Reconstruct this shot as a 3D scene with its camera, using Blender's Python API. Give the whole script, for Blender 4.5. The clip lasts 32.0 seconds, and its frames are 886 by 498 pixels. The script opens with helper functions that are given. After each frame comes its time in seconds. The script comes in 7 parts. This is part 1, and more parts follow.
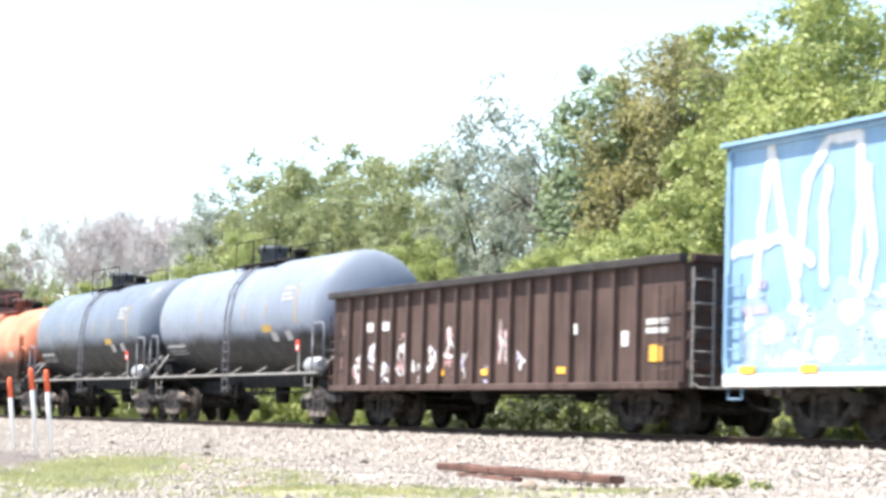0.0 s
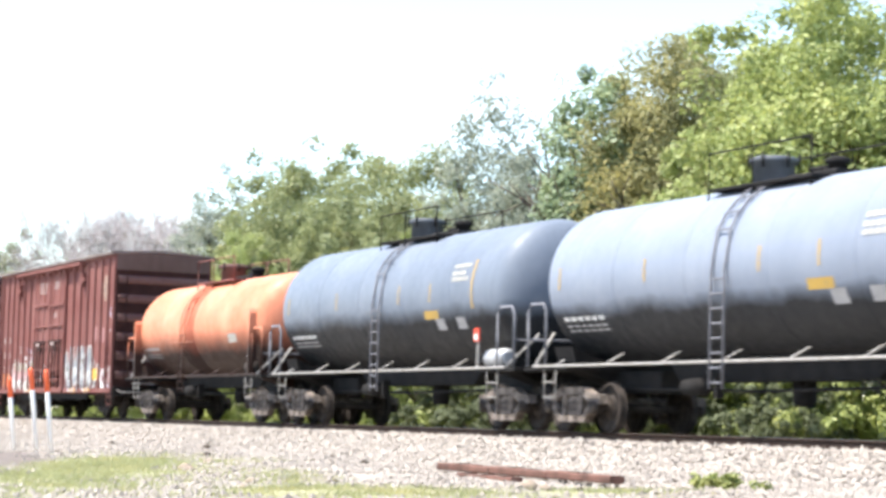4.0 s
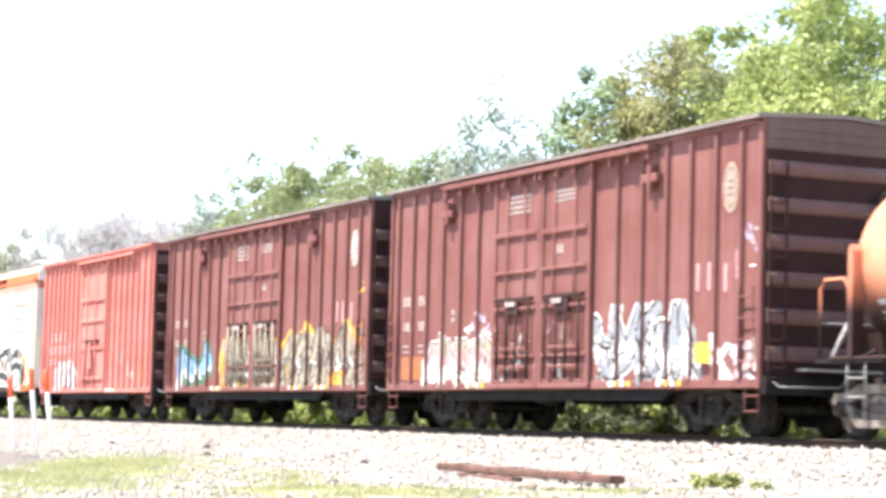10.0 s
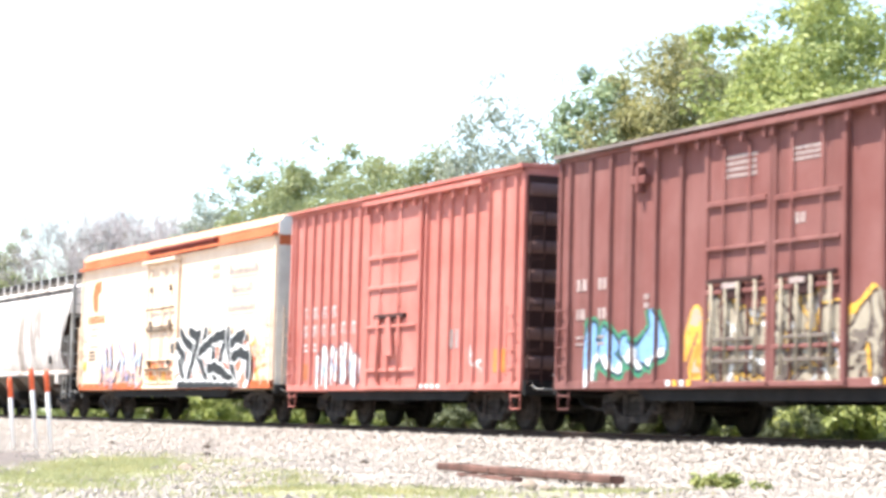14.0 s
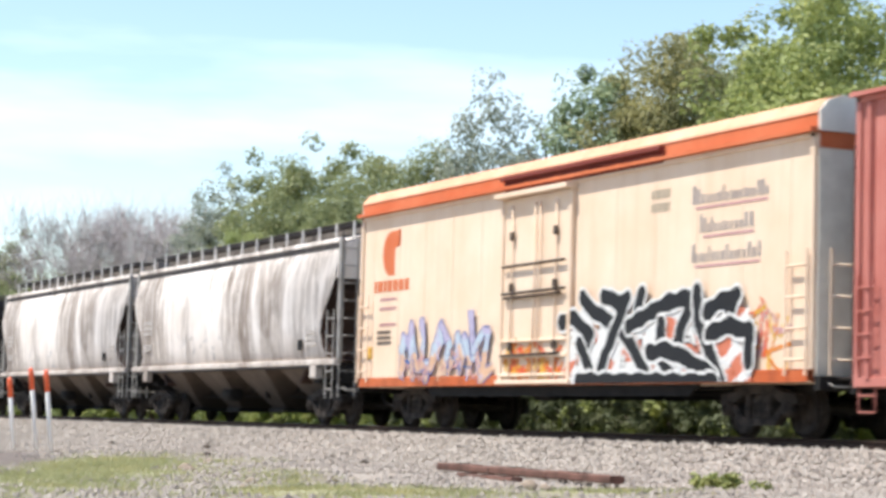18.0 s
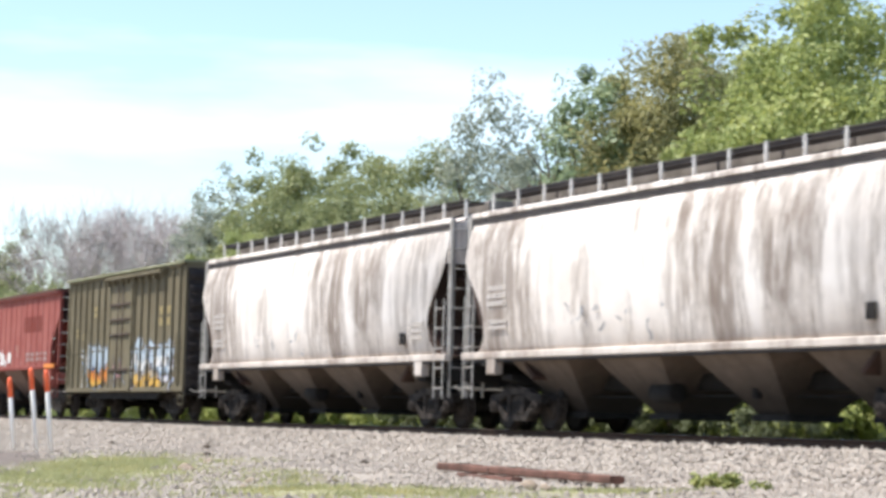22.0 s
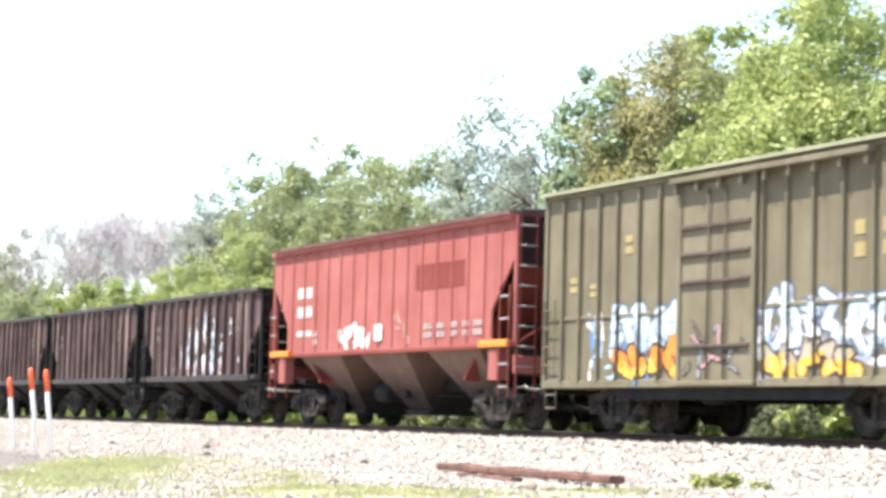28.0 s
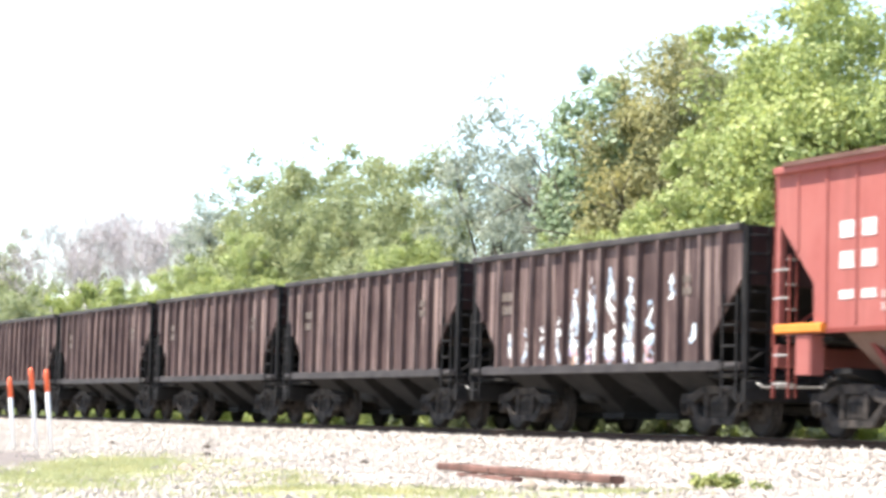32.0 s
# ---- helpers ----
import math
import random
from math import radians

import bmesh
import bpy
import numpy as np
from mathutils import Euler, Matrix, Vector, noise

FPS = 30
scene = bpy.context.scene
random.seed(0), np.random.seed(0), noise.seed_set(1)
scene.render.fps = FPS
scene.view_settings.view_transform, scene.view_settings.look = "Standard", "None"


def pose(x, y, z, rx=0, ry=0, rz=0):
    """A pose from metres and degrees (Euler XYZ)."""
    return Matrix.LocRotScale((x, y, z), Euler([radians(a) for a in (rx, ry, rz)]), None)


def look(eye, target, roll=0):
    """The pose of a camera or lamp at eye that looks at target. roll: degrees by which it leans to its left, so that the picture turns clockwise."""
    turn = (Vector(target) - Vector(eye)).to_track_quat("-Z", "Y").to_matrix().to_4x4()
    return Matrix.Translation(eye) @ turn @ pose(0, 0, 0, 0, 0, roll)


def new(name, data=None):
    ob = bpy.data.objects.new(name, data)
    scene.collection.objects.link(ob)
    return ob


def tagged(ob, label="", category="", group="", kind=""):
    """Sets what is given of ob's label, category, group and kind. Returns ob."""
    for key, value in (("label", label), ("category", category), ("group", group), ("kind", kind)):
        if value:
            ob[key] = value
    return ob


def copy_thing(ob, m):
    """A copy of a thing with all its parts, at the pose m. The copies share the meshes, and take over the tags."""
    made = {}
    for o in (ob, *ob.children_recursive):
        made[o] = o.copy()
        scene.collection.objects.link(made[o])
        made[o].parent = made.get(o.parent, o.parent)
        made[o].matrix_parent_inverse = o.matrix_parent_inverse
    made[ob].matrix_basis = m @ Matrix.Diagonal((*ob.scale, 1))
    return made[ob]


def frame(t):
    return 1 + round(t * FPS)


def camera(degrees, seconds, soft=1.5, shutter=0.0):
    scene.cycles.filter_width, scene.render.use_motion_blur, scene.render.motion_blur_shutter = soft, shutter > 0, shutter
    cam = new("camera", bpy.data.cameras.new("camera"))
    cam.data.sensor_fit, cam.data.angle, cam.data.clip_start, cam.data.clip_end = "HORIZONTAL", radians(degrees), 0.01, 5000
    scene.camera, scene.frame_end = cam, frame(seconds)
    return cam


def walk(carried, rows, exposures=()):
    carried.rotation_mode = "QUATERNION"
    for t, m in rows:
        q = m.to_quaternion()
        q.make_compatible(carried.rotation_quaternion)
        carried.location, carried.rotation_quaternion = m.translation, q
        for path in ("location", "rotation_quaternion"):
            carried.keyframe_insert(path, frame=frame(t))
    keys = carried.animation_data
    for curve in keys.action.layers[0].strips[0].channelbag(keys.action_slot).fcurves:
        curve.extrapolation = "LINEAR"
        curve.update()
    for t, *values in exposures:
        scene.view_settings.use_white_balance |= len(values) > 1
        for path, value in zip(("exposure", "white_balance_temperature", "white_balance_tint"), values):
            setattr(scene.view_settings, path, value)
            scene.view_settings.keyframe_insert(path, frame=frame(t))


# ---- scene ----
cam = camera(22.73, 32.0, soft=3.55, shutter=0.5)
EYE = (0.0, -20.2, 0.05)
CAM = look(EYE, (-90.705, 21.14, 8.02), 1.585)
walk(cam, [(0.0, CAM), (32.0, CAM)],
     exposures=[(0.0, 1.42), (3.5, 1.42), (7.0, 1.5), (9.0, 1.67), (11.0, 1.8), (13.0, 1.66), (14.5, 1.45), (16.4, 0.82), (18.5, 0.64), (20.0, 0.62), (21.5, 0.72), (24.5, 0.88), (25.4, 1.05), (27.4, 1.6), (32.0, 1.7)])


def travel(t):
    """How far the train has gone by the time t, in metres."""
    u = t / 32.0
    return 32.0 * (6.0172 * u + 0.1376 * u ** 2 - 0.68496 * u ** 3 + 0.33349 * u ** 4)


# world and sun
SUN_TO = Vector((-0.12, -0.41, 0.9)).normalized()
world = bpy.data.worlds.new("sky")
scene.world = world
world.use_nodes = True
wn, wl = world.node_tree.nodes, world.node_tree.links
sky = wn.new("ShaderNodeTexSky")
sky.sky_type = "NISHITA"
sky.sun_disc = False
sky.sun_elevation = math.asin(SUN_TO.z)
sky.sun_rotation = math.atan2(SUN_TO.x, SUN_TO.y)
sky.air_density, sky.dust_density, sky.ozone_density = 1.0, 0.25, 1.0
# thin high cloud, whiter towards the horizon
w_co = wn.new("ShaderNodeTexCoord")
w_map = wn.new("ShaderNodeMapping")
w_map.inputs["Scale"].default_value = (1.2, 1.2, 7.0)
w_noise = wn.new("ShaderNodeTexNoise")
w_noise.inputs["Scale"].default_value = 3.0
w_noise.inputs["Detail"].default_value = 6.0
w_ramp = wn.new("ShaderNodeValToRGB")
w_ramp.color_ramp.elements[0].position, w_ramp.color_ramp.elements[1].position = 0.5, 0.8
w_mix = wn.new("ShaderNodeMix")
w_mix.data_type = "RGBA"
w_mix.inputs["B"].default_value = (11.0, 11.6, 12.0, 1)
w_scale = wn.new("ShaderNodeMath")
w_scale.operation = "MULTIPLY_ADD"
w_scale.inputs[1].default_value, w_scale.inputs[2].default_value = 0.3, 0.0
wl.new(w_co.outputs["Generated"], w_map.inputs["Vector"])
wl.new(w_map.outputs["Vector"], w_noise.inputs["Vector"])
wl.new(w_noise.outputs["Fac"], w_ramp.inputs["Fac"])
wl.new(w_ramp.outputs["Color"], w_scale.inputs[0])
wl.new(w_scale.outputs["Value"], w_mix.inputs["Factor"])
wl.new(sky.outputs["Color"], w_mix.inputs["A"])
wl.new(w_mix.outputs["Result"], wn["Background"].inputs["Color"])
wn["Background"].inputs["Strength"].default_value = 0.14
sun = new("sun", bpy.data.lights.new("sun", "SUN"))
sun.data.energy, sun.data.angle, sun.data.color = 5.0, radians(0.5), (1.0, 0.95, 0.87)
sun.matrix_world = look(SUN_TO * 50, (0, 0, 0))


# ---------------------------------------------------------------- mesh helpers
class Build:
    """Collects faces of one mesh."""

    def __init__(self):
        self.v, self.f, self.m, self.s = [], [], [], []

    def face(self, idx, m=0, smooth=False):
        self.f.append(idx), self.m.append(m), self.s.append(smooth)

    def prism(self, poly, axis, a, b, m=0):
        """A polygon (two remaining axes, in order) drawn out along an axis from a to b."""
        n, base = len(poly), len(self.v)
        for t in (a, b):
            for p, q in poly:
                self.v.append((t, p, q) if axis == "x" else (p, t, q) if axis == "y" else (p, q, t))
        area = sum(poly[i][0] * poly[(i + 1) % n][1] - poly[(i + 1) % n][0] * poly[i][1] for i in range(n))
        flip = (area < 0) ^ (axis == "y") ^ (b < a)
        lo, hi = list(range(base, base + n)), list(range(base + n, base + 2 * n))
        self.face(lo if flip else lo[::-1], m)
        self.face(hi[::-1] if flip else hi, m)
        for i in range(n):
            j = (i + 1) % n
            q = (lo[i], lo[j], hi[j], hi[i])
            self.face(q[::-1] if flip else q, m)
        return self

    def box(self, x0, x1, y0, y1, z0, z1, m=0, c=0.0):
        x0, x1, y0, y1, z0, z1 = min(x0, x1), max(x0, x1), min(y0, y1), max(y0, y1), min(z0, z1), max(z0, z1)
        if c <= 0:
            return self.prism([(y0, z0), (y1, z0), (y1, z1), (y0, z1)], "x", x0, x1, m)
        d = (x1 - x0, y1 - y0, z1 - z0)
        k = d.index(max(d))
        (a0, a1), (b0, b1) = [((x0, x1), (y0, y1), (z0, z1))[i] for i in range(3) if i != k]
        c = min(c, (a1 - a0) * 0.45, (b1 - b0) * 0.45)
        poly = [(a0 + c, b0), (a1 - c, b0), (a1, b0 + c), (a1, b1 - c), (a1 - c, b1), (a0 + c, b1), (a0, b1 - c), (a0, b0 + c)]
        lo, hi = ((x0, x1), (y0, y1), (z0, z1))[k]
        return self.prism(poly, "xyz"[k], lo, hi, m)

    def tube(self, pts, r, n=6, m=0):
        pts = [Vector(p) for p in pts]
        rs = r if isinstance(r, (list, tuple)) else [r] * len(pts)
        rings = []
        for i, p in enumerate(pts):
            d = (pts[min(i + 1, len(pts) - 1)] - pts[max(i - 1, 0)]).normalized()
            u = d.cross(Vector((0, 0, 1)) if abs(d.z) < 0.9 else Vector((1, 0, 0))).normalized()
            w = d.cross(u)
            rings.append(list(range(len(self.v), len(self.v) + n)))
            for k in range(n):
                a = 2 * math.pi * k / n
                self.v.append(tuple(p + (u * math.cos(a) + w * math.sin(a)) * rs[i]))
        for a, b in zip(rings, rings[1:]):
            for k in range(n):
                j = (k + 1) % n
                self.face((a[k], b[k], b[j], a[j])[::-1], m, True)
        self.face(rings[0][::-1], m), self.face(rings[-1], m)
        return self

    def lathe(self, prof, axis, centre, n=24, m=0, smooth=True):
        """Profile of (along, radius) turned about an axis through centre."""
        rings = []
        for t, r in prof:
            rings.append(list(range(len(self.v), len(self.v) + n)))
            for k in range(n):
                a = 2 * math.pi * k / n
                p, q = r * math.cos(a), r * math.sin(a)
                o = (t, p, q) if axis == "x" else (p, t, q) if axis == "y" else (p, q, t)
                self.v.append(tuple(o[i] + centre[i] for i in range(3)))
        for a, b in zip(rings, rings[1:]):
            for k in range(n):
                j = (k + 1) % n
                q = (a[k], a[j], b[j], b[k])
                self.face(q if axis == "y" else q[::-1], m, smooth)
        self.face(rings[0] if axis != "y" else rings[0][::-1], m), self.face(rings[-1][::-1] if axis != "y" else rings[-1], m)
        return self

    def data(self, name, mats):
        me = bpy.data.meshes.new(name)
        me.from_pydata(self.v, [], self.f)
        for mt in (mats if isinstance(mats, (list, tuple)) else [mats]):
            me.materials.append(mt)
        me.polygons.foreach_set("material_index", self.m)
        me.polygons.foreach_set("use_smooth", self.s)
        me.update()
        return me


def part(name, b, mats, parent=None, label="", at=None):
    """Links a Build (or a ready mesh) as one object under a thing or part."""
    me = b if isinstance(b, bpy.types.Mesh) else b.data(name, mats)
    ob = new(name, me)
    ob.parent = parent
    if at is not None:
        ob.location = at
    if label:
        tagged(ob, label)
    return ob


def thing(name, label, category, group="", at=(0, 0, 0), kind=""):
    ob = new(name)
    ob.empty_display_size = 0.3
    ob.location = at
    return tagged(ob, label, category, group, kind)


# ---------------------------------------------------------------- materials
def mat_base(name, rough=0.6, metal=0.0):
    mt = bpy.data.materials.new(name)
    mt.use_nodes = True
    nt = mt.node_tree
    bs = nt.nodes["Principled BSDF"]
    bs.inputs["Roughness"].default_value = rough
    bs.inputs["Metallic"].default_value = metal
    return mt, nt, bs


def tex(nt, scale, detail=4.0, stretch=None, coord="Object", rough=0.6):
    co = nt.nodes.new("ShaderNodeTexCoord")
    no = nt.nodes.new("ShaderNodeTexNoise")
    no.inputs["Scale"].default_value, no.inputs["Detail"].default_value, no.inputs["Roughness"].default_value = scale, detail, rough
    src = co.outputs[coord]
    if stretch:
        mp = nt.nodes.new("ShaderNodeMapping")
        mp.inputs["Scale"].default_value = stretch
        nt.links.new(src, mp.inputs["Vector"])
        src = mp.outputs["Vector"]
    nt.links.new(src, no.inputs["Vector"])
    return no.outputs["Fac"]


def ramp(nt, fac, lo, hi):
    mr = nt.nodes.new("ShaderNodeMapRange")
    mr.inputs["From Min"].default_value, mr.inputs["From Max"].default_value = lo, hi
    nt.links.new(fac, mr.inputs["Value"])
    return mr.outputs["Result"]


def blend(nt, fac, a, b):
    mx = nt.nodes.new("ShaderNodeMix")
    mx.data_type = "RGBA"
    if isinstance(fac, float):
        mx.inputs["Factor"].default_value = fac
    else:
        nt.links.new(fac, mx.inputs["Factor"])
    for slot, val in (("A", a), ("B", b)):
        if isinstance(val, tuple):
            mx.inputs[slot].default_value = (*val[:3], 1)
        else:
            nt.links.new(val, mx.inputs[slot])
    return mx.outputs["Result"]


def bump(nt, bs, fac, strength, dist=0.01):
    bp = nt.nodes.new("ShaderNodeBump")
    bp.inputs["Strength"].default_value, bp.inputs["Distance"].default_value = strength, dist
    nt.links.new(fac, bp.inputs["Height"])
    nt.links.new(bp.outputs["Normal"], bs.inputs["Normal"])


def scaled(nt, fac, k):
    mu = nt.nodes.new("ShaderNodeMath")
    mu.operation, mu.use_clamp = "MULTIPLY", True
    nt.links.new(fac, mu.inputs[0])
    mu.inputs[1].default_value = k
    return mu.outputs["Value"]


def paint(name, col, fade, grime, rough=0.55, streak=0.5, rust=0.25, metal=0.0, streak_width=3.0, belly=None, sheet=None):
    """Weathered railway paint: chalky fading, run-down streaks, rust spots and fine dirt."""
    mt, nt, bs = mat_base(name, rough, metal)
    big = ramp(nt, tex(nt, 0.7, 5.0), 0.35, 0.7)
    run = ramp(nt, tex(nt, 1.0, 5.0, (streak_width, streak_width, 0.22), rough=0.7), 0.48, 0.74)
    fine = ramp(nt, tex(nt, 14.0, 6.0), 0.58, 0.78)
    c = blend(nt, big, col, fade)
    c = blend(nt, scaled(nt, run, streak), c, grime)
    if sheet:
        wide = ramp(nt, tex(nt, 1.0, 6.0, (0.7, 0.7, 0.13), rough=0.78), 0.50, 0.61)
        c = blend(nt, scaled(nt, wide, sheet[0]), c, sheet[1])
    c = blend(nt, scaled(nt, fine, rust), c, (0.09, 0.04, 0.022))
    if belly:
        # a darker coat low down, cloudy upper edge: soot, with shade painted in
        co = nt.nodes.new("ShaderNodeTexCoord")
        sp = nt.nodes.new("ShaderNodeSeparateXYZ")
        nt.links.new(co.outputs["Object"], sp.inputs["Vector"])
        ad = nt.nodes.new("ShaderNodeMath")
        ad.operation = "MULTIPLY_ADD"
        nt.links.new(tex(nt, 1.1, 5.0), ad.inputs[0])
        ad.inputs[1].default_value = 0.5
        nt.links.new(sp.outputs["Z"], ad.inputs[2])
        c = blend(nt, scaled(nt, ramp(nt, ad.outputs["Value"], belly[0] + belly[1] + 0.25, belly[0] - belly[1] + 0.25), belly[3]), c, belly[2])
    nt.links.new(c, bs.inputs["Base Color"])
    if rough >= 0.5:
        # chalky, weathered paint has little gloss left
        bs.inputs["Specular IOR Level"].default_value = 0.12
        nt.links.new(ramp(nt, tex(nt, 5.0, 3.0), -1.6, 1.1), bs.inputs["Roughness"])
    else:
        bs.inputs["Specular IOR Level"].default_value = 0.2
        nt.links.new(ramp(nt, tex(nt, 5.0, 3.0), -0.5, 1.4), bs.inputs["Roughness"])
    bump(nt, bs, tex(nt, 6.0, 4.0), 0.25, 0.01)
    return mt


def plain(name, col, other, rough=0.6, scale=4.0, metal=0.0, bumpy=0.2):
    mt, nt, bs = mat_base(name, rough, metal)
    bs.inputs["Specular IOR Level"].default_value = 0.5 if metal or rough < 0.5 else 0.15
    c = blend(nt, ramp(nt, tex(nt, scale, 6.0), 0.35, 0.68), col, other)
    nt.links.new(c, bs.inputs["Base Color"])
    bump(nt, bs, tex(nt, scale * 5, 4.0), bumpy, 0.01)
    return mt


def vary(name, cols, rough=0.8, translucent=0.0, island=True):
    """Colour that changes from piece to piece of one mesh, with a slow drift."""
    mt, nt, bs = mat_base(name, rough)
    ge = nt.nodes.new("ShaderNodeNewGeometry")
    cr = nt.nodes.new("ShaderNodeValToRGB")
    el = cr.color_ramp.elements
    while len(el) < len(cols):
        el.new(0.5)
    for i, c in enumerate(cols):
        el[i].position, el[i].color = i / (len(cols) - 1), (*c, 1)
    nt.links.new(ge.outputs["Random Per Island"], cr.inputs["Fac"])
    slow = ramp(nt, tex(nt, 0.35, 3.0), 0.3, 0.75)
    c = blend(nt, scaled(nt, slow, 0.3), cr.outputs["Color"], tuple(0.65 * k for k in cols[0]))
    if translucent:
        # tufts of yellower and of darker leaves
        c = blend(nt, scaled(nt, ramp(nt, tex(nt, 0.9, 3.0), 0.52, 0.66), 0.45), c, (cols[2][0] * 1.12, cols[2][1] * 1.0, cols[2][2] * 0.75))
        c = blend(nt, scaled(nt, ramp(nt, tex(nt, 1.3, 3.0, (1.1, 0.9, 1.0)), 0.54, 0.68), 0.5), c, tuple(0.5 * k for k in cols[0]))
    nt.links.new(c, bs.inputs["Base Color"])
    if translucent:
        tr = nt.nodes.new("ShaderNodeBsdfTranslucent")
        nt.links.new(c, tr.inputs["Color"])
        ms = nt.nodes.new("ShaderNodeMixShader")
        ms.inputs["Fac"].default_value = translucent
        nt.links.new(bs.outputs["BSDF"], ms.inputs[1])
        nt.links.new(tr.outputs["BSDF"], ms.inputs[2])
        nt.links.new(ms.outputs["Shader"], nt.nodes["Material Output"].inputs["Surface"])
    return mt


BROWN = paint("brown_car_paint", (0.166, 0.061, 0.053), (0.214, 0.098, 0.087), (0.086, 0.040, 0.035), streak=0.65)
REDBOX = paint("red_orange_car_paint", (0.405, 0.130, 0.105), (0.47, 0.19, 0.158), (0.29, 0.092, 0.075), streak=0.5, rust=0.1)
OLIVE = paint("olive_car_paint", (0.119, 0.101, 0.065), (0.168, 0.145, 0.098), (0.071, 0.057, 0.038), streak=0.65)
HOPRED = paint("oxide_red_hopper_paint", (0.245, 0.072, 0.061), (0.295, 0.105, 0.089), (0.16, 0.051, 0.044), streak=0.5, rust=0.12)
CREAM = paint("cream_reefer_paint", (0.66, 0.495, 0.36), (0.72, 0.575, 0.45), (0.54, 0.37, 0.25), streak=0.4, rust=0.03)
# lighter copy of the stripe orange, with sunlight in the colour
ROOFPEACH = paint("sunlit_orange_roof", (0.62, 0.30, 0.18), (0.68, 0.40, 0.27), (0.50, 0.22, 0.12), streak=0.4, rust=0.06)
STRIPELOW = paint("grimy_orange_stripe", (0.44, 0.10, 0.035), (0.48, 0.14, 0.06), (0.09, 0.035, 0.025), streak=1.0, rust=0.2, streak_width=0.9)
ORANGE = paint("orange_stripe_paint", (0.50, 0.125, 0.05), (0.55, 0.17, 0.08), (0.36, 0.09, 0.04), streak=0.35, rust=0.05)
BLUE = paint("pale_blue_car_paint", (0.20, 0.325, 0.46), (0.27, 0.395, 0.52), (0.15, 0.25, 0.36), streak=0.45, rust=0.06)
GONDOLA = paint("dark_brown_gondola_paint", (0.068, 0.045, 0.039), (0.112, 0.074, 0.063), (0.024, 0.018, 0.016), streak=0.8)
COAL = paint("rusted_hopper_steel", (0.040, 0.025, 0.024), (0.082, 0.052, 0.047), (0.36, 0.26, 0.225), streak=0.85, streak_width=6.0)
# tank bellies: soot and the shaded underside share one dark coat
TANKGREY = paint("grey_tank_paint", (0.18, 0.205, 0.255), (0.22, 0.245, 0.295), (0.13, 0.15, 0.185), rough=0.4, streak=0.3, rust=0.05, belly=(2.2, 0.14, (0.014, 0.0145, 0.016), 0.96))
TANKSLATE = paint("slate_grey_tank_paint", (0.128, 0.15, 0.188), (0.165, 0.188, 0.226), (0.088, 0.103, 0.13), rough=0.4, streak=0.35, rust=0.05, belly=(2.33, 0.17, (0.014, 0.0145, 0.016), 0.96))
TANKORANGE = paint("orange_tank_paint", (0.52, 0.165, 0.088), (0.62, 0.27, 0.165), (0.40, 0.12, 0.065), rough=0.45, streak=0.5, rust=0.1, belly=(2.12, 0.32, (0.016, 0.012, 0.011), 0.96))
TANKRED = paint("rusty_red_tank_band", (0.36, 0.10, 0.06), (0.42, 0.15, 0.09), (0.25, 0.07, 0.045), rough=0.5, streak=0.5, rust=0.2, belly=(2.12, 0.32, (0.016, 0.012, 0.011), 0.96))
# ends turned from the sun: grime and their shade in one dark colour
BROWNEND = paint("grimy_shaded_end_paint", (0.03, 0.014, 0.013), (0.05, 0.024, 0.021), (0.02, 0.011, 0.01), streak=0.5)
# lighter than the end walls: dust, and sunlight on the rib tops painted in
ENDRIB = paint("dusty_sunlit_rib_paint", (0.115, 0.062, 0.056), (0.17, 0.105, 0.095), (0.06, 0.034, 0.031), streak=0.4)
# paler than the brown sides: the lit roof edge is in this colour
ROOFTAUPE = paint("pale_taupe_roof_paint", (0.165, 0.13, 0.12), (0.23, 0.19, 0.175), (0.10, 0.075, 0.068), streak=0.4)
TAUPEEND = paint("faded_taupe_end_boards", (0.10, 0.068, 0.06), (0.14, 0.10, 0.09), (0.06, 0.04, 0.036), streak=0.5)
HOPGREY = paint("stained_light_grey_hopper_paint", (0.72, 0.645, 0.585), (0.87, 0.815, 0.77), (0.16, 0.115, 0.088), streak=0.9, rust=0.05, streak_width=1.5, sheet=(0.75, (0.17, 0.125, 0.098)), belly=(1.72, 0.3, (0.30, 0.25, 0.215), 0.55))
# bays darken downwards: soot, plus the shade below the sill in the colour
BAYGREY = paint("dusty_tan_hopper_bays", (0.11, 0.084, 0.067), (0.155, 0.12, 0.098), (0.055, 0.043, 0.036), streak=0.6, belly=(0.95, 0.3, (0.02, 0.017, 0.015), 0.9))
LOCKBROWN = plain("greasy_brown_lock_bars", (0.085, 0.062, 0.048), (0.05, 0.038, 0.031), 0.8, 5.0)
BLACK = plain("sooty_black_underframe", (0.012, 0.011, 0.011), (0.022, 0.020, 0.019), 0.9, 3.0)
# one steel twice: shaded under most cars, sunlit and dusty under tank cars
TRUCK = plain("shaded_cast_steel", (0.014, 0.0125, 0.0115), (0.06, 0.048, 0.041), 0.9, 6.0)
TRUCKDUSTLIT = plain("dusty_sunlit_cast_steel", (0.06, 0.048, 0.041), (0.26, 0.215, 0.185), 0.9, 6.0)
WHEEL = plain("dark_wheel_steel", (0.018, 0.015, 0.014), (0.065, 0.052, 0.044), 0.8, 6.0)
DARKBAND = plain("dark_roof_black", (0.03, 0.026, 0.026), (0.055, 0.047, 0.045), 0.7, 2.0)
TUBE = plain("dull_grey_tube", (0.20, 0.20, 0.22), (0.12, 0.12, 0.135), 0.5, 6.0)
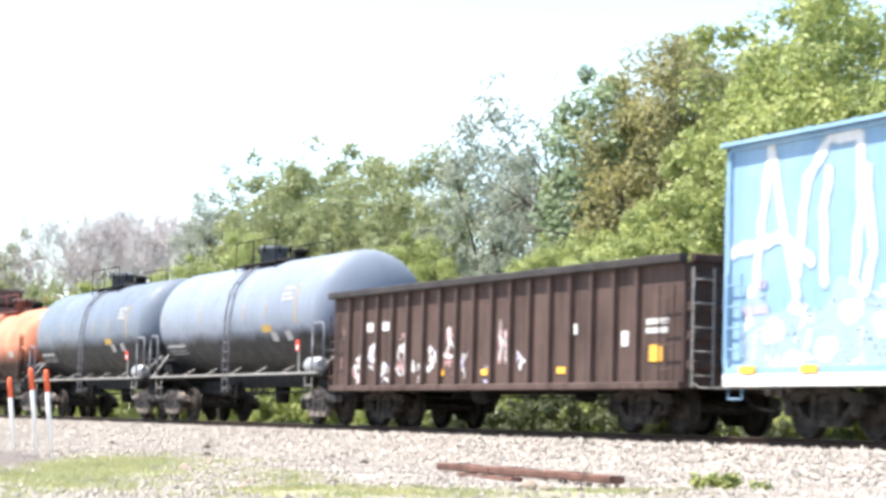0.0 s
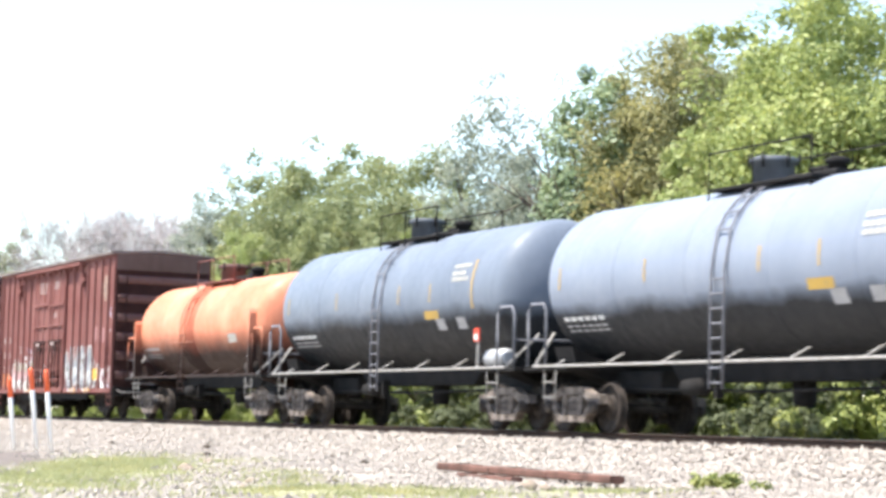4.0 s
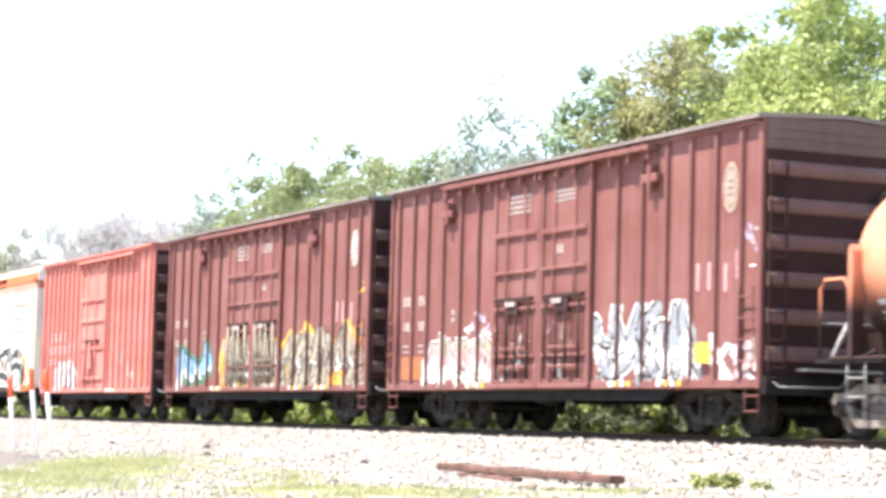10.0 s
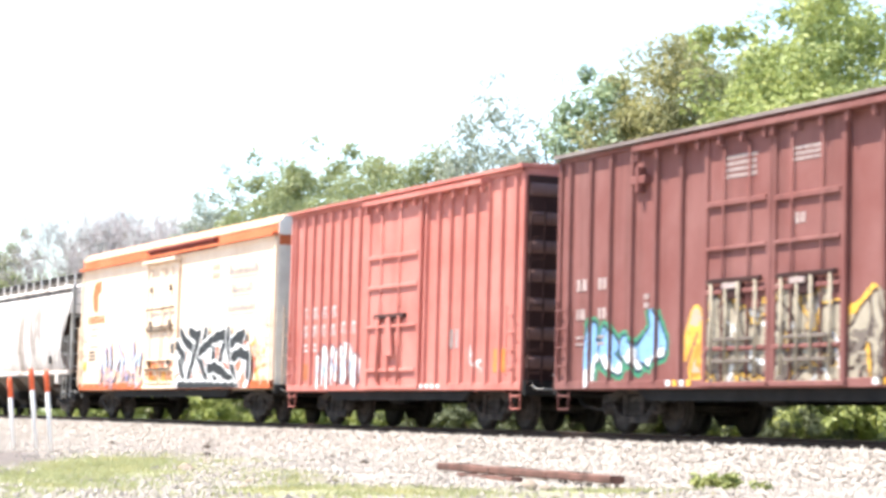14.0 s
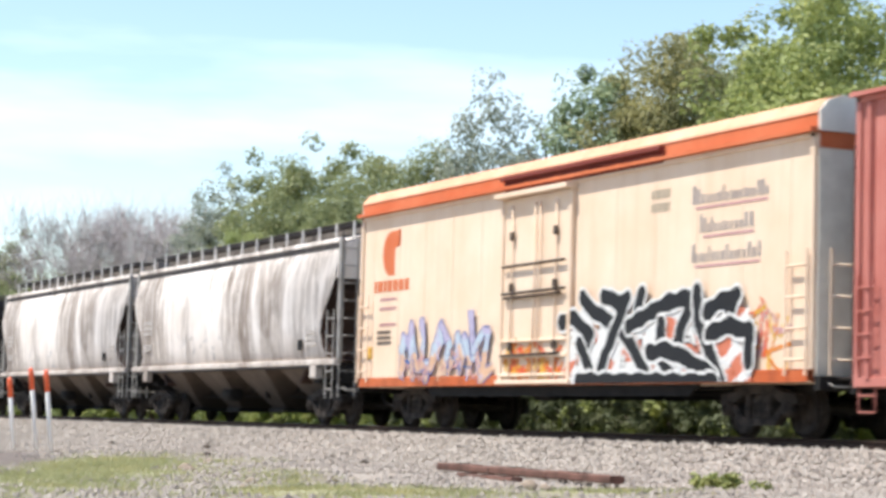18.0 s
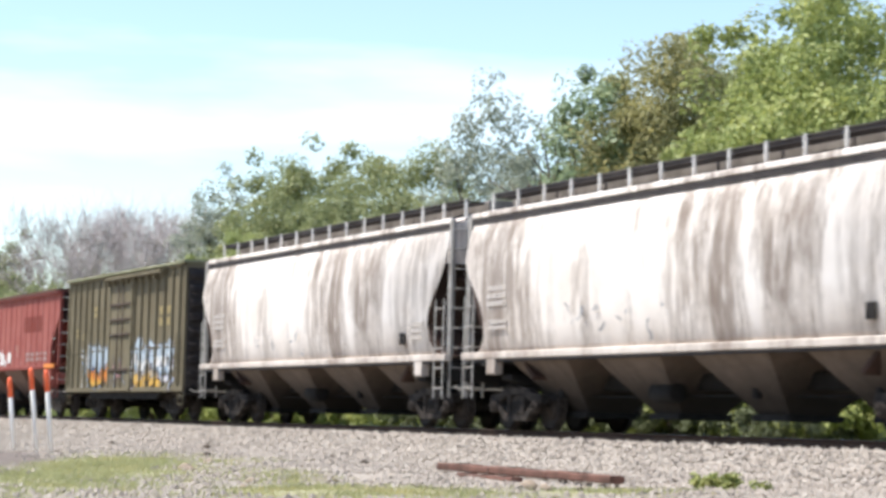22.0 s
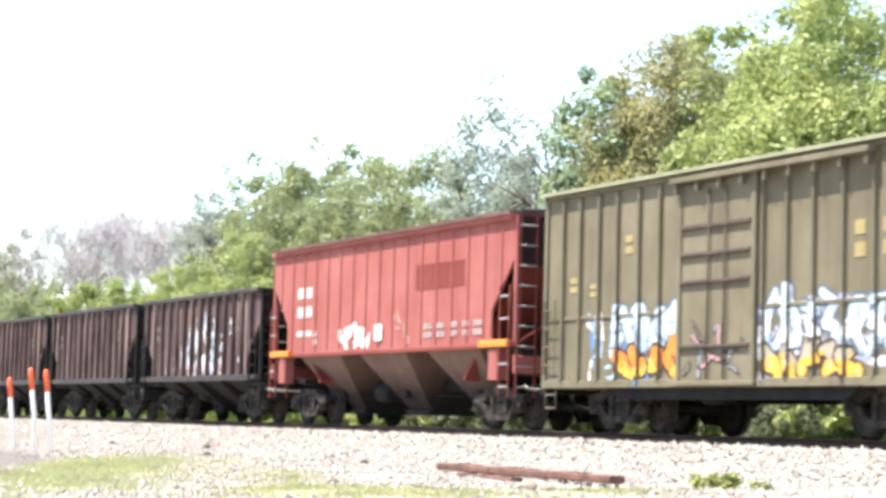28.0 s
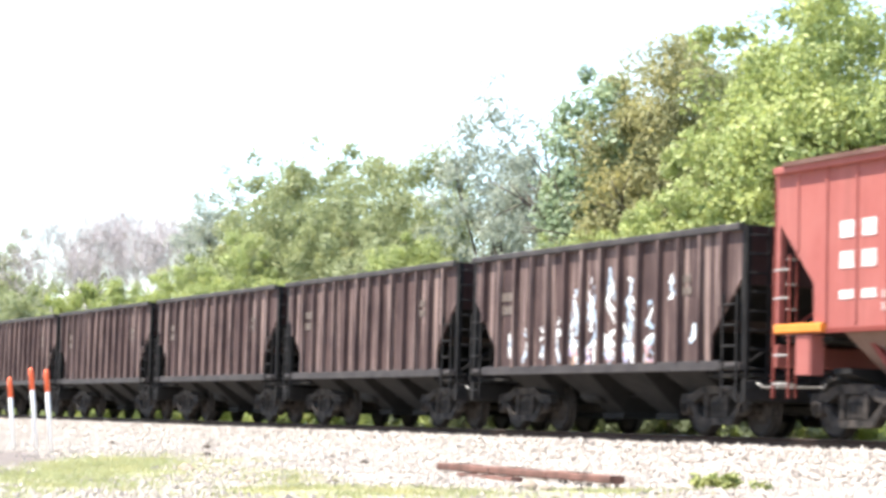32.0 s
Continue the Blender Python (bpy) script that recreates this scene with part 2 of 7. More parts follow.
LADDER = plain("pale_steel_bars", (0.36, 0.34, 0.32), (0.24, 0.22, 0.2), 0.5, 6.0)
WHITE = plain("white_stencil_paint", (0.72, 0.71, 0.69), (0.55, 0.53, 0.50), 0.6, 9.0)
YELLOW = plain("yellow_reflector", (0.80, 0.42, 0.03), (0.70, 0.33, 0.03), 0.4, 9.0)
DULLY = plain("dulled_yellow_stripe", (0.46, 0.29, 0.07), (0.36, 0.25, 0.09), 0.5, 9.0)
DULLP = plain("dulled_cream_panel", (0.40, 0.38, 0.33), (0.31, 0.30, 0.28), 0.5, 9.0)
REDP = plain("red_placard_paint", (0.62, 0.06, 0.03), (0.5, 0.07, 0.04), 0.5, 9.0)
GREYEND = plain("faded_grey_panel", (0.30, 0.27, 0.26), (0.22, 0.19, 0.18), 0.6, 3.0)
PALEEND = plain("pale_grey_end_paint", (0.74, 0.70, 0.62), (0.62, 0.58, 0.51), 0.6, 3.0)
INSIDE = plain("dark_rusty_inside", (0.06, 0.035, 0.028), (0.035, 0.024, 0.02), 0.85, 2.0)
SILVER = plain("weathered_galvanised_steel", (0.42, 0.42, 0.43), (0.32, 0.32, 0.33), 0.45, 3.0, 0.3)
RAILTOP = plain("polished_rail_head", (0.45, 0.43, 0.41), (0.36, 0.33, 0.31), 0.3, 8.0, 0.9)
RAILRUST = plain("rusty_rail_web", (0.05, 0.03, 0.022), (0.03, 0.02, 0.016), 0.8, 8.0)
TIE = plain("creosoted_grey_timber", (0.085, 0.068, 0.055), (0.05, 0.04, 0.034), 0.9, 5.0)
POSTW = plain("white_marker_plastic", (0.86, 0.84, 0.81), (0.80, 0.78, 0.74), 0.65, 8.0)
POSTO = plain("orange_marker_cap", (0.80, 0.13, 0.04), (0.70, 0.11, 0.035), 0.45, 8.0)
BARK = plain("grey_brown_bark", (0.12, 0.095, 0.075), (0.07, 0.056, 0.046), 0.9, 6.0)
TWIG = plain("pinkish_grey_twigs", (0.44, 0.395, 0.40), (0.35, 0.31, 0.31), 0.9, 3.0)


# ---------------------------------------------------------------- ground and track
def ground_height(x, y):
    """Height of the ground sheet, rail head at 0."""
    ys = (-4000, -60, -22, -17, -12, -5, -3.6, 3.6, 5, 9, 14, 40, 120, 4000)
    zs = (-3.0, -1.9, -1.6, -0.78, -0.66, -0.62, -0.58, -0.58, -0.6, -0.35, 0.0, 0.6, 1.0, 1.0)
    z = float(np.interp(y, ys, zs))
    if -25 < y < 60 and -200 < x < 20:
        z += 0.05 * noise.noise((x * 0.35, y * 0.35, 1.0)) + 0.03 * noise.noise((x * 1.3, y * 1.3, 4.0))
    return z


# patches of the near ground: centre x, y, turn in degrees, half length, half width
TURF = [(-28.5, -12.2, 158.0, 10.0, 1.5), (-20.6, -11.8, 100.0, 2.4, 1.4), (-21.5, -8.1, 100.0, 1.2, 0.9), (-20.5, -15.4, 160.0, 2.5, 0.9), (-25.5, -10.6, 160.0, 3.5, 0.5), (-33.0, -10.6, 130.0, 3.4, 1.3)]
DIRT = (-34.5, -12.2, 164.0, 8.5, 1.3)
SAND = (-19.8, -14.2, 155.0, 2.5, 1.2)


def inside(spot, x, y):
    """1 in the middle of a patch, 0 on its rim."""
    cx, cy, turn, ra, rb = spot
    c, n = math.cos(radians(turn)), math.sin(radians(turn))
    return 1 - math.hypot(((x - cx) * c + (y - cy) * n) / ra, ((y - cy) * c - (x - cx) * n) / rb)


def larger(nt, a, b):
    m = nt.nodes.new("ShaderNodeMath")
    m.operation = "MAXIMUM"
    nt.links.new(a, m.inputs[0])
    nt.links.new(b, m.inputs[1])
    return m.outputs["Value"]


def ragged(nt, co, spot, rag, amount, lo, hi):
    """Mask of one patch, its rim broken up by noise."""
    cx, cy, turn, ra, rb = spot
    mp = nt.nodes.new("ShaderNodeMapping")
    mp.vector_type = "TEXTURE"
    mp.inputs["Location"].default_value = (cx, cy, 0)
    mp.inputs["Rotation"].default_value = (0, 0, radians(turn))
    mp.inputs["Scale"].default_value = (ra, rb, 1e4)
    nt.links.new(co.outputs["Object"], mp.inputs["Vector"])
    ln = nt.nodes.new("ShaderNodeVectorMath")
    ln.operation = "LENGTH"
    nt.links.new(mp.outputs["Vector"], ln.inputs[0])
    k = nt.nodes.new("ShaderNodeMath")
    k.operation = "MULTIPLY_ADD"
    nt.links.new(rag, k.inputs[0])
    k.inputs[1].default_value, k.inputs[2].default_value = amount, 1.0 - amount * 0.5
    d = nt.nodes.new("ShaderNodeMath")
    d.operation = "SUBTRACT"
    nt.links.new(k.outputs["Value"], d.inputs[0])
    nt.links.new(ln.outputs["Value"], d.inputs[1])
    return ramp(nt, d.outputs["Value"], lo, hi)


def ground_material():
    mt, nt, bs = mat_base("trackside_earth_gravel_and_grass", 0.95)
    co = nt.nodes.new("ShaderNodeTexCoord")
    sp = nt.nodes.new("ShaderNodeSeparateXYZ")
    nt.links.new(co.outputs["Object"], sp.inputs["Vector"])
    grain = ramp(nt, tex(nt, 9.0, 5.0), 0.35, 0.65)
    fine = ramp(nt, tex(nt, 30.0, 4.0), 0.3, 0.7)
    mid = ramp(nt, tex(nt, 1.6, 5.0), 0.38, 0.62)
    # turf patches, bare dirt and pale sand, each with a ragged rim
    rag = tex(nt, 0.55, 7.0, (0.7, 1.0, 1.0), rough=0.7)
    turf = None
    for spot in TURF:
        m = ragged(nt, co, spot, rag, 1.8, -0.1, 0.4)
        turf = m if turf is None else larger(nt, turf, m)
    earth = blend(nt, grain, (0.22, 0.186, 0.155), (0.325, 0.285, 0.242))
    earth = blend(nt, scaled(nt, fine, 0.35), earth, (0.34, 0.31, 0.272))
    earth = blend(nt, scaled(nt, mid, 0.4), earth, (0.24, 0.205, 0.165))
    green = blend(nt, grain, (0.21, 0.215, 0.10), (0.29, 0.285, 0.15))
    green = blend(nt, scaled(nt, mid, 0.3), green, (0.22, 0.195, 0.11))
    holes = nt.nodes.new("ShaderNodeMath")
    holes.operation = "MULTIPLY"
    nt.links.new(turf, holes.inputs[0])
    nt.links.new(ramp(nt, tex(nt, 1.9, 6.0, (0.6, 1.0, 1.0), rough=0.7), 0.30, 0.48), holes.inputs[1])
    c = blend(nt, scaled(nt, holes.outputs["Value"], 0.9), earth, green)
    c = blend(nt, scaled(nt, ragged(nt, co, DIRT, rag, 0.9, 0.05, 0.5), 0.85), c, blend(nt, grain, (0.07, 0.052, 0.045), (0.12, 0.092, 0.078)))
    c = blend(nt, scaled(nt, ragged(nt, co, SAND, rag, 3.6, 0.3, 0.6), 0.6), c, (0.42, 0.385, 0.34))
    # the verge beyond the track is all grass
    c = blend(nt, ramp(nt, sp.outputs["Y"], 4.0, 6.0), c, blend(nt, grain, (0.075, 0.10, 0.025), (0.14, 0.165, 0.05)))
    nt.links.new(c, bs.inputs["Base Color"])
    bump(nt, bs, tex(nt, 18.0, 5.0), 0.6, 0.03)
    return mt


def make_ground():
    xs = [-4000, -1500, -700, -400, -260] + [-200 + 1.0 * i for i in range(221)] + [60, 200, 700, 2000, 4000]
    ys = [-4000, -1200, -300, -100, -50] + [-25 + 0.5 * i for i in range(101)] + [32, 45, 70, 120, 300, 1000, 4000]
    b = Build()
    for x in xs:
        for y in ys:
            b.v.append((x, y, ground_height(x, y)))
    n = len(ys)
    for i in range(len(xs) - 1):
        for j in range(n - 1):
            b.face((i * n + j, (i + 1) * n + j, (i + 1) * n + j + 1, i * n + j + 1), 0, True)
    tagged(part("ground", b, ground_material()), "rough trackside ground of dirt, gravel and grass", "ground", kind="structure")


STONE = vary("pale_crushed_stone", [(0.265, 0.226, 0.194), (0.325, 0.284, 0.246), (0.375, 0.332, 0.29), (0.295, 0.254, 0.219), (0.445, 0.40, 0.352)], 0.9)


def stones(n, seed, xr, yr, zfun, size, thin=False):
    """Crushed stones as small uneven octahedra, in one mesh; thin: fewer away from the track, in drifts."""
    rg = np.random.default_rng(seed)
    x, y = rg.uniform(*xr, n), rg.uniform(*yr, n)
    if thin:
        y = yr[1] - (yr[1] - yr[0]) * rg.uniform(0, 1, n) ** 2.0
        keep = np.array([noise.noise((a * 0.5, c * 0.8, 3.0)) + 0.35 * noise.noise((a * 2.1, c * 2.1, 9.0)) > -0.45 + 1.5 * max(0.0, max(inside(t, a, c) for t in TURF[:3] + TURF[5:] + [DIRT])) for a, c in zip(x, y)])
        x, y = x[keep], y[keep]
        n = len(x)
    z = np.array([zfun(a, c) for a, c in zip(x, y)])
    r = rg.uniform(*size, n)
    dirs = np.array([(1, 0, 0), (-1, 0, 0), (0, 1, 0), (0, -1, 0), (0, 0, 1), (0, 0, -1)], float)
    v = dirs[None] * (r[:, None, None] * rg.uniform(0.55, 1.25, (n, 6, 1))) + rg.normal(0, 0.2, (n, 6, 3)) * r[:, None, None]
    v += np.stack([x, y, z + r * 0.3], 1)[:, None, :]
    tri = np.array([(0, 2, 4), (2, 1, 4), (1, 3, 4), (3, 0, 4), (2, 0, 5), (1, 2, 5), (3, 1, 5), (0, 3, 5)])
    f = (np.arange(n)[:, None, None] * 6 + tri[None]).reshape(-1, 3)
    me = bpy.data.meshes.new("stones")
    me.from_pydata(v.reshape(-1, 3).tolist(), [], f.tolist())
    me.materials.append(STONE)
    return me


def ballast_height(x, y):
    return float(np.interp(y, (-4.6, -3.9, -2.1, -1.3, 1.3, 2.1, 3.9), (-0.66, -0.55, -0.2, -0.17, -0.17, -0.2, -0.6))) \
        + 0.025 * noise.noise((x * 2.0, y * 2.0, 0.0))


def ballast_material():
    mt, nt, bs = mat_base("ballast_bed", 0.95)
    vo = nt.nodes.new("ShaderNodeTexVoronoi")
    co = nt.nodes.new("ShaderNodeTexCoord")
    vo.inputs["Scale"].default_value = 14.0
    nt.links.new(co.outputs["Object"], vo.inputs["Vector"])
    sep = nt.nodes.new("ShaderNodeSeparateColor")
    nt.links.new(vo.outputs["Color"], sep.inputs["Color"])
    c = blend(nt, sep.outputs["Red"], (0.21, 0.184, 0.16), (0.38, 0.342, 0.303))
    c = blend(nt, scaled(nt, ramp(nt, tex(nt, 0.6, 4.0), 0.45, 0.75), 0.5), c, (0.2, 0.165, 0.135))
    nt.links.new(c, bs.inputs["Base Color"])
    bump(nt, bs, vo.outputs["Distance"], 0.8, 0.04)
    return mt


def make_track():
    ys = [-4.6, -3.9, -3.3, -2.7, -2.1, -1.3, -0.4, 0.4, 1.3, 2.1, 2.7, 3.3, 3.9]
    xs = [-600, -300, -200] + [-160 + 1.0 * i for i in range(166)] + [40, 150, 300]
    b = Build()
    for x in xs:
        for y in ys:
            b.v.append((x, y, ballast_height(x, y)))
    n = len(ys)
    for i in range(len(xs) - 1):
        for j in range(n - 1):
            b.face((i * n + j, (i + 1) * n + j, (i + 1) * n + j + 1, i * n + j + 1), 0, True)
    tagged(part("ballast_bed", b, ballast_material()), "raised bed of pale crushed stone under the track", "ballast", kind="structure")
    tagged(part("ballast_stones", stones(34000, 5, (-98, -20), (-5.2, -1.35), ballast_height, (0.022, 0.06)), None),
           "loose pale grey crushed stones of the track bed", "ballast", kind="stuff")
    tagged(part("ground_gravel", stones(52000, 6, (-70, -15), (-16.5, -4.4), ground_height, (0.010, 0.042), True), None),
           "scattered gravel on trackside dirt", "gravel", kind="stuff")
    tagged(part("pale_pebbles", stones(420, 8, (-21.5, -18.0), (-15.4, -12.9), ground_height, (0.015, 0.05)), None),
           "pale pebbles lying on rough grass", "gravel", kind="stuff")
    track = thing("railway_track", "single railway track with rusty rails on timber ties", "railway track", kind="structure")
    half = [(-0.076, -0.185), (0.076, -0.185), (0.076, -0.168), (0.012, -0.15), (0.012, -0.045), (0.037, -0.032), (0.037, -0.004),
            (0.03, 0.0), (-0.03, 0.0), (-0.037, -0.004), (-0.037, -0.032), (-0.012, -0.045), (-0.012, -0.15), (-0.076, -0.168)]
    for y in (-0.7545, 0.7545):
        r = part("rail", Build().prism([(p + y, q) for p, q in half], "x", -600, 300), [RAILRUST, RAILTOP], track, "rusty rail with a polished head")
        for p in r.data.polygons:
            if p.normal.z > 0.5 and p.center.z > -0.01:
                p.material_index = 1
    tie = Build().box(-0.11, 0.11, -1.3, 1.3, -0.36, -0.16, 0, 0.015)
    me = tie.data("tie", TIE)
    plate = Build().box(-0.09, 0.09, -0.9, -0.61, -0.16, -0.145).box(-0.09, 0.09, 0.61, 0.9, -0.16, -0.145).data("tie_plate", RAILRUST)
    for i in range(230):
        x = -140 + 0.56 * i
        t = part("tie", me, None, track, at=(x, random.uniform(-0.04, 0.04), random.uniform(-0.004, 0.01)))
        if -90 < x < -22:
            part("tie_plate", plate, None, t)


# ---------------------------------------------------------------- trackside things
def marker_post(x, y, h, lean, lean_y):
    z = ground_height(x, y)
    p = thing("marker_post", "white plastic marker post with an orange top", "marker post", "marker posts beside the track", (x, y, z - 0.05))
    p.rotation_euler = (radians(lean_y), radians(lean), 0)
    r = 0.042
    part("post", Build().lathe([(0, r), (h * 0.77, r), (h * 0.77 + 0.005, r * 0.96)], "z", (0, 0, 0), 14), POSTW, p)
    part("cap", Build().lathe([(h * 0.77, r * 1.12), (h * 0.99, r * 1.12), (h + 0.05, r * 0.8), (h + 0.06, r * 0.3)], "z", (0, 0, 0), 14), POSTO, p, "orange sleeve")


def laid_timber(x0, y0, x1, y1, dz):
    z0, z1 = ground_height(x0, y0), ground_height(x1, y1)
    a, c = Vector((x0, y0, z0 + dz)), Vector((x1, y1, z1 + dz))
    d = c - a
    o = thing("timber_beam", "long weathered red-brown timber lying on gravel", "timber", "", a)
    o.rotation_euler = (0, -math.asin(d.z / d.length), math.atan2(d.y, d.x))
    return o, d.length


def make_clutter():
    for x, y, h, lean, ly in POSTS:
        marker_post(x, y, h, lean, ly)
    wood = plain("weathered_red_brown_timber", (0.165, 0.085, 0.066), (0.085, 0.048, 0.038), 0.85, 4.0)
    for k, (x0, y0, x1, y1, w, h, dz) in enumerate(TIMBERS):
        o, n = laid_timber(x0, y0, x1, y1, dz)
        b = Build()
        m = 9
        for i in range(m):
            t0, t1 = n * i / m, n * (i + 1) / m + 0.002
            e = 0.006 * math.sin(i * 2.3 + k)
            b.box(t0, t1, -w / 2 + e, w / 2 + e, 0, h + e, 0, 0.02)
        part("beam", b, wood, o)
        for kx in (0.12, 0.45, 0.8):
            part("spike_plate", Build().box(n * kx, n * kx + 0.16, -w * 0.42, w * 0.42, h, h + 0.012), RAILRUST, o)
        part("split_end", Build().box(-0.05, 0.0, -w * 0.4, w * 0.35, 0.02, h * 0.55, 0, 0.01), wood, o)


def clod(x, y, r, col):
    z = ground_height(x, y)
    o = thing("dirt_clod", "dark lump of earth on the gravel", "clod", "", (x, y, z))
    b = Build().lathe([(-r * 0.4, r * 0.5), (0.0, r), (r * 0.45, r * 0.8), (r * 0.8, r * 0.25)], "z", (0, 0, 0), 9)
    b.v = [tuple(c * (1 + 0.3 * noise.noise((p[0] / r * 2, p[1] / r * 2, x + c))) for c in p) for p in b.v]
    part("lump", b, col, o)
    return o


LEAF_WEED = vary("fresh_weed_green", [(0.19, 0.23, 0.06), (0.26, 0.29, 0.09), (0.34, 0.35, 0.13)], 0.7, 0.35)
LEAF_GRASS = vary("dry_and_green_grass", [(0.30, 0.32, 0.14), (0.39, 0.40, 0.18), (0.50, 0.465, 0.29), (0.34, 0.36, 0.155)], 0.8, 0.5)


def blades(n, seed, xr, yr, h, w, keep, mat, name):
    rg = np.random.default_rng(seed)
    v, f = [], []
    while len(f) < n:
        x, y = rg.uniform(*xr), rg.uniform(*yr)
        if not keep(x, y):
            continue
        z = ground_height(x, y) - 0.02
        a, hh, b = rg.uniform(0, 6.28), rg.uniform(*h), rg.normal(0, 0.35, 2)
        dx, dy = math.cos(a) * w, math.sin(a) * w
        i = len(v)
        v += [(x - dx, y - dy, z), (x + dx, y + dy, z), (x + b[0] * hh, y + b[1] * hh, z + hh)]
        f.append((i, i + 1, i + 2))
    me = bpy.data.meshes.new(name)
    me.from_pydata(v, [], f)
    me.materials.append(mat)
    return part(name, me, None)


def weed(x, y, h, seed):
    """A rosette of weed leaves."""
    rg = np.random.default_rng(seed)
    z = ground_height(x, y)
    o = thing("weed", "low bright green weed growing in gravel", "weed", "", (x, y, z))
    c = rg.normal(0, 1, (26, 3)) * np.array([h * 0.9, h * 0.9, h * 0.22]) + np.array([0, 0, h * 0.4])
    v, f = leaves(rg, c, np.full(26, h * 0.35), 22, 0.045)
    me = bpy.data.meshes.new("foliage")
    me.from_pydata(v.tolist(), [], f.tolist())
    me.materials.append(LEAF_WEED)
    part("foliage", me, None, o)
    st = Build()
    for k in range(9):
        st.tube([(0, 0, -0.02), (rg.normal(0, h * 0.5), rg.normal(0, h * 0.5), h * rg.uniform(0.4, 0.8))], [0.01, 0.004], 4)
    part("stem_cluster", st, LEAF_WEED, o)


def make_grass():
    for k, (x, y, h) in enumerate(((-22.3, -6.35, 0.2), (-22.6, -6.3, 0.1))):
        weed(x, y, h, 60 + k)
    soil = plain("dark_soil", (0.05, 0.04, 0.033), (0.08, 0.065, 0.05), 0.95, 12.0)
    for x, y, r in ((-22.56, -11.2, 0.075), (-37.5, -7.6, 0.1), (-50.5, -5.6, 0.13), (-24.2, -5.9, 0.07), (-27.5, -5.3, 0.06), (-21.5, -7.3, 0.06), (-30.5, -7.2, 0.06), (-45.6, -4.9, 0.13), (-38.3, -4.9, 0.1), (-34.1, -6.0, 0.09), (-25.5, -9.2, 0.05), (-21.8, -8.5, 0.06), (-23.9, -10.6, 0.05)):
        clod(x, y, r, soil)
    tan = plain("tan_stone", (0.29, 0.235, 0.18), (0.2, 0.155, 0.12), 0.9, 9.0)
    for x, y, r in ((-21.9, -9.1, 0.13), (-21.8, -8.95, 0.09), (-28.6, -10.9, 0.11), (-27.9, -11.05, 0.08), (-31.5, -9.6, 0.09), (-24.0, -11.6, 0.07), (-22.0, -12.4, 0.06)):
        o = clod(x, y, r, tan)
        o.name = "rock"
        tagged(o, "pale tan rock lying on the ground", "rock")
    chance = random.Random(5)

    def meadow(x, y):
        v = max(inside(t, x, y) for t in TURF) - 1.2 * max(0.0, inside(DIRT, x, y))
        return v + 0.55 * noise.noise((x * 0.7, y * 0.9, 7.0)) + 0.6 * noise.noise((x * 2.2, y * 2.2, 2.0)) > 0.15 + chance.uniform(-0.55, 0.55)
    g = blades(52000, 3, (-42, -16), (-16.5, -6.5), (0.02, 0.075), 0.011, meadow, LEAF_GRASS, "grass_tufts")
    tagged(g, "short patchy green and straw-coloured grass", "grass", kind="stuff")
    g = blades(24000, 4, (-190, -20), (3.8, 12.0), (0.15, 0.55), 0.03, lambda x, y: True, LEAF_WEED, "verge_grass")
    tagged(g, "tall green grass behind the track", "grass", kind="stuff")


# ---------------------------------------------------------------- trees
def leaves(rg, centres, radii, per, size):
    """Small leaf pairs scattered about clump centres: vertices and faces."""
    n = len(centres) * per
    c = np.repeat(centres, per, 0)
    r = np.repeat(radii, per)
    d = rg.normal(0, 1, (n, 3))
    d /= np.linalg.norm(d, axis=1)[:, None]
    p = c + d * (r * (0.25 + 0.8 * rg.uniform(0, 1, n) ** 0.6))[:, None] * np.array([1, 1, 0.8])
    # blades follow the outside of their clump and lie open to the sky
    up = d * 0.85 + rg.normal(0, 0.45, (n, 3)) + np.array([-0.05, -0.3, 0.6])
    u = np.cross(up, rg.normal(0, 1, (n, 3)))
    u /= np.linalg.norm(u, axis=1)[:, None]
    w = np.cross(u, up)
    w /= np.linalg.norm(w, axis=1)[:, None]
    s = size * rg.uniform(0.55, 1.35, n)[:, None]
    v = np.stack([p - u * s, p + w * s * 0.55, p + u * s, p - w * s * 0.55], 1)
    v[:, 1:4:2] += (d * s * 0.25)[:, None, :]
    f = np.arange(n * 4).reshape(n, 4)
    return v.reshape(-1, 3), f


def limbs(rg, b, base, top, r, depth, spread, ends, split=3, n=5, length=0.62):
    """Tapered, forking branches; the tips are gathered in ends."""
    mid = (base + top) / 2 + Vector(rg.normal(0, 0.05, 3)) * (top - base).length
    b.tube([base, mid, top], [r, r * 0.8, r * 0.6], n)
    if depth == 0:
        ends.append(top)
        return
    d = (top - base)
    k = split if depth > 1 else split + 1
    for i in range(k):
        way = (d.normalized() + Vector(rg.normal(0, spread, 3)) + Vector((0, 0, 0.12))).normalized()
        start = base + d * rg.uniform(0.62, 1.0) if i else top
        limbs(rg, b, start, start + way * d.length * length * rg.uniform(0.8, 1.2), r * 0.55, depth - 1, spread, ends, split, max(3, n - 1), length)


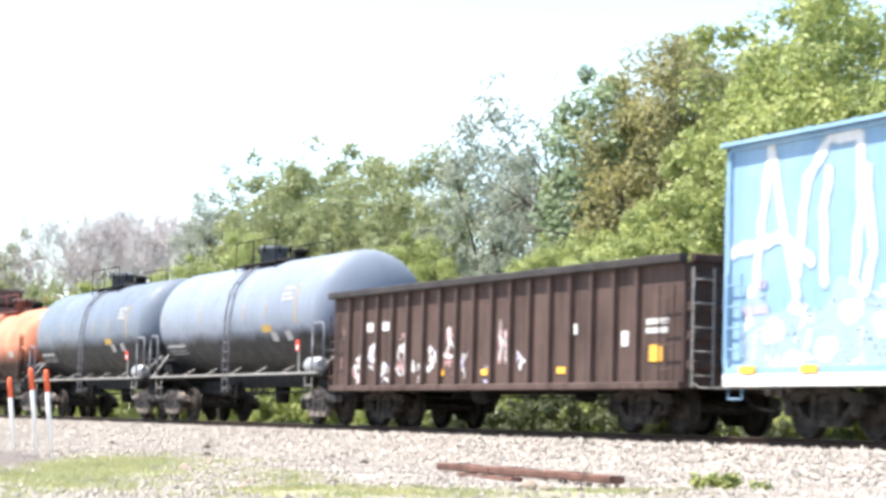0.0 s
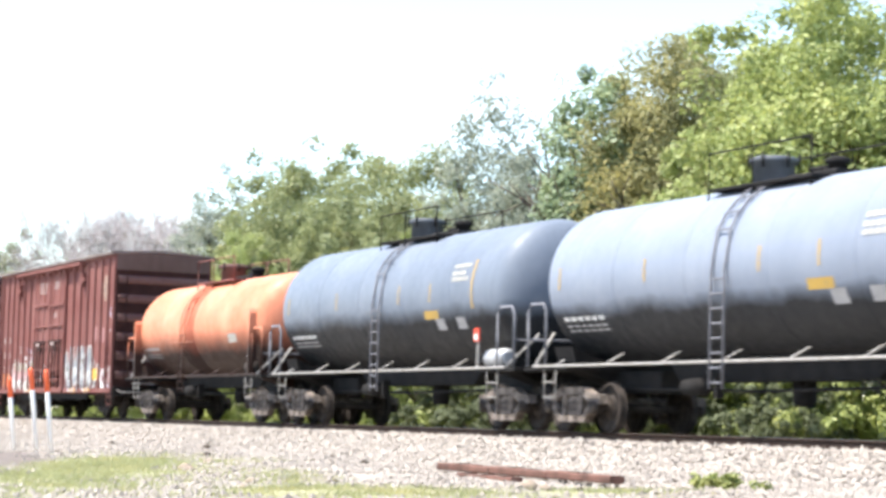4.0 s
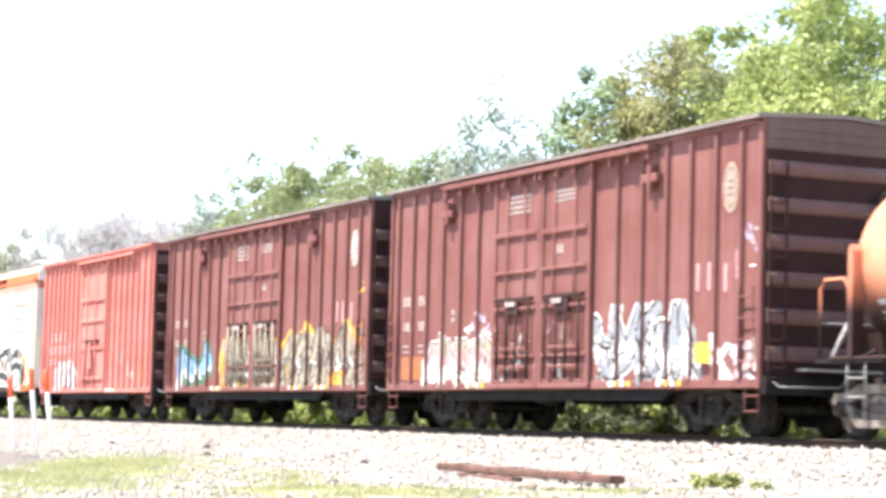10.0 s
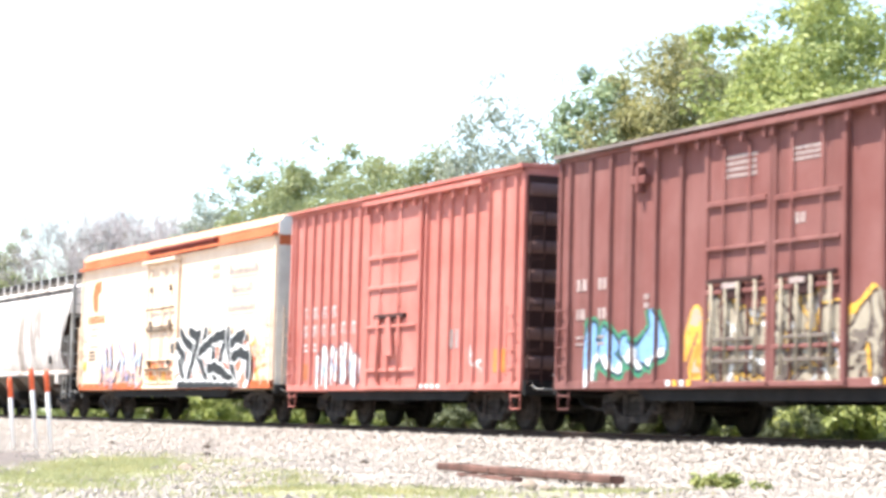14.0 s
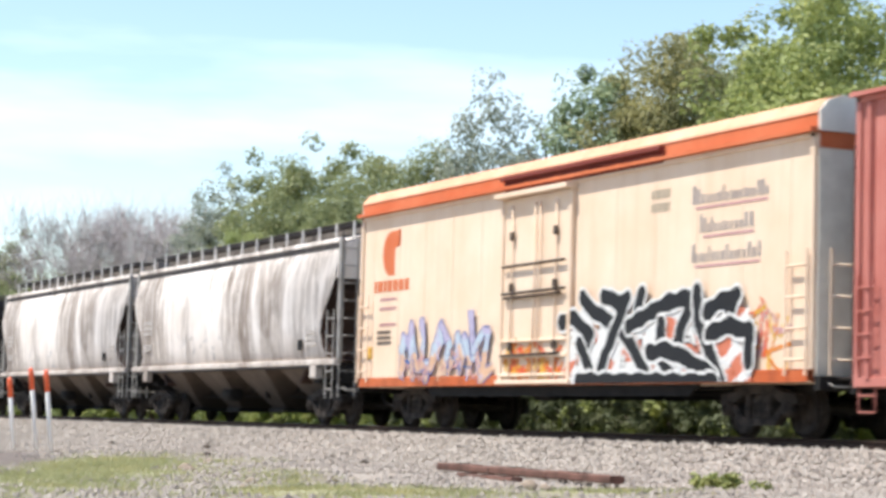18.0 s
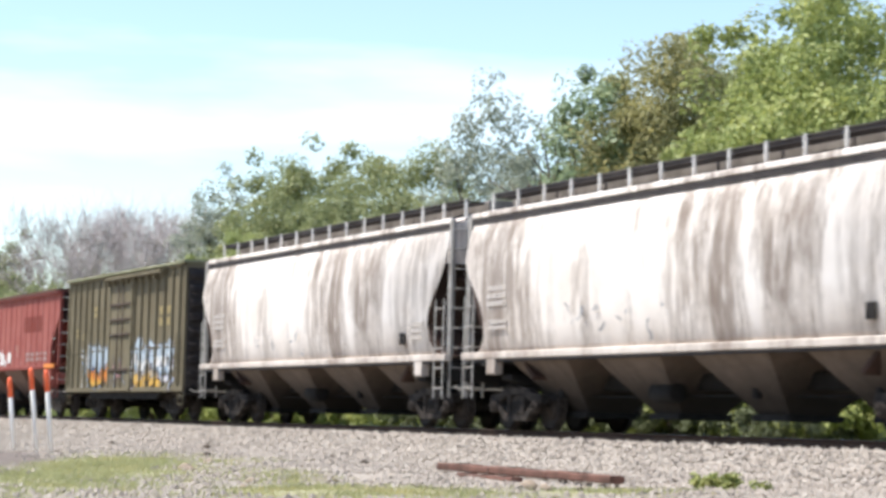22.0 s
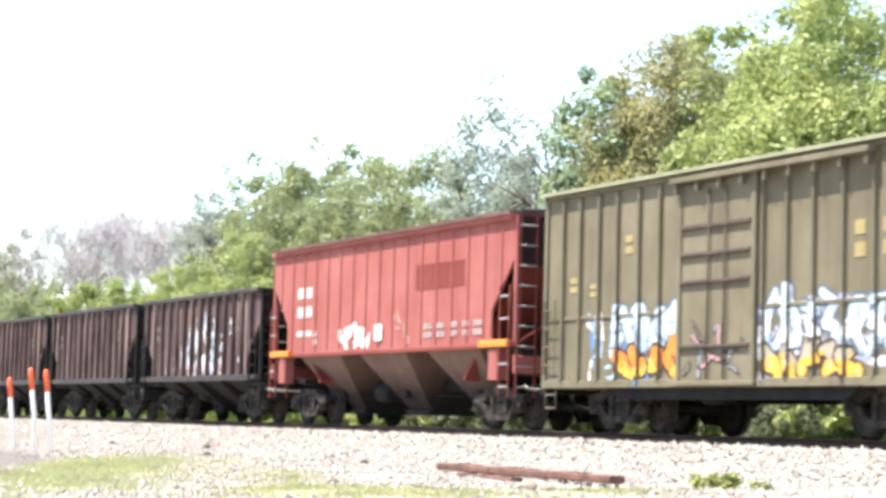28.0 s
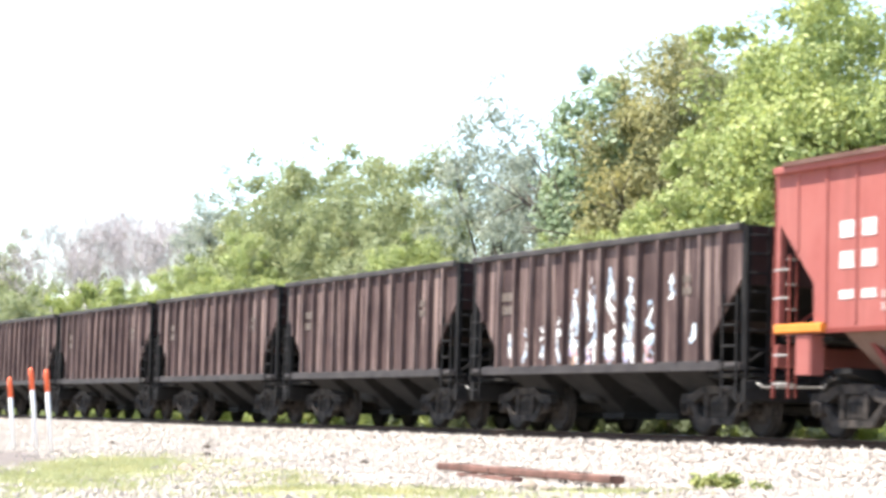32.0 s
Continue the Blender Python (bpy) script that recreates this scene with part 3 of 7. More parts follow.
def tree_meshes(seed, height, width, dense, leaf_mat, size=0.095, low=0.06, per=130, tips=1.0, clump=1.0):
    """Trunk with limbs, and a crown of many leaves on clumps: two meshes."""
    rg = np.random.default_rng(seed)
    b, ends = Build(), []
    fork = height * rg.uniform(0.26, 0.36)
    b.tube([(0, 0, -0.3), (0.05, 0, fork * 0.5), (rg.normal(0, 0.15), rg.normal(0, 0.15), fork)], [height * 0.022, height * 0.018, height * 0.015], 8)
    for i in range(5):
        a = i * 1.257 + rg.uniform(-0.4, 0.4)
        lean = rg.uniform(0.25, 0.75) if i else 0.05
        start = Vector((0, 0, fork * rg.uniform(0.75, 1.0)))
        way = Vector((math.cos(a) * lean * width / height * 2.0, math.sin(a) * lean * width / height * 2.0, 1.0)).normalized()
        limbs(rg, b, start, start + way * height * 0.24, height * 0.009, 2, 0.42, ends)
    trunk = b.data("trunk", BARK)
    e = np.array([tuple(p) for p in ends])
    # twig ends stay within the crown
    e[:, :2] *= np.minimum(1, width * 0.44 / np.maximum(np.hypot(e[:, 0], e[:, 1]), 0.1))[:, None]
    e[:, 2] = np.minimum(e[:, 2], height * 0.93)
    girth = width * 0.5 * np.sqrt(np.clip(1 - ((e[:, 2] - height * 0.5) / (height * 0.5)) ** 2, 0.02, 1)) * 0.8
    e[:, :2] *= np.minimum(1, girth / np.maximum(np.hypot(e[:, 0], e[:, 1]), 0.1))[:, None]
    m = int(70 * dense)
    q = rg.normal(0, 1, (m, 3))
    q /= np.linalg.norm(q, axis=1)[:, None]
    q *= rg.uniform(0.35, 1.0, m)[:, None] ** 0.45
    lobes = 1 + 0.24 * np.sin(q[:, 0] * 5 + seed) * np.cos(q[:, 1] * 4 + seed * 2) + 0.12 * np.sin(q[:, 2] * 9 + seed * 3)
    shell = q * np.array([width / 2, width / 2, height * (1 - low) / 2]) * lobes[:, None] + np.array([0, 0, height * (1 + low) / 2])
    taper = np.where(shell[:, 2] > height * 0.75, 1 - (shell[:, 2] - height * 0.75) / height * 1.4, 1.0)
    shell[:, :2] *= taper[:, None]
    keep = e[rg.permutation(len(e))[:int(len(e) * tips)]]
    c = np.concatenate([keep, shell]) if m else keep
    rad = rg.uniform(0.4, 1.05, len(c)) * (height / 11.0) * clump
    v, f = leaves(rg, c, rad, per, size)
    me = bpy.data.meshes.new("crown")
    me.from_pydata(v.tolist(), [], f.tolist())
    me.materials.append(leaf_mat)
    return trunk, me


def bare_tree_mesh(seed, height):
    rg = np.random.default_rng(seed)
    b, ends = Build(), []
    b.tube([(0, 0, -0.3), (0.05, 0, height * 0.25)], [0.13, 0.09], 6)
    for i in range(5):
        a = i * 1.257 + rg.uniform(-0.4, 0.4)
        lean = rg.uniform(0.15, 0.5)
        way = Vector((math.cos(a) * lean, math.sin(a) * lean, 1)).normalized()
        limbs(rg, b, Vector((0, 0, height * 0.22)), Vector((0, 0, height * 0.22)) + way * height * 0.33, 0.05, 3, 0.3, ends, 3, 4, 0.6)
    fine = Build()
    for p in ends:
        for k in range(4):
            way = Vector(rg.normal(0, 0.55, 3)) + Vector((0, 0, 0.8))
            fine.tube([p, p + way * rg.uniform(0.4, 1.25)], [0.009, 0.003], 3)
    return b.data("trunk", TWIG), fine.data("branchwork", TWIG)


GREENS = {
    "mid": vary("mid_green_leaves", [(0.185, 0.215, 0.098), (0.272, 0.306, 0.142), (0.375, 0.40, 0.20), (0.222, 0.255, 0.117)], 0.55, 0.42),
    "bright": vary("bright_spring_leaves", [(0.195, 0.245, 0.075), (0.315, 0.365, 0.115), (0.46, 0.50, 0.185), (0.24, 0.29, 0.088)], 0.55, 0.42),
    "olive": vary("olive_brown_new_leaves", [(0.225, 0.22, 0.10), (0.33, 0.318, 0.145), (0.45, 0.425, 0.205), (0.275, 0.265, 0.118)], 0.6, 0.42),
    "cool": vary("cool_green_leaves", [(0.165, 0.225, 0.122), (0.255, 0.33, 0.178), (0.365, 0.445, 0.255), (0.195, 0.26, 0.14)], 0.5, 0.42),
    # shaded copy of the bush leaves, the shade being in the colour
    "dim": vary("shaded_green_leaves", [(0.09, 0.11, 0.055), (0.125, 0.148, 0.072), (0.165, 0.19, 0.095), (0.10, 0.122, 0.06)], 0.7, 0.35),
    # pale bluish tone carries haze and back light in the leaves
    "airy": vary("hazy_sparse_leaves", [(0.22, 0.255, 0.20), (0.31, 0.345, 0.275), (0.43, 0.455, 0.37), (0.25, 0.28, 0.22)], 0.5, 0.5),
}


def make_trees():
    protos = {}

    def proto(kind, seed, *a, **k):
        t = thing("tree", "", "tree")
        tr, cr = tree_meshes(seed, *a, **k)
        part("trunk", tr, None, t, "grey-brown trunk and limbs")
        part("crown", cr, None, t)
        protos[kind] = t
    proto("mid_a", 11, 11.0, 7.5, 2.6, GREENS["mid"], size=0.085, per=150, clump=0.9)
    proto("mid_b", 12, 11.0, 6.5, 2.4, GREENS["mid"], size=0.085, per=150, clump=0.9)
    proto("bright_a", 13, 11.0, 7.0, 2.6, GREENS["bright"], size=0.08, per=150, clump=0.8)
    proto("bright_b", 14, 11.0, 6.0, 2.4, GREENS["bright"], size=0.08, per=150, clump=0.78)
    proto("olive_a", 15, 11.0, 5.6, 3.0, GREENS["olive"], size=0.08, low=0.05, per=170, clump=0.85)
    proto("cool_a", 16, 11.0, 3.9, 1.5, GREENS["cool"], size=0.085, per=90, tips=0.8, low=0.25, clump=0.68)
    proto("bush", 19, 5.0, 5.6, 1.9, GREENS["bright"], size=0.08, low=0.02, per=110, tips=0.5, clump=0.85)
    proto("airy", 17, 11.0, 5.2, 2.3, GREENS["airy"], size=0.08, per=44, low=0.4, clump=0.66)
    proto("shrub", 18, 3.0, 4.2, 0.8, GREENS["bright"], size=0.1, low=0.02, per=55, tips=0.5)
    # low bush with the shade-darkened leaves
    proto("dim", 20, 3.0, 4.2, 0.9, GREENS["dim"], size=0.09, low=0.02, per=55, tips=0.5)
    proto("mid_far", 21, 11.0, 7.0, 2.0, GREENS["mid"], size=0.125, per=70, clump=0.9)
    proto("bright_far", 22, 11.0, 6.6, 2.0, GREENS["bright"], size=0.125, per=70, clump=0.9)
    words = {"mid": "broad leafy tree with mid-green spring foliage", "bright": "dense tree with bright fresh green foliage",
             "olive": "tall tree with olive-brown young foliage", "cool": "slender tree with cool green foliage",
             "airy": "airy tree with thin foliage and visible limbs", "shrub": "low bright green bush behind the track", "dim": "low bush behind the track, leaves darkened for shade", "bush": "tall rounded bright green bush in front of the trees"}
    bare = []
    for i in range(3):
        t = thing("bare_tree", "leafless pinkish-grey tree with fine twigs", "tree", "bare trees far along the track")
        tr, tw = bare_tree_mesh(40 + i, 10.5)
        part("trunk", tr, None, t)
        tagged(part("branchwork", tw, None, t), "fine bare twigs", kind="stuff")
        bare.append(t)
    used = set()
    for kind, x, y, h, turn in TREES:
        src = bare[int(turn) % 3] if kind == "bare" else protos[kind]
        z = ground_height(x, y) - 0.1
        k = h / (10.5 if kind == "bare" else 3.0 if kind in ("shrub", "dim") else 5.0 if kind == "bush" else 11.0)
        if src in used:
            o = copy_thing(src, pose(x, y, z, 0, 0, turn))
        else:
            o, used = src, used | {src}
            o.location, o.rotation_euler = (x, y, z), (0, 0, radians(turn))
        o.scale = (k, k, k)
        if kind == "bare":
            continue
        low = kind in ("shrub", "bush", "dim")
        o.name = "bush" if low else "tree"
        tagged(o, words[kind.split("_")[0]], "bush" if low else "tree", "bushes behind the track" if low else "tree belt behind the track")


# kind, x, y, height, turn
TREES = [
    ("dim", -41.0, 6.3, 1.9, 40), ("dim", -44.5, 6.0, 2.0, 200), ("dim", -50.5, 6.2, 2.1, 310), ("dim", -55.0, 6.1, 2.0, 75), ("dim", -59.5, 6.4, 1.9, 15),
    ("bush", -33.5, 8.6, 4.4, 10), ("bush", -38.5, 8.0, 4.8, 80), ("bush", -43.0, 8.4, 5.4, 150), ("bush", -47.5, 7.6, 4.6, 220), ("bush", -52.0, 8.2, 5.0, 300),
    ("bush", -57.5, 8.0, 4.6, 30), ("bush", -64.0, 8.2, 4.4, 100), ("bush", -71.0, 8.4, 5.0, 190), ("bush", -79.0, 8.2, 5.2, 260),
    ("bright_a", -44.4, 11, 11.9, 120), ("bright_b", -47.6, 12, 12.7, 155), ("bright_b", -56.3, 16, 11.1, 52), ("mid_a", -51.5, 20, 13.6, 52), ("olive_a", -58.9, 15, 11.7, 202),
    ("olive_a", -56.5, 12.6, 11.2, 245), ("airy", -66.5, 13.0, 8.8, 210), ("mid_b", -59.5, 17, 12.0, 99), ("bright_b", -46.1, 10, 8.8, 79), ("bright_a", -48.1, 9, 7.7, 46), ("cool_a", -58.2, 11.6, 11.9, 34),
    ("airy", -70.7, 14, 12.1, 205),
    ("mid_a", -76.8, 14, 10.6, 30), ("bright_b", -69.1, 10, 7.2, 113), ("mid_b", -82.2, 14, 11.1, 266), ("mid_a", -91.5, 14, 11.4, 274),
    ("mid_far", -102.4, 17, 12.0, 184), ("mid_far", -100.9, 20, 12.8, 141), ("airy", -106.3, 16, 12.4, 88), ("bright_a", -85.0, 10, 8.3, 54),
    ("bright_b", -93.4, 10, 7.9, 134), ("bright_b", -56.2, 9, 6.3, 13), ("bright_b", -51.8, 9.6, 6.9, 328),
    ("bright_b", -60.0, 19, 11.8, 133), ("mid_b", -91.5, 19, 11.6, 139), ("mid_b", -66.0, 20, 12.4, 99),
    ("bare", -160.5, 20, 13.1, 190), ("bare", -148.7, 19, 14.0, 148), ("bare", -137.9, 18, 14.2, 84), ("bare", -135.6, 19, 14.4, 158),
    ("bare", -126.7, 18, 13.2, 321), ("bare", -124.3, 19, 13.3, 44), ("bare", -121.0, 19, 12.6, 310), ("bare", -127.6, 16, 12.3, 201),
    ("bare", -121.4, 16, 11.0, 262), ("bare", -142.5, 20, 14.0, 12), ("bare", -130.5, 21, 14.0, 77), ("bare", -154.0, 18, 12.6, 125), ("mid_far", -161.4, 18, 12.3, 343),
    ("mid_far", -161.9, 16, 12.8, 198), ("bright_far", -108.0, 9, 7.1, 259), ("bright_far", -100.5, 9, 6.9, 127), ("mid_far", -115.0, 8, 7.2, 91),
    ("mid_far", -128.0, 9, 8.3, 126), ("bright_b", -91.5, 8, 6.6, 242), ("mid_far", -152.5, 21.1, 11.2, 280), ("mid_far", -164.0, 12.8, 10.8, 159),
    ("bright_far", -173.8, 14.5, 9.7, 231), ("mid_far", -184.6, 12.4, 11.0, 41), ("bright_b", -38, 13.4, 10.9, 106), ("shrub", -28, 8.0, 1.6, 103),
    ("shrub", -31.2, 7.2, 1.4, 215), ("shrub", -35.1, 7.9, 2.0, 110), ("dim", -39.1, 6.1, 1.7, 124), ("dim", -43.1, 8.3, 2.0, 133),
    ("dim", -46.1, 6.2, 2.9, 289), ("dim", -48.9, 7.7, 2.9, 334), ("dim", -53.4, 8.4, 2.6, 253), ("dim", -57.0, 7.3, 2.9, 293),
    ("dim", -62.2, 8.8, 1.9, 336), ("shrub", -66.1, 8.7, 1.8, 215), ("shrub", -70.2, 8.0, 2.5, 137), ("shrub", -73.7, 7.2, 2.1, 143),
    ("shrub", -79.1, 8.0, 1.4, 317), ("shrub", -82.0, 8.9, 2.4, 30), ("shrub", -87.1, 8.1, 2.1, 241), ("shrub", -91.9, 8.8, 1.7, 1),
    ("shrub", -95.0, 6.5, 2.3, 131), ("shrub", -97.8, 8.4, 2.6, 113), ("shrub", -102.0, 8.6, 1.6, 343), ("shrub", -106.3, 8.5, 2.3, 241),
    ("shrub", -111.6, 7.3, 1.4, 356), ("shrub", -115.8, 7.5, 2.8, 311), ("shrub", -120.7, 6.1, 1.4, 267), ("shrub", -125.9, 6.9, 1.9, 38),
    ("shrub", -128.6, 7.6, 1.9, 159), ("shrub", -132.3, 8.3, 2.8, 204), ("shrub", -135.1, 6.3, 2.4, 187), ("shrub", -139.1, 7.3, 2.8, 227),
    ("shrub", -141.8, 8.6, 1.6, 154), ("shrub", -147.1, 7.4, 1.5, 285),
]
POSTS = [(-41.93, -10.0, 1.41, -2.5, 5.0), (-40.15, -10.0, 1.54, -2.5, 6.0), (-39.1, -10.0, 1.49, -2.5, 5.5)]
TIMBERS = [(-28.1, -7.3, -22.9, -7.42, 0.2, 0.1, 0.05), (-26.2, -7.9, -24.3, -8.05, 0.16, 0.07, 0.0)]
make_ground()
make_track()
make_clutter()
make_grass()
make_trees()


# ---------------------------------------------------------------- running gear
WHEEL_R = 0.45


def bogie_proto(steel, words):
    """Three-piece truck: bolster, two cast side frames with springs and bearings, two wheelsets."""
    b = Build().box(-0.2, 0.2, -1.05, 1.05, 0.42, 0.66, 0, 0.05).lathe([(0.66, 0.2), (0.78, 0.2)], "z", (0, 0, 0), 12)
    truck = part("truck", b, steel, None, words)
    for sgn in (-1, 1):
        y0, y1 = sgn * 0.93, sgn * 1.11
        f = Build()
        # frame as a ring of bars, with open windows beside the springs
        f.prism([(-1.12, 0.52), (-1.06, 0.68), (-0.72, 0.70), (-0.42, 0.82), (0.42, 0.82), (0.72, 0.70), (1.06, 0.68), (1.12, 0.52), (0.62, 0.56), (0.38, 0.68), (-0.38, 0.68), (-0.62, 0.56)], "y", y0, y1)
        f.prism([(-1.0, 0.52), (-0.72, 0.54), (-0.40, 0.30), (0.40, 0.30), (0.72, 0.54), (1.0, 0.52), (0.74, 0.42), (0.48, 0.18), (-0.48, 0.18), (-0.74, 0.42)], "y", y0, y1)
        for s2 in (-1, 1):
            f.box(s2 * 0.24, s2 * 0.36, y0, y1, 0.28, 0.72, 0, 0.02)
        fr = part("side_frame", f, steel, truck)
        sp = Build().lathe([(0.3 + i * 0.035, 0.062 + 0.014 * (i % 2)) for i in range(8)], "z", (0, sgn * 1.02, 0), 8).data("spring", steel)
        for k in (-0.14, 0.0, 0.14):
            part("spring", sp, None, truck, at=(k, 0, 0))
    return truck


def wheelset_mesh():
    b = Build().lathe([(-1.0, 0.07), (-0.72, 0.09), (0.72, 0.09), (1.0, 0.07)], "y", (0, 0, 0), 10)
    for s in (-1, 1):
        prof = [(-0.82, 0.1), (-0.80, 0.19), (-0.75, 0.24), (-0.79, 0.38), (-0.815, 0.40), (-0.815, WHEEL_R - 0.012), (-0.80, WHEEL_R), (-0.715, WHEEL_R + 0.004), (-0.70, WHEEL_R + 0.026), (-0.68, WHEEL_R + 0.026), (-0.68, 0.38), (-0.70, 0.2), (-0.66, 0.1)]
        prof = [(s * -t, r) for t, r in prof]
        b.lathe(prof if s < 0 else prof[::-1], "y", (0, 0, 0), 28, 0, False)
        # bearing cap with its bolts
        cap = [(s * 0.98, 0.12), (s * 1.16, 0.12), (s * 1.17, 0.09)]
        b.lathe(cap if s > 0 else cap[::-1], "y", (0, 0, 0), 12)
        for k in range(3):
            a = k * 2.094
            x, z = 0.055 * math.cos(a), 0.055 * math.sin(a)
            b.box(x - 0.02, x + 0.02, s * 1.165, s * 1.19, z - 0.02, z + 0.02)
    return b.data("wheelset", WHEEL)


PROTO_TRUCKS = {False: bogie_proto(TRUCK, "dark cast-steel truck with shade in its colour"), True: bogie_proto(TRUCKDUSTLIT, "tan dusty cast-steel truck, lightened as if sunlit")}
WHEELSET_MESH = wheelset_mesh()
WHEELSETS = {-0.88: [], 0.88: []}
USED = set()


def add_truck(car, x, dusty=False):
    # dusty also picks the tone with sunlight painted in
    src = PROTO_TRUCKS[dusty]
    t = copy_thing(src, pose(x, 0, 0)) if dusty in USED else src
    USED.add(dusty)
    t.location = (x, 0, 0)
    t.parent = car
    for dx in (-0.88, 0.88):
        WHEELSETS[dx].append(part("wheelset", WHEELSET_MESH, None, t, "steel wheels on an axle", (dx, 0, WHEEL_R)))
    return t


def running_gear(car, half, tx, sill=0.72):
    """Trucks, centre sill, bolsters, couplers, air hoses and brake gear."""
    for x in tx:
        add_truck(car, x)
    b = Build().box(-half - 0.05, half + 0.05, -0.33, 0.33, sill + 0.02, sill + 0.3, 0, 0.02)
    part("centre_sill", b, BLACK, car)
    for x in tx:
        part("body_bolster", Build().prism([(-1.3, sill + 0.22), (-0.35, sill - 0.02), (0.35, sill - 0.02), (1.3, sill + 0.22), (1.3, sill + 0.3), (-1.3, sill + 0.3)], "x", x - 0.22, x + 0.22), BLACK, car)
    for s in (-1, 1):
        c = Build().box(s * half, s * (half + 0.42), -0.11, 0.11, 0.72, 0.92, 0, 0.03)
        c.prism([(s * (half + 0.40), -0.17), (s * (half + 0.40), 0.17), (s * (half + 0.62), 0.13), (s * (half + 0.66), -0.02), (s * (half + 0.56), -0.17)], "z", 0.68, 0.96)
        part("coupler", c, TRUCK, car, "knuckle coupler")
        h = Build().tube([(s * (half + 0.05), -0.35, 0.72), (s * (half + 0.3), -0.33, 0.5), (s * (half + 0.55), -0.15, 0.42), (s * (half + 0.66), 0, 0.45)], 0.024, 6)
        part("air_hose", h, BLACK, car, "black rubber air hose")
        part("uncoupling_lever", Build().tube([(s * (half + 0.12), -1.35, 0.85), (s * (half + 0.22), -1.3, 0.78), (s * (half + 0.24), -0.2, 0.8), (s * (half + 0.2), 0, 0.98)], 0.016, 5), LADDER, car)
    br = Build().lathe([(-0.35, 0.16), (-0.31, 0.2), (0.31, 0.2), (0.35, 0.16)], "x", (-1.2, -0.75, sill - 0.02), 12)
    part("air_reservoir", br, BLACK, car)
    part("brake_cylinder", Build().lathe([(-0.25, 0.13), (0.2, 0.15), (0.3, 0.06)], "x", (0.6, 0.6, sill - 0.02), 10), BLACK, car)
    part("brake_rod", Build().tube([(-half * 0.6, -0.5, sill - 0.1), (0.6, -0.45, sill - 0.08), (half * 0.6, -0.5, sill - 0.1)], 0.02, 5), BLACK, car)


def ladder(car, x0, x1, y, z0, z1, n, mat, r=0.014, axis="x", rung_mat=None):
    """Ladder with each rung a bar; along x on a side, along y on an end."""
    b = Build()
    L = tagged(part("ladder", b.box(x0 - r, x0 + r, y - 0.012, y + 0.012, z0, z1).box(x1 - r, x1 + r, y - 0.012, y + 0.012, z0, z1) if axis == "x"
                    else b.box(y - 0.012, y + 0.012, x0 - r, x0 + r, z0, z1).box(y - 0.012, y + 0.012, x1 - r, x1 + r, z0, z1), mat, car))
    rung = Build().tube([(x0, y, 0), (x1, y, 0)], r, 5) if axis == "x" else Build().tube([(y, x0, 0), (y, x1, 0)], r, 5)
    me = rung.data("rung", rung_mat or mat)
    for i in range(n):
        part("rung", me, None, L, at=(0, 0, z0 + (z1 - z0) * (i + 0.5) / n))
    return L


def bars(car, name, x, z, w, h, rows, y, mat, gap=0.35, cols=1):
    """Lettering that cannot be read: rows of short bars, of its size and colour."""
    rg = random.Random(int(x * 100) + int(z * 100))
    for r in range(rows):
        zz = z + h - (r + 1) * h / rows
        hh = h / rows * (1 - gap)
        cx = x
        while cx < x + w - 0.02:
            cw = min(rg.uniform(0.6, 1.3) * hh * 0.8, x + w - cx)
            part(name, Build().box(cx, cx + cw, y - 0.004, y + 0.004, zz, zz + hh), mat, car)
            cx += cw + hh * 0.3


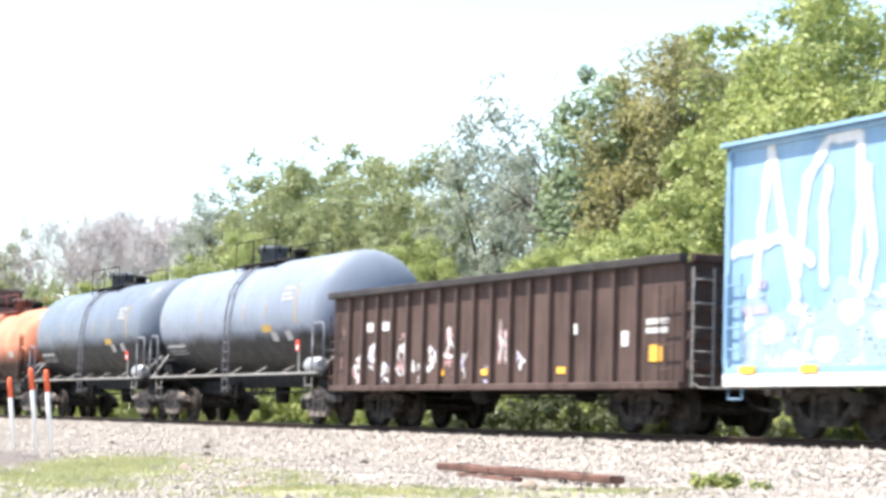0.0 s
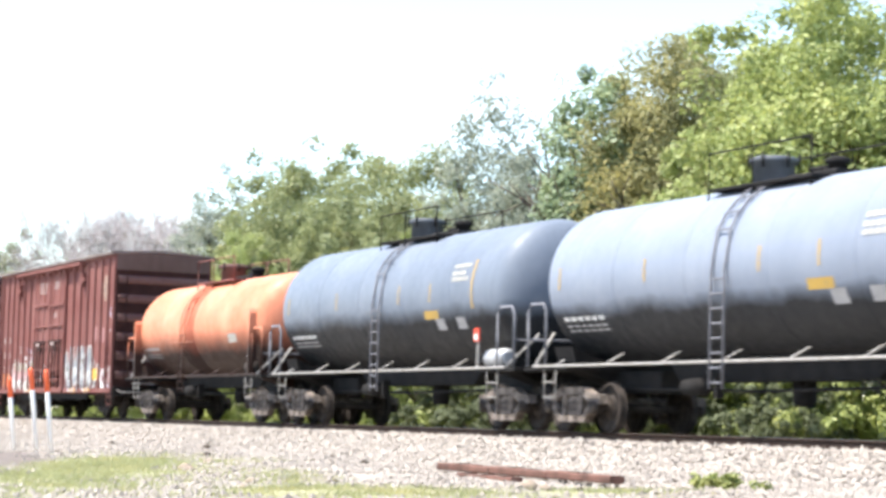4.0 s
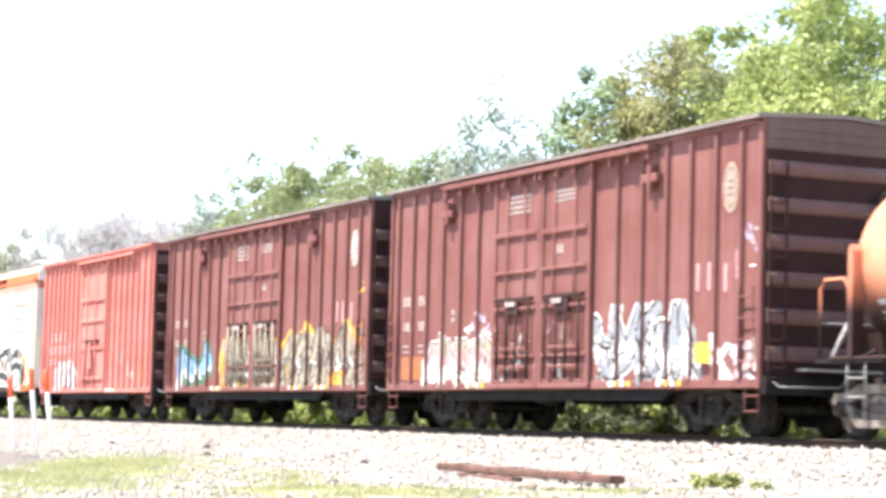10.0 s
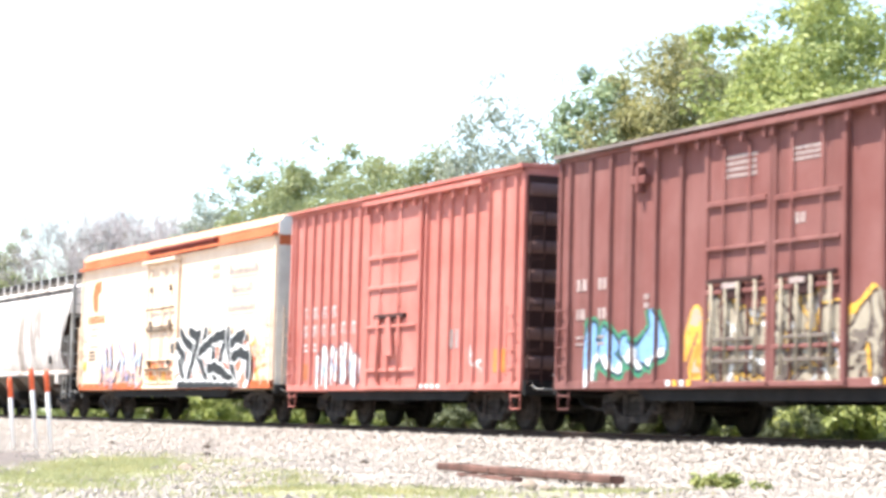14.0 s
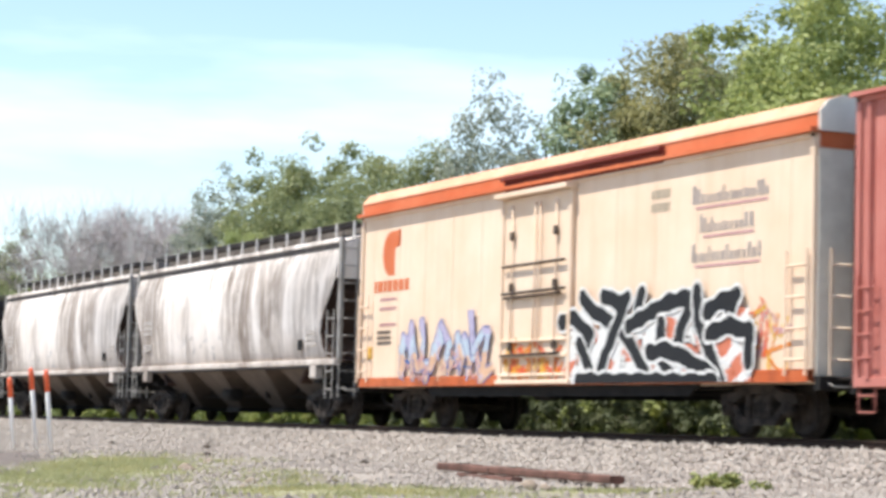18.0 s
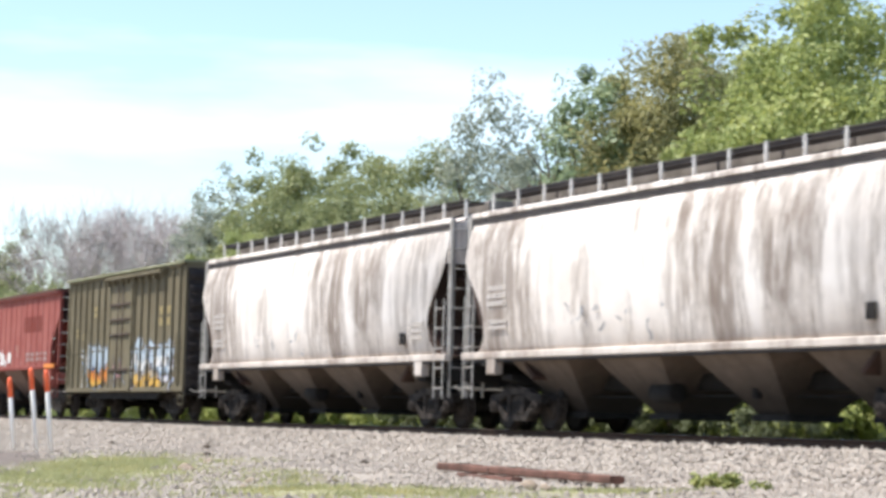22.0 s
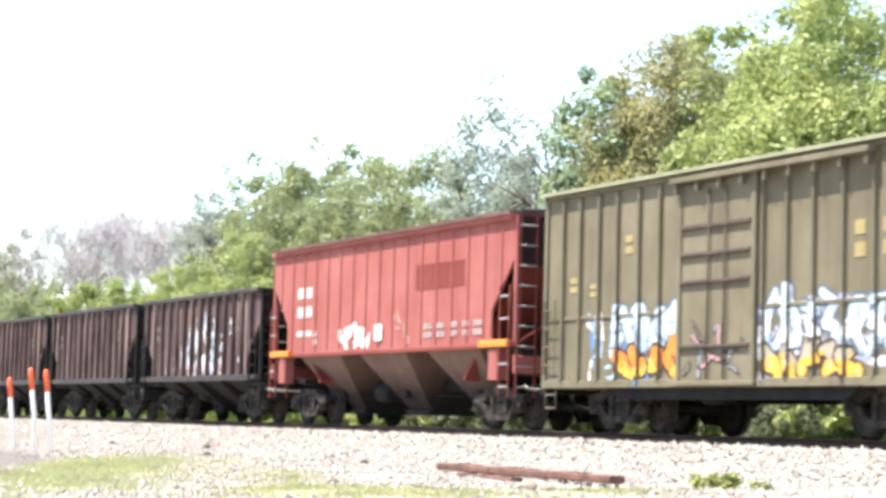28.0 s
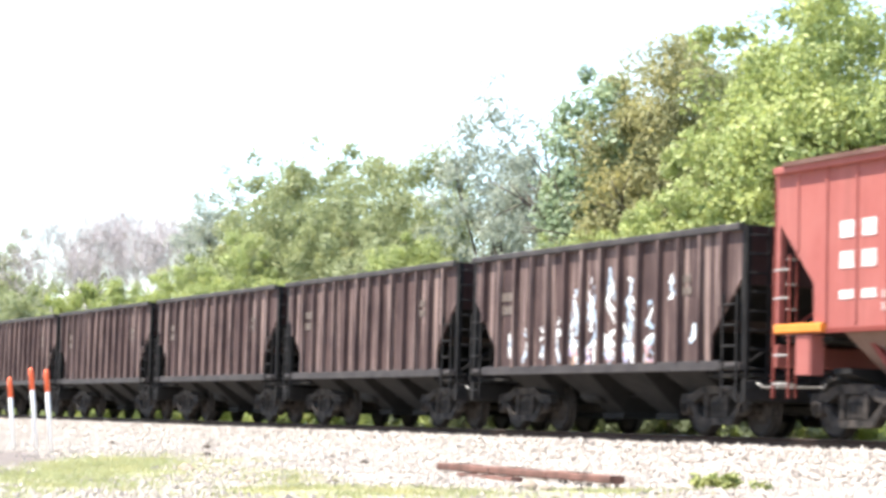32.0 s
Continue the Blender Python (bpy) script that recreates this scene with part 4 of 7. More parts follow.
def wild(car, name, x0, x1, z0, z1, seed, mats, ribs, y, cell=0.033, back=None, fringe=None, dense=5.0, size=1.0, edge=0.022, spike=0.3, label="sprayed graffiti"):
    """Crowded spray work: a ragged cloud, a coloured fringe on top, and many short crossing strokes with thin outlines."""
    rg = np.random.default_rng(seed)
    nx, nz = int((x1 - x0) / cell), int((z1 - z0) / cell)
    X, Z = np.meshgrid(x0 + (np.arange(nx) + 0.5) * cell, z0 + (np.arange(nz) + 0.5) * cell, indexing="ij")
    H = z1 - z0
    img = np.full((nx, nz), -1)
    p = rg.uniform(0, 6.28, 4)
    sky = 1 - spike * (0.5 + 0.25 * np.sin(X * 2.1 + p[0]) + 0.25 * np.sin(X * 5.3 + p[1]) + 0.3 * np.abs(((X * 1.9 + p[2]) % 1.0) - 0.5))
    sky *= np.clip((X - x0) / 0.25 + 0.45, 0, 1) * np.clip((x1 - X) / 0.25 + 0.45, 0, 1)
    body = Z < z0 + H * sky
    blot = np.sin(X * 4.3 + p[3] + 1.5 * np.sin(Z * 3.1)) * np.sin(Z * 6.7 + p[0] + 1.2 * np.sin(X * 2.3))
    if back is not None:
        img[body] = back
        img[body & (blot > 0.3)] = 1 + (back + 1) % (len(mats) - 1)
    if fringe is not None:
        img[body & (Z > z0 + H * (sky - 0.06 - 0.06 * np.sin(X * 4.4 + p[1])))] = fringe
    pad = min(0.1, (x1 - x0) * 0.3)
    n = int((x1 - x0) * dense)
    for k in range(n):
        cx, cz = rg.uniform(x0 + pad, x1 - pad), z0 + H * rg.uniform(0.05, 0.8)
        L = H * rg.uniform(0.18, 0.55) * size
        ang = rg.choice([1.57, 1.3, 0.8, 2.1, 0.2, 2.7]) + rg.normal(0, 0.25)
        bend = rg.normal(0, 0.35) * L
        t = np.linspace(-0.5, 0.5, 6)
        fx = cx + t * L * math.cos(ang) - (0.25 - t * t) * bend * math.sin(ang)
        fz = cz + t * L * math.sin(ang) + (0.25 - t * t) * bend * math.cos(ang)
        d = np.full(X.shape, 9.0)
        for i in range(5):
            dx, dz = fx[i + 1] - fx[i], fz[i + 1] - fz[i]
            s = np.clip(((X - fx[i]) * dx + (Z - fz[i]) * dz) / (dx * dx + dz * dz + 1e-9), 0, 1)
            d = np.minimum(d, np.hypot(X - fx[i] - s * dx, Z - fz[i] - s * dz))
        r = rg.uniform(0.022, 0.058) * size
        ok = Z < z0 + H * np.minimum(sky + 0.04, 1)
        img[ok & (d < r + edge)] = 0
        img[ok & (d < r)] = int(rg.integers(1, len(mats)))
    img[np.sin(X * 31 + seed) * np.sin(Z * 27) + 0.5 * np.sin(X * 7 + Z * 11) > 1.15] = -1
    off = np.zeros(nx)
    for e0, e1, dep in ribs:
        off[(X[:, 0] > e0 - cell * 0.5) & (X[:, 0] < e1 + cell * 0.5)] = dep
    return tagged(part(name, cells(img, off, x0, z0, cell, y), mats, car, label), label, kind="stuff")


GLYPHS = [
    [[(0.0, 0.1), (0.15, 0.8), (0.5, 1.0), (0.7, 0.6), (0.55, 0.2), (0.9, 0.0)]],
    [[(0.0, 0.9), (0.3, 0.2), (0.55, 0.8), (0.8, 0.1), (1.0, 0.7)]],
    [[(0.9, 1.0), (0.3, 0.85), (0.1, 0.3), (0.5, 0.0), (0.8, 0.35), (0.5, 0.5)]],
    [[(0.1, 0.0), (0.3, 1.0)], [(0.3, 0.5), (0.9, 0.9)], [(0.6, 0.1), (0.75, 0.75)]],
    [[(0.5, 1.0), (0.15, 0.5), (0.3, 0.05), (0.75, 0.1), (0.85, 0.5), (0.5, 1.0)]],
    [[(0.1, 1.0), (0.6, 0.75), (0.2, 0.45), (0.85, 0.3), (0.4, 0.0)]],
    [[(0.15, 0.0), (0.1, 0.9)], [(0.5, 0.1), (0.55, 1.0)], [(0.9, 0.0), (0.85, 0.8)]],
    [[(0.0, 0.5), (0.4, 0.95), (0.8, 0.7), (0.4, 0.4), (0.1, 0.1), (1.0, 0.05)]],
]


def piece(car, name, x0, x1, z0, z1, seed, n, mats, fills, ribs, y, width=0.13, ink=0.05, rim=0.0, split=0.5, cell=0.03, label="sprayed graffiti"):
    """A row of fat, leaning, overlapping letter-like forms. mats: ink, the fills from the foot up, and the rim's colour last if there is one."""
    rg = np.random.default_rng(seed)
    nx, nz = int((x1 - x0) / cell), int((z1 - z0) / cell)
    X, Z = np.meshgrid(x0 + (np.arange(nx) + 0.5) * cell, z0 + (np.arange(nz) + 0.5) * cell, indexing="ij")
    H, pitch, pad = z1 - z0, (x1 - x0) / n, width / 2 + ink + rim
    forms = []
    for k in range(n):
        glyph = GLYPHS[int(rg.integers(0, len(GLYPHS)))]
        w, lean = pitch * rg.uniform(1.0, 1.45) - width, rg.normal(0.0, 0.2) * H
        lo, hi = z0 + pad + H * rg.uniform(0, 0.08), z1 - pad - H * rg.uniform(0, 0.2)
        left = x0 + pad * 0.6 + k * (pitch * n - pad * 1.2) / n
        best = np.full(X.shape, 9.0)
        for line in glyph:
            pts = [(left + a * w + lean * (b - 0.5) + rg.normal(0, 0.13) * w, lo + b * (hi - lo) + rg.normal(0, 0.08) * H) for a, b in line]
            for (ax, az), (bx, bz) in zip(pts, pts[1:]):
                dx, dz = bx - ax, bz - az
                t = np.clip(((X - ax) * dx + (Z - az) * dz) / max(dx * dx + dz * dz, 1e-6), 0, 1)
                best = np.minimum(best, np.hypot(X - ax - t * dx, Z - az - t * dz) + 0.25 * width * (0.5 - t) * rg.choice([-1, 1]))
        forms.append(best)
    img = np.full((nx, nz), -1)
    if rim:
        img[np.minimum.reduce(forms) < pad] = fills + 1
    wave = z0 + H * (split + 0.09 * np.sin(X * 6.1 + seed) + 0.06 * np.sin(X * 13.7))
    for best in forms:
        img[best < width / 2 + ink] = 0
        inner = best < width / 2
        img[inner] = 1
        for q in range(2, fills + 1):
            img[inner & (Z > wave + (q - 2) * H * 0.24)] = q
        img[inner & (best < 0.022) & (np.sin(X * 8 + Z * 5 + seed) > 0.6)] = fills
    img[np.sin(X * 29 + seed) * np.sin(Z * 31) + 0.5 * np.sin(X * 5 + Z * 9) > 1.22] = -1
    off = np.zeros(nx)
    for e0, e1, dep in ribs:
        off[(X[:, 0] > e0 - cell * 0.5) & (X[:, 0] < e1 + cell * 0.5)] = dep
    return tagged(part(name, cells(img, off, x0, z0, cell, y), mats, car, label), label, kind="stuff")


def cells(img, off, x0, z0, cell, y):
    """Runs of equal colour as thin quads, set proud where posts stand out."""
    b = Build()
    nx, nz = img.shape
    for j in range(nz):
        i = 0
        while i < nx:
            k = i
            while k < nx and img[k, j] == img[i, j] and off[k] == off[i]:
                k += 1
            if img[i, j] >= 0:
                q = len(b.v)
                yy = y - off[i] - 0.005
                xa, xb, za, zb = x0 + i * cell, x0 + k * cell, z0 + j * cell, z0 + (j + 1) * cell
                b.v += [(xa, yy, za), (xb, yy, za), (xb, yy, zb), (xa, yy, zb)]
                b.face((q, q + 1, q + 2, q + 3), int(img[i, j]))
            i = k
    return b


def tag(car, name, lines, width, y, mats, edge, x0, x1, z0, z1, cell=0.03, label="sprayed graffiti"):
    """Thick sprayed strokes along bent lines: outline, then fill."""
    nx, nz = int((x1 - x0) / cell), int((z1 - z0) / cell)
    X, Z = np.meshgrid(x0 + (np.arange(nx) + 0.5) * cell, z0 + (np.arange(nz) + 0.5) * cell, indexing="ij")
    img = np.full((nx, nz), -1)
    dist = []
    for line in lines:
        best = np.full(X.shape, 9.0)
        for (ax, az), (bx, bz) in zip(line, line[1:]):
            dx, dz = bx - ax, bz - az
            t = np.clip(((X - ax) * dx + (Z - az) * dz) / max(dx * dx + dz * dz, 1e-6), 0, 1)
            best = np.minimum(best, np.hypot(X - ax - t * dx, Z - az - t * dz))
        dist.append(best + 0.02 * np.sin(X * 11 + Z * 7))
    for d in dist:
        img[d < width / 2 + edge] = 0
        img[d < width / 2] = 1
    b = Build()
    for j in range(nz):
        i = 0
        while i < nx:
            k = i
            while k < nx and img[k, j] == img[i, j]:
                k += 1
            if img[i, j] >= 0:
                q = len(b.v)
                xa, xb, za, zb = x0 + i * cell, x0 + k * cell, z0 + j * cell, z0 + (j + 1) * cell
                b.v += [(xa, y, za), (xb, y, za), (xb, y, zb), (xa, y, zb)]
                b.face((q, q + 1, q + 2, q + 3), int(img[i, j]))
            i = k
    return part(name, b, mats, car, label)


def flatcol(name, col, k=0.8):
    return plain(name, col, tuple(c * k for c in col), 0.55, 7.0)


SPRAY_WHITE, SPRAY_BLACK = flatcol("white_spray", (0.68, 0.67, 0.65)), flatcol("black_spray", (0.016, 0.016, 0.018))
SPRAY_GREY, SPRAY_ORANGE = flatcol("grey_spray", (0.26, 0.27, 0.29)), flatcol("orange_spray", (0.60, 0.20, 0.035))
SPRAY_YELLOW, SPRAY_SKY = flatcol("yellow_spray", (0.62, 0.36, 0.06)), flatcol("sky_blue_spray", (0.085, 0.19, 0.37))
SPRAY_PINK, SPRAY_CREAM = flatcol("pink_spray", (0.48, 0.27, 0.27)), flatcol("cream_spray", (0.34, 0.29, 0.22))
SPRAY_BLUE, SPRAY_GREEN = flatcol("blue_spray", (0.07, 0.12, 0.30)), flatcol("green_spray", (0.05, 0.22, 0.12))
SPRAY_AZURE = flatcol("azure_spray", (0.19, 0.34, 0.52))
SPRAY_DUSK = flatcol("dusky_violet_spray", (0.17, 0.17, 0.30))
SPRAY_SLATE = flatcol("slate_spray", (0.10, 0.11, 0.13))
SPRAY_NAVY, SPRAY_RUST = flatcol("navy_spray", (0.02, 0.035, 0.06)), flatcol("faded_orange_stencil", (0.36, 0.12, 0.05))
SPRAY_CORAL = flatcol("coral_spray", (0.55, 0.17, 0.10))
SPRAY_PEACH = flatcol("peach_spray", (0.60, 0.38, 0.25))
SPRAY_TAUPE = flatcol("taupe_spray", (0.15, 0.12, 0.10))
SPRAY_DARK = flatcol("dark_brown_spray", (0.055, 0.035, 0.03))
SPRAY_TAN = flatcol("faded_yellow_stencil", (0.29, 0.225, 0.10))
OLIVELIGHT = paint("pale_olive_roof_paint", (0.20, 0.20, 0.12), (0.28, 0.28, 0.19), (0.13, 0.125, 0.07), streak=0.4)
SPRAY_FROST = flatcol("frost_blue_spray", (0.42, 0.50, 0.57))
SPRAY_PALE = flatcol("pale_blue_spray", (0.30, 0.38, 0.46))
SPRAY_LILAC, SPRAY_RED = flatcol("lilac_spray", (0.42, 0.38, 0.52)), flatcol("red_spray", (0.60, 0.10, 0.04))


MANWAY = plain("slate_grey_bonnet", (0.10, 0.11, 0.125), (0.07, 0.075, 0.085), 0.5, 4.0)


# ---------------------------------------------------------------- car bodies
def new_car(name, label, xl, xr):
    return thing(name, label, "freight car", "cars of the passing freight train", ((xl + xr) / 2, 0, 0)), (xr - xl) / 2


def rib_row(car, xs, w, z0, z1, half_w, depth, mat, name="side_post"):
    me = {}
    for s in (-1, 1):
        y = s * half_w
        poly = [(-w / 2, y), (-w * 0.32, y + s * depth), (w * 0.32, y + s * depth), (w / 2, y)]
        me[s] = Build().prism(poly if s < 0 else poly[::-1], "z", z0, z1).data(name, mat)
        for x in xs:
            part(name, me[s], None, car, at=(x, 0, 0))


def boxcar(name, label, xl, xr, mat, eave=5.0, sill=0.75, hw=1.5, posts=(), doors=(), roof_mat=None, end_mat=None, end_top=None,
           end_ribs=7, post_w=0.13, post_d=0.07, tx=None, fishbelly=True, ends=True, sill_mat=None, rib_mat=None):
    car, h = new_car(name, label, xl, xr)
    tx = tx or (-(h - 2.15), h - 2.15)
    rise = 0.05
    b = Build().prism([(-hw, sill), (hw, sill), (hw, eave), (0, eave + rise), (-hw, eave)], "x", -h, h)
    part("body", b, mat, car)
    # roof sheets with standing seams and a fascia along the eave
    r = Build().prism([(-hw - 0.15, eave - 0.02), (0, eave + rise + 0.02), (hw + 0.15, eave - 0.02), (hw + 0.15, eave + 0.04), (0, eave + rise + 0.08), (-hw - 0.15, eave + 0.04)], "x", -h - 0.04, h + 0.04)
    roof = part("roof", r, roof_mat or mat, car)
    seam = Build().prism([(-hw - 0.14, eave + 0.03), (0, eave + rise + 0.07), (hw + 0.14, eave + 0.03), (hw + 0.14, eave + 0.06), (0, eave + rise + 0.10), (-hw - 0.14, eave + 0.06)], "x", -0.035, 0.035).data("seam", roof_mat or mat)
    n = int(2 * h / 1.15)
    for i in range(n + 1):
        part("seam", seam, None, roof, at=(-h + 0.05 + i * (2 * h - 0.1) / n, 0, 0))
    for s in (-1, 1):
        part("top_chord", Build().box(-h, h, s * hw, s * (hw + 0.05), eave - 0.1, eave - 0.02, 0, 0.01), mat, car)
        part("side_sill", Build().box(-h, h, s * hw, s * (hw + 0.045), sill, sill + 0.14, 0, 0.01), sill_mat or mat, car)
        if fishbelly:
            k = h * 0.62
            part("sill_web", Build().prism([(-k, sill + 0.02), (-k + 0.4, sill - 0.2), (k - 0.4, sill - 0.2), (k, sill + 0.02)], "y", s * (hw - 0.08), s * (hw - 0.14)), BLACK, car)
        for cx in (-h, h):
            part("corner_post", Build().box(cx - math.copysign(0.12, cx), cx, s * hw, s * (hw + 0.05), sill, eave - 0.02, 0, 0.012), mat, car)
    rib_row(car, posts, post_w, sill + 0.12, eave - 0.12, hw, post_d, mat)
    em = end_mat or mat
    if ends:
        top = eave - (0.5 if end_top else 0.15)
        for s in (-1, 1):
            x = s * h
            if end_top:
                part("end_top_panel", Build().prism([(-hw + 0.03, top), (hw - 0.03, top), (hw - 0.03, eave - 0.02), (0, eave + rise - 0.02), (-hw + 0.03, eave - 0.02)], "x", x, x + s * 0.03), end_top, car)
            # dark end colours carry the shade of the gap between cars
            part("end_panel", Build().box(x, x + s * 0.012, -hw + 0.02, hw - 0.02, sill + 0.18, top), em, car, "end wall in the car's end colour")
            if end_top:
                for q in range(3):
                    part("end_board", Build().box(x + s * 0.03, x + s * 0.04, -hw + 0.06, hw - 0.06, top + 0.02 + q * 0.15, top + 0.15 + q * 0.15), end_top, car)
            rib = []
            for k in range(7):
                a = math.pi * k / 6
                rib.append((s * 0.085 * math.sin(a), -0.13 * math.cos(a)))
            step = (top - sill - 0.25) / end_ribs
            me = Build().prism([(x + p, q) for p, q in rib], "y", -hw + 0.06, hw - 0.06).data("end_rib", rib_mat or em)
            for i in range(end_ribs):
                part("end_rib", me, None, car, at=(0, 0, sill + 0.25 + step * (i + 0.5)))
            ladder(car, -hw + 0.04, -hw + 0.34, x + s * 0.13, sill + 0.1, eave - 0.7, 8, em, axis="y")
            part("end_sill", Build().box(x, x + s * 0.12, -hw, hw, sill - 0.1, sill + 0.18, 0, 0.02), BLACK, car)
            part("crossover_platform", Build().box(x + s * 0.06, x + s * 0.32, -0.9, 0.9, sill + 0.28, sill + 0.32), LADDER, car)
            # corner steps below the sill
            st = Build()
            for zz in (sill - 0.12, sill - 0.36):
                st.tube([(x - s * 0.48, -hw, zz), (x - s * 0.08, -hw, zz)], 0.014, 5)
            for xx in (x - s * 0.48, x - s * 0.08):
                st.tube([(xx, -hw, sill + 0.1), (xx, -hw, sill - 0.37)], 0.014, 5)
            part("sill_step", st, mat, car)
            ladder(car, x - s * 0.55, x - s * 0.14, -hw - 0.09, sill + 0.25, sill + 1.6, 4, mat)
        bw = Build().lathe([(h + 0.18, 0.24), (h + 0.2, 0.27), (h + 0.22, 0.24)], "x", (0, 0.75, eave - 1.3), 16)
        part("brake_wheel", bw, BLACK, car)
    for d in doors:
        freight_door(car, mat, hw, sill, eave, *d)
    running_gear(car, h, tx, sill - 0.05)
    return car, h


def freight_door(car, mat, hw, sill, eave, x0, x1, members, rods, track=None):
    """A plug or sliding door: leaf, frame stiles, cross members and upright locking rods."""
    for s in (-1, 1):
        y = s * hw
        d = part("door", Build().box(x0, x1, y, y + s * 0.06, sill + 0.1, eave - 0.22, 0, 0.01), mat, car)
        for xx in (x0, x1):
            part("door_stile", Build().box(xx - 0.06, xx + 0.06, y, y + s * 0.1, sill + 0.1, eave - 0.2, 0, 0.015), mat, d)
        for z, hh in members:
            part("door_rail", Build().box(x0 + 0.06, x1 - 0.06, y + s * 0.06, y + s * 0.12, z, z + hh, 0, 0.015), LOCKBROWN if mat is OLIVE else mat, d)
        for xx in rods:
            part("locking_rod", Build().tube([(xx, y + s * 0.11, sill + 0.12), (xx, y + s * 0.11, eave - 0.35)], 0.02, 6), LOCKBROWN if mat is OLIVE else mat, d)
        part("door_track", Build().box(x0 - 0.1, x1 + 0.1, y, y + s * 0.13, sill + 0.02, sill + 0.1, 0, 0.01), mat, car)
        ta, tb = track or (x0 - 0.1, x1 + 0.1)
        part("top_track", Build().box(ta, tb, y, y + s * 0.24, eave - 0.2, eave - 0.11, 0, 0.01), mat, car)
        if track:
            n = int((tb - ta) / 0.62)
            hook = Build().box(-0.03, 0.03, y + s * 0.1, y + s * 0.2, eave - 0.36, eave - 0.2, 0, 0.01).data("track_hanger", mat)
            for i in range(n + 1):
                part("track_hanger", hook, None, car, at=(ta + 0.1 + i * (tb - ta - 0.2) / n, 0, 0))


def gondola():
    xl, xr = -46.95, -31.4
    car, h = new_car("gondola_car", "dark brown ribbed gondola with worn white lettering", xl, xr)
    sill, top, hw = 0.78, 2.87, 1.48
    b = Build()
    b.box(-h, h, -hw, -hw + 0.06, sill, top).box(-h, h, hw - 0.06, hw, sill, top)
    b.box(-h, -h + 0.06, -hw + 0.06, hw - 0.06, sill, top).box(h - 0.06, h, -hw + 0.06, hw - 0.06, sill, top)
    part("body", b, [GONDOLA], car)
    part("floor_plate", Build().box(-h + 0.06, h - 0.06, -hw + 0.06, hw - 0.06, sill, sill + 0.1), INSIDE, car)
    for s in (-1, 1):
        part("top_chord", Build().box(-h - 0.05, h + 0.05, s * (hw - 0.02), s * (hw + 0.15), top - 0.02, top + 0.13, 0, 0.02), DARKBAND, car)
        part("side_sill", Build().box(-h, h, s * hw, s * (hw + 0.1), sill - 0.03, sill + 0.1, 0, 0.02), GONDOLA, car)
        part("end_chord", Build().box(s * (h - 0.02), s * (h + 0.12), -hw + 0.1, hw - 0.1, top, top + 0.13, 0, 0.02), GONDOLA, car)
        for i in range(4):
            z = sill + 0.3 + i * 0.48
            part("end_rib", Build().box(s * h, s * (h + 0.1), -hw + 0.05, hw - 0.05, z, z + 0.16, 0, 0.03), GONDOLA, car)
        ladder(car, -1.4, -1.0, s * (h + 0.14), sill, top - 0.1, 5, LADDER, axis="y")
        ladder(car, s * h - s * 0.6, s * h - s * 0.12, -hw - 0.13, sill + 0.1, top - 0.4, 4, GONDOLA)
    n = 17
    xs = [-6.71 + i * 13.01 / (n - 1) for i in range(n)]
    rib_row(car, xs, 0.16, sill + 0.08, top, hw, 0.1, GONDOLA)
    running_gear(car, h, (-h + 2.1, h - 2.1), sill - 0.05)
    ribs = [(x - 0.05, x + 0.05, 0.1) for x in xs]
    for q in range(11):
        gx, up = xs[q] + 0.1, (0.95, 1.25, 0.8, 1.45, 0.7, 1.2, 1.5, 0.9, 0.6, 1.4, 1.0)[q]
        low = (0.15, 0.1, 0.15, 0.3, 0.1, 0.35, 0.3, 0.2, 0.12, 0.45, 0.2)[q]
        wild(car, "graffiti", gx, gx + 0.62, sill + low, sill + up, 121 + q, [SPRAY_GREY, SPRAY_WHITE, SPRAY_PINK if q % 3 == 0 else SPRAY_LILAC, SPRAY_WHITE], [], -hw, dense=(20.0, 7.0)[q in (4, 7, 8)], size=0.75, spike=0.5, edge=0.0, label="worn white sprayed tags")
    wild(car, "graffiti", -h + 0.25, -h + 0.85, sill + 0.5, sill + 1.7, 23, [SPRAY_PINK, SPRAY_PINK, SPRAY_CREAM], ribs, -hw, dense=6.0, size=0.5, edge=0.0, label="worn pink tag")
    for x, z, w, hh in ((-5.78, 2.05, 0.34, 0.3), (-4.9, 2.05, 0.42, 0.3), (6.55, 1.7, 0.75, 0.3), (3.95, 1.75, 0.12, 0.3), (5.7, 1.5, 0.3, 0.4)):
        bars(car, "lettering", x, z, w, hh, 2 if w > 0.5 else 1, -hw - 0.012, WHITE)
    for x, z in ((0.1, 1.05), (3.3, 1.05), (-2.0, 1.05)):
        part("reflector", Build().box(x, x + 0.34, -hw - 0.02, -hw - 0.005, z, z + 0.12), YELLOW, car, "yellow reflective patch")
    part("reflector", Build().box(6.68, 7.1, -hw - 0.02, -hw - 0.005, 1.22, 1.5), YELLOW, car, "orange reflective patch")
    return car


GREYTANKS = (TANKGREY, TANKSLATE)


